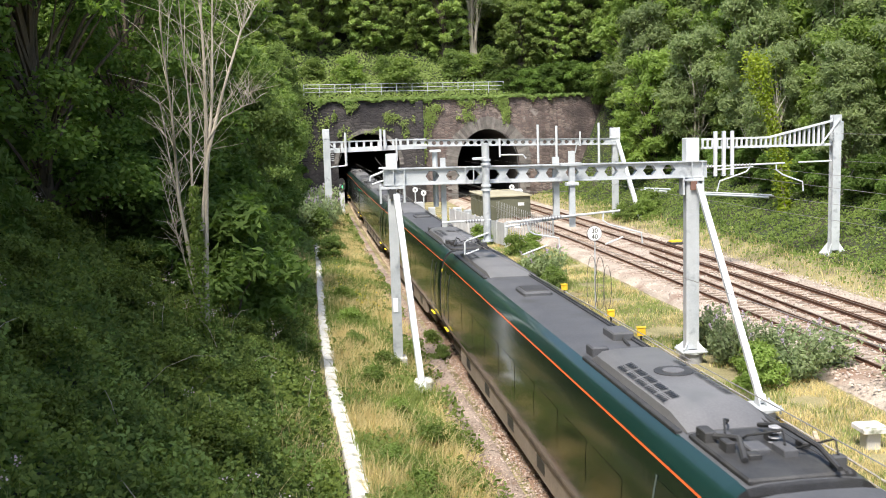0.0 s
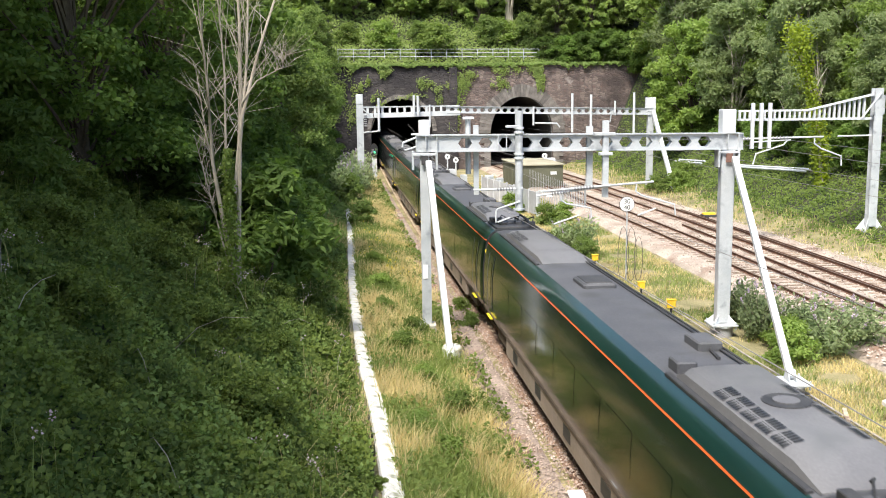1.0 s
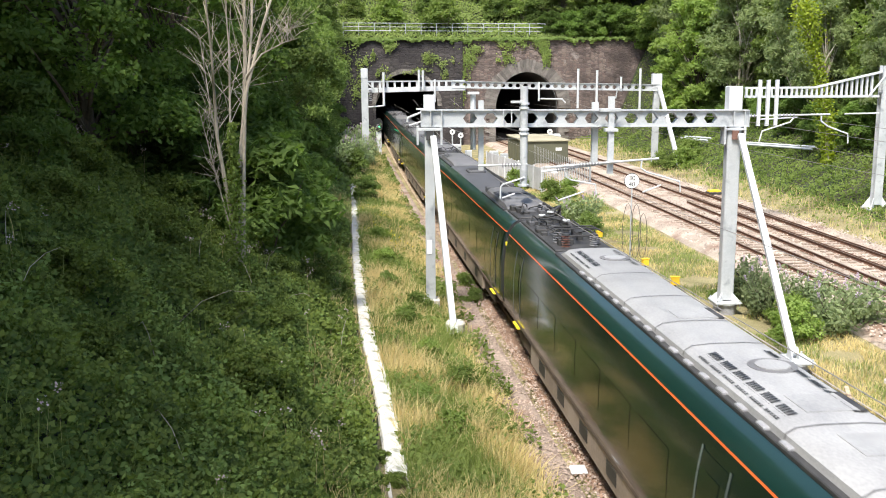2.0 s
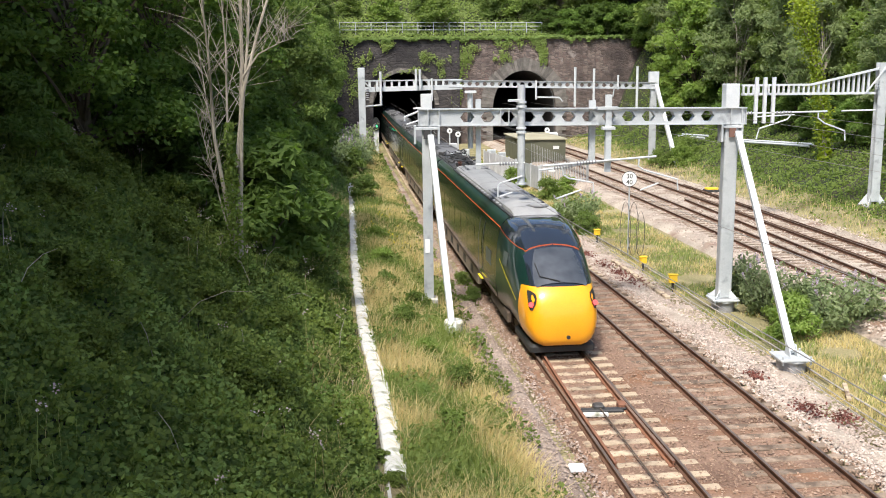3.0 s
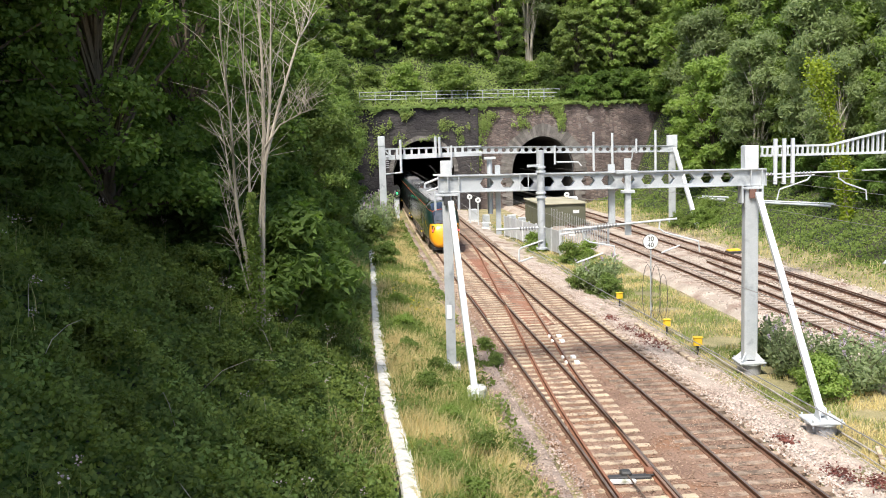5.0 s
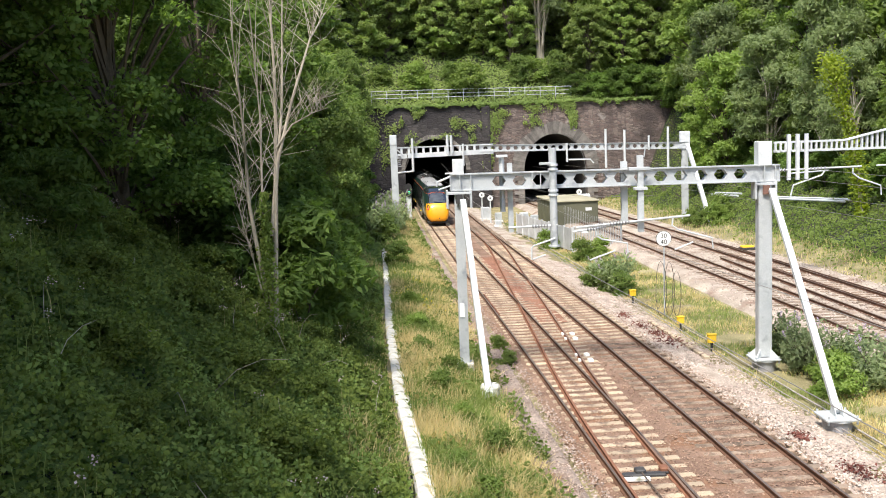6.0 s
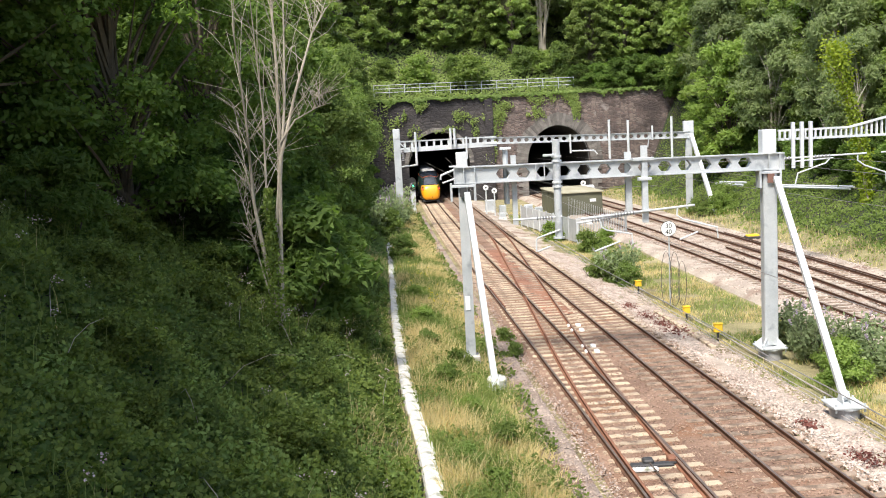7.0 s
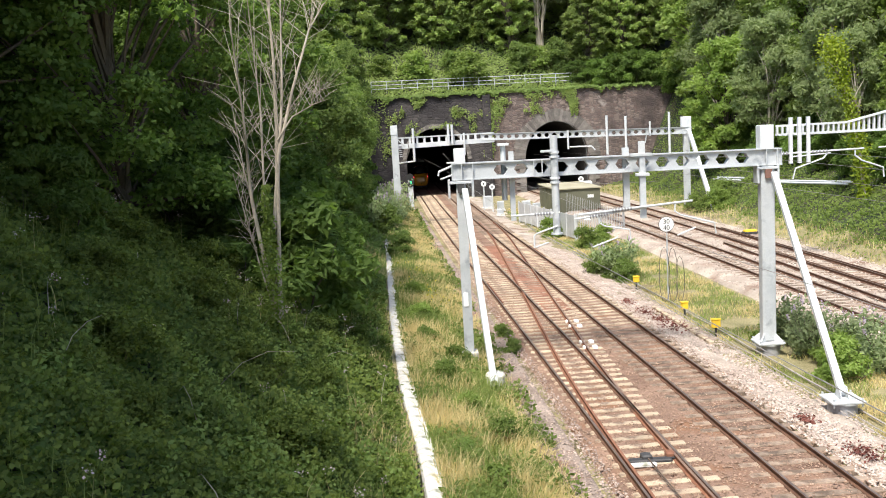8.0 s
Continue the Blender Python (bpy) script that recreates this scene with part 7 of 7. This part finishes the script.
    p = np.stack([x, WALL_Y - 0.15 + rng.normal(size=k) * 0.1, 12.62 - drop * rng.random(k)], 1)
    tagged(new("parapet_weeds", quads("parapet_weeds", p, rng.normal(size=p.shape) * 0.5 + np.array([0, -1, 0.5]), rng.uniform(0.14, 0.3, k), LEAF_MID, 1.8, rng)), "green weeds hanging over the wall top", "weeds", kind="stuff")


low_plants()

# ---------------------------------------------------------------- small lineside things


def cable_trough():
    t = thing("cable_trough", "row of white weathered concrete cable trough lids in the grass", "cable trough", kind="structure")
    lid = Build().box(-0.21, 0.21, -0.472, 0.472, -0.06, 0.0, 0.015).mesh("lid", CONC)
    wall_me = Build().box(-0.24, -0.17, -0.48, 0.48, -0.36, -0.062).box(0.17, 0.24, -0.48, 0.48, -0.36, -0.062).mesh("trough_wall", CONC_D)
    y = 17.0
    rnd = random.Random(4)
    while y < 72:
        x, a = trough_x(y), slope(trough_x, y)
        skip = y < 20.5 and rnd.random() < 0.45
        m = pose(x, y, 0.36 + rnd.uniform(-0.006, 0.006), rnd.uniform(-0.4, 0.4), rnd.uniform(-1, 1), a + rnd.uniform(-0.7, 0.7))
        if not skip:
            part("lid", lid, CONC, t).matrix_world = m
        part("trough_wall", wall_me, CONC_D, t).matrix_world = pose(x, y, 0.36, 0, 0, a)
        y += 0.95


cable_trough()


def cable_run():
    for k, (off, z) in enumerate(((7.3, -0.29), (7.52, -0.30), (8.0, -0.36))):
        pts = [(rail_a(y) + off + 0.05 * noise.noise((y * 0.3, k, 1)), float(y), z + 0.04 * noise.noise((y * 0.5, k, 5))) for y in np.arange(5, 84, 1.5)]
        solid("lineside_cable", Build().tube(pts, 0.016 if k < 2 else 0.03, 6), CABLE_G, "grey cable laid along the ballast edge", "cable", "lineside cables", smooth=True)
    t = thing("concrete_duct", "old flat concrete duct covers beside the second track", "cable trough", kind="structure")
    y = 36.2
    while y < 43.5:
        x = rail_a(y) + 6.85
        part("lid", Build().box(-0.1, 0.1, -0.45, 0.45, -0.36, -0.26, 0.015), SLEEPER, t).matrix_world = pose(x, y, 0.0, 0, 0, slope(rail_a, y) + random.uniform(-2, 2))
        y += 0.95
    for x, y, a in ((rail_a(24.6) + 8.0, 24.6, 70), (rail_a(45) + 6.1, 45, 20)):
        solid("plank", Build().box(-0.7, 0.7, -0.06, 0.06, -0.36, -0.30, 0.01), SLEEPER, "short pale timber offcut lying on the ballast", "timber", "timber offcuts", m=pose(x, y, 0, 0, 0, a))


cable_run()


def yellow_box(x, y, s, a):
    z = height(x, y)
    t = thing("signal_box_unit", "small yellow lineside equipment box on a short post", "equipment box", pose(x, y, z, 0, 0, a), "yellow lineside boxes")
    part("post", Build().tube([(0, 0, -0.2), (0, 0, 0.45)], 0.05, 8), ROOF_DARK, t)
    part("box", Build().box(-0.15 * s, 0.15 * s, -0.1, 0.1, 0.42, 0.42 + 0.28 * s, 0.03), BOX_Y, t, "yellow painted box")
    part("lid", Build().box(-0.17 * s, 0.17 * s, -0.12, 0.12, 0.42 + 0.28 * s, 0.45 + 0.28 * s, 0.01), BOX_Y, t)


yellow_box(10.55, 41.4, 1.0, 10)
yellow_box(10.75, 37.3, 1.15, -8)
yellow_box(10.0, 49.0, 1.0, 20)


def speed_sign():
    x, y = 10.75, 45.2
    z = height(x, y)
    t = thing("speed_sign", "round white speed sign with black numbers on a post", "sign")
    part("post", Build().tube([(x, y, z - 0.2), (x, y, 3.63)], 0.035, 8), GALV, t)
    d = part("disc", Build().tube([(x - 0.02, y - 0.07, 3.30), (x - 0.02, y - 0.045, 3.30)], 0.35, 28), SIGN_W, t, "white round sign face")
    part("rim", Build().tube([(x - 0.02, y - 0.045, 3.30), (x - 0.02, y - 0.03, 3.30)], 0.375, 28), SIGN_K, t)
    for txt, dz in (("30", 0.035), ("40", -0.26)):
        cu = bpy.data.curves.new("digits", "FONT")
        cu.body = txt
        cu.size = 0.32
        cu.align_x = "CENTER"
        cu.extrude = 0.004
        tmp = bpy.data.objects.new("digits", cu)
        scene.collection.objects.link(tmp)
        me = bpy.data.meshes.new_from_object(tmp.evaluated_get(bpy.context.evaluated_depsgraph_get()))
        bpy.data.objects.remove(tmp)
        me.materials.clear()
        me.materials.append(SIGN_K)
        o = part("digits", me, SIGN_K, d, "black numbers " + txt)
        o.matrix_world = pose(x - 0.02, y - 0.078, 3.30 + dz, 90, 0, 0)


speed_sign()


def cable_loops():
    for x, h, w in ((10.55, 2.7, 0.32), (10.95, 2.65, 0.3), (11.3, 2.2, 0.26)):
        pts = []
        for k in range(15):
            a = math.pi * 2 * k / 14
            pts.append((x + w * math.sin(a) * (0.6 + 0.4 * math.cos(a * 0.5) ** 2), 45.0 + 0.1 * math.sin(a * 2), height(x, 45) + h / 2 * (1 - math.cos(a)) + 0.02))
        solid("cable_loop", Build().tube(pts, 0.014, 6), CABLE, "hanging loop of black cable by the sign", "cable", "cable loops", smooth=True)


cable_loops()


def cabin():
    t = thing("equipment_cabin", "olive green steel equipment cabin with a dusty flat roof", "cabin", pose(13.0, 96.0, -0.3, 0, 0, 4))
    part("body", Build().box(-2.15, 2.15, -4.6, 4.6, 0, 2.2, 0.04), SHED, t)
    part("roof", Build().box(-2.3, 2.3, -4.75, 4.75, 2.21, 2.33, 0.04), SHED_ROOF, t, "dusty pale roof")
    part("door", Build().box(-0.6, 0.5, -4.64, -4.605, 0.1, 2.0), SHED, t)
    part("notice", Build().box(0.9, 1.5, -4.64, -4.605, 1.3, 1.6), SIGN_W, t, "white notice")
    for k in range(6):
        part("rib", Build().box(-2.19, -2.155, -4.2 + k * 1.55, -4.1 + k * 1.55, 0.05, 2.15), SHED, t)


cabin()


def fences():
    z = -0.3
    # palisade in front of the cabin
    t = thing("palisade_fence", "galvanised palisade fence round the equipment yard", "fence")
    pale = Build().loft([[(-0.035, y, 0), (0.035, y, 0), (0.035, y, 1.75), (0, y, 1.88), (-0.035, y, 1.75)] for y in (-0.008, 0.008)]).mesh("pale", FENCE)
    A, B = Vector((10.1, 70.5)), Vector((14.4, 74.5))
    n = 28
    for k in range(n + 1):
        p = A.lerp(B, k / n)
        part("pale", pale, FENCE, t).matrix_world = pose(p.x, p.y, z, 0, 0, 43)
    for h in (0.35, 1.45):
        part("fence_rail", Build().bar((A.x, A.y + 0.05, z + h), (B.x, B.y + 0.05, z + h), 0.04, 0.06), FENCE, t)
    for f in (0, 0.5, 1):
        p = A.lerp(B, f)
        part("fence_post", Build().box(p.x - 0.06, p.x + 0.06, p.y + 0.08, p.y + 0.2, z - 0.2, z + 1.85), FENCE, t)
    part("notice", Build().box(10.7, 11.2, 70.85, 70.87, 1.0, 1.3), SIGN_W, t, "white notice plate").rotation_euler = (0, 0, 0)
    # grey boarded run along the track side
    t = thing("boarded_fence", "plain grey boarded fence beside the second track", "fence")
    A, B = Vector((7.1, 86.0)), Vector((9.95, 70.6))
    n = 8
    for k in range(n):
        p, q = A.lerp(B, (k + 0.02) / n), A.lerp(B, (k + 0.98) / n)
        part("panel", Build().bar((p.x, p.y, z + 0.85), (q.x, q.y, z + 0.85), 0.05, 1.7), FENCE, t)
    for k in range(n + 1):
        p = A.lerp(B, k / n)
        part("fence_post", Build().box(p.x - 0.06, p.x + 0.06, p.y - 0.06, p.y + 0.06, z - 0.2, z + 1.8), FENCE, t)
    t = thing("palisade_fence", "galvanised palisade fence beside the far track", "fence")
    for k in range(26):
        p = Vector((14.4, 74.5)).lerp(Vector((15.0, 92)), k / 25)
        part("pale", pale, FENCE, t).matrix_world = pose(min(p.x, rail_c(p.y) - 1.6), p.y, z, 0, 0, 88)


fences()


def cabinets():
    for x, y, w, d, h in ((5.0, 101, 0.9, 0.6, 1.3), (6.2, 98, 0.7, 0.5, 0.9), (5.8, 92.5, 0.6, 0.5, 0.6), (8.3, 92, 0.8, 0.5, 1.3), (9.1, 90, 0.7, 0.5, 1.2)):
        t = thing("location_cabinet", "pale grey lineside equipment cabinet on a concrete base", "cabinet", pose(x, y, -0.3, 0, 0, 5), "lineside cabinets")
        part("base", Build().box(-w / 2 - 0.1, w / 2 + 0.1, -d / 2 - 0.1, d / 2 + 0.1, -0.1, 0.12, 0.02), CONC, t)
        part("case", Build().box(-w / 2, w / 2, -d / 2, d / 2, 0.12, h, 0.03), GALV_PLATE, t)
        part("door", Build().box(-w / 2 + 0.05, w / 2 - 0.05, -d / 2 - 0.02, -d / 2, 0.2, h - 0.1), GALV, t)
    for x, y, h in ((4.55, 98, 2.6), (5.35, 97, 2.3), (14.9, 100, 2.4)):
        t = thing("signal_post", "short white post with small round indicator", "signal", group="small signals")
        part("post", Build().tube([(x, y, -0.4), (x, y, h)], 0.07, 8), GALV_PLATE, t)
        part("head", Build().tube([(x, y - 0.12, h - 0.1), (x, y - 0.02, h - 0.1)], 0.28, 16), SIGN_W, t, "round white indicator")
        part("lens", Build().tube([(x, y - 0.14, h - 0.1), (x, y - 0.12, h - 0.1)], 0.09, 12), SIGN_K, t)
    # white tank lying by the line
    t = thing("white_drum", "white round drum on a stand by the yard", "drum")
    part("drum", Build().tube([(15.4, 104, 1.4), (16.6, 104.4, 1.4)], [0.42, 0.42], 14), GALV_PLATE, t, "", True)
    part("stand", Build().box(15.7, 16.3, 103.9, 104.5, -0.4, 1.1, 0.02), CONC_D, t)


cabinets()


def tunnel_signal():
    x, y = -3.15, 104.0
    t = thing("railway_signal", "white-posted railway signal with a black head showing green", "signal")
    part("post", Build().box(x - 0.28, x + 0.28, y - 0.1, y + 0.1, -0.4, 2.3, 0.03), GALV_PLATE, t)
    part("head", Build().loft([[(x + 0.42 * math.cos(a), yy, 2.95 + 0.75 * math.sin(a)) for a in np.linspace(0, 2 * math.pi, 20, endpoint=False)] for yy in (y - 0.2, y + 0.05)]), BLACK, t, "black oval signal head", True)
    part("lens", Build().tube([(x + 0.05, y - 0.24, 2.75), (x + 0.05, y - 0.2, 2.75)], 0.12, 12), GREEN_LAMP, t, "lit green signal lamp")
    part("bracket", Build().box(x - 0.1, x + 0.1, y - 0.05, y + 0.05, 2.2, 2.5), SIGN_K, t)


tunnel_signal()


def concrete_stand():
    x, y = 13.35, 24.2
    z = height(x, y)
    t = thing("concrete_marker", "pale concrete pedestal with a square slab top", "pedestal")
    part("column", Build().box(x - 0.2, x + 0.2, y - 0.2, y + 0.2, z - 0.1, z + 0.5, 0.02), CONC_D, t)
    part("slab", Build().box(x - 0.37, x + 0.37, y - 0.37, y + 0.37, z + 0.5, z + 0.64, 0.03), CONC, t)


concrete_stand()


def bank_pipes():
    for pts, lab in (([(26.6, 92), (27.4, 86.5)], "short"), ([(28.3, 82), (29.6, 72.5), (30.0, 69.8)], "long")):
        for k in (0, 0.32):
            line = [(x + k, y, height(x + k, y) + (0.5 if lab == "long" else 0.7)) for x, y in pts]
            solid("bank_pipe", Build().tube(line, 0.09, 8), GALV_PLATE, "white pipe laid along the far bank", "pipe", "bank pipes", smooth=True)
    t = thing("yellow_point_machine", "yellow-lidded point motor beside the outer track", "point machine", pose(21.7, 66.5, -0.2, 0, 0, 5))
    part("case", Build().box(-0.5, 0.5, -0.35, 0.35, 0, 0.22, 0.04), ROOF_DARK, t)
    part("lid", Build().box(-0.42, 0.42, -0.28, 0.28, 0.22, 0.34, 0.04), BOX_Y, t)


bank_pipes()


def motions():
    times = [k * 0.25 for k in range(33)]
    walk(CAB, [(t, on_track(nose_at(t) + 13.0)) for t in times])
    for k, c in enumerate(COACHES):
        walk(c, [(t, on_track(nose_at(t) + 13.0 + PITCH * (k + 1))) for t in times])


motions()
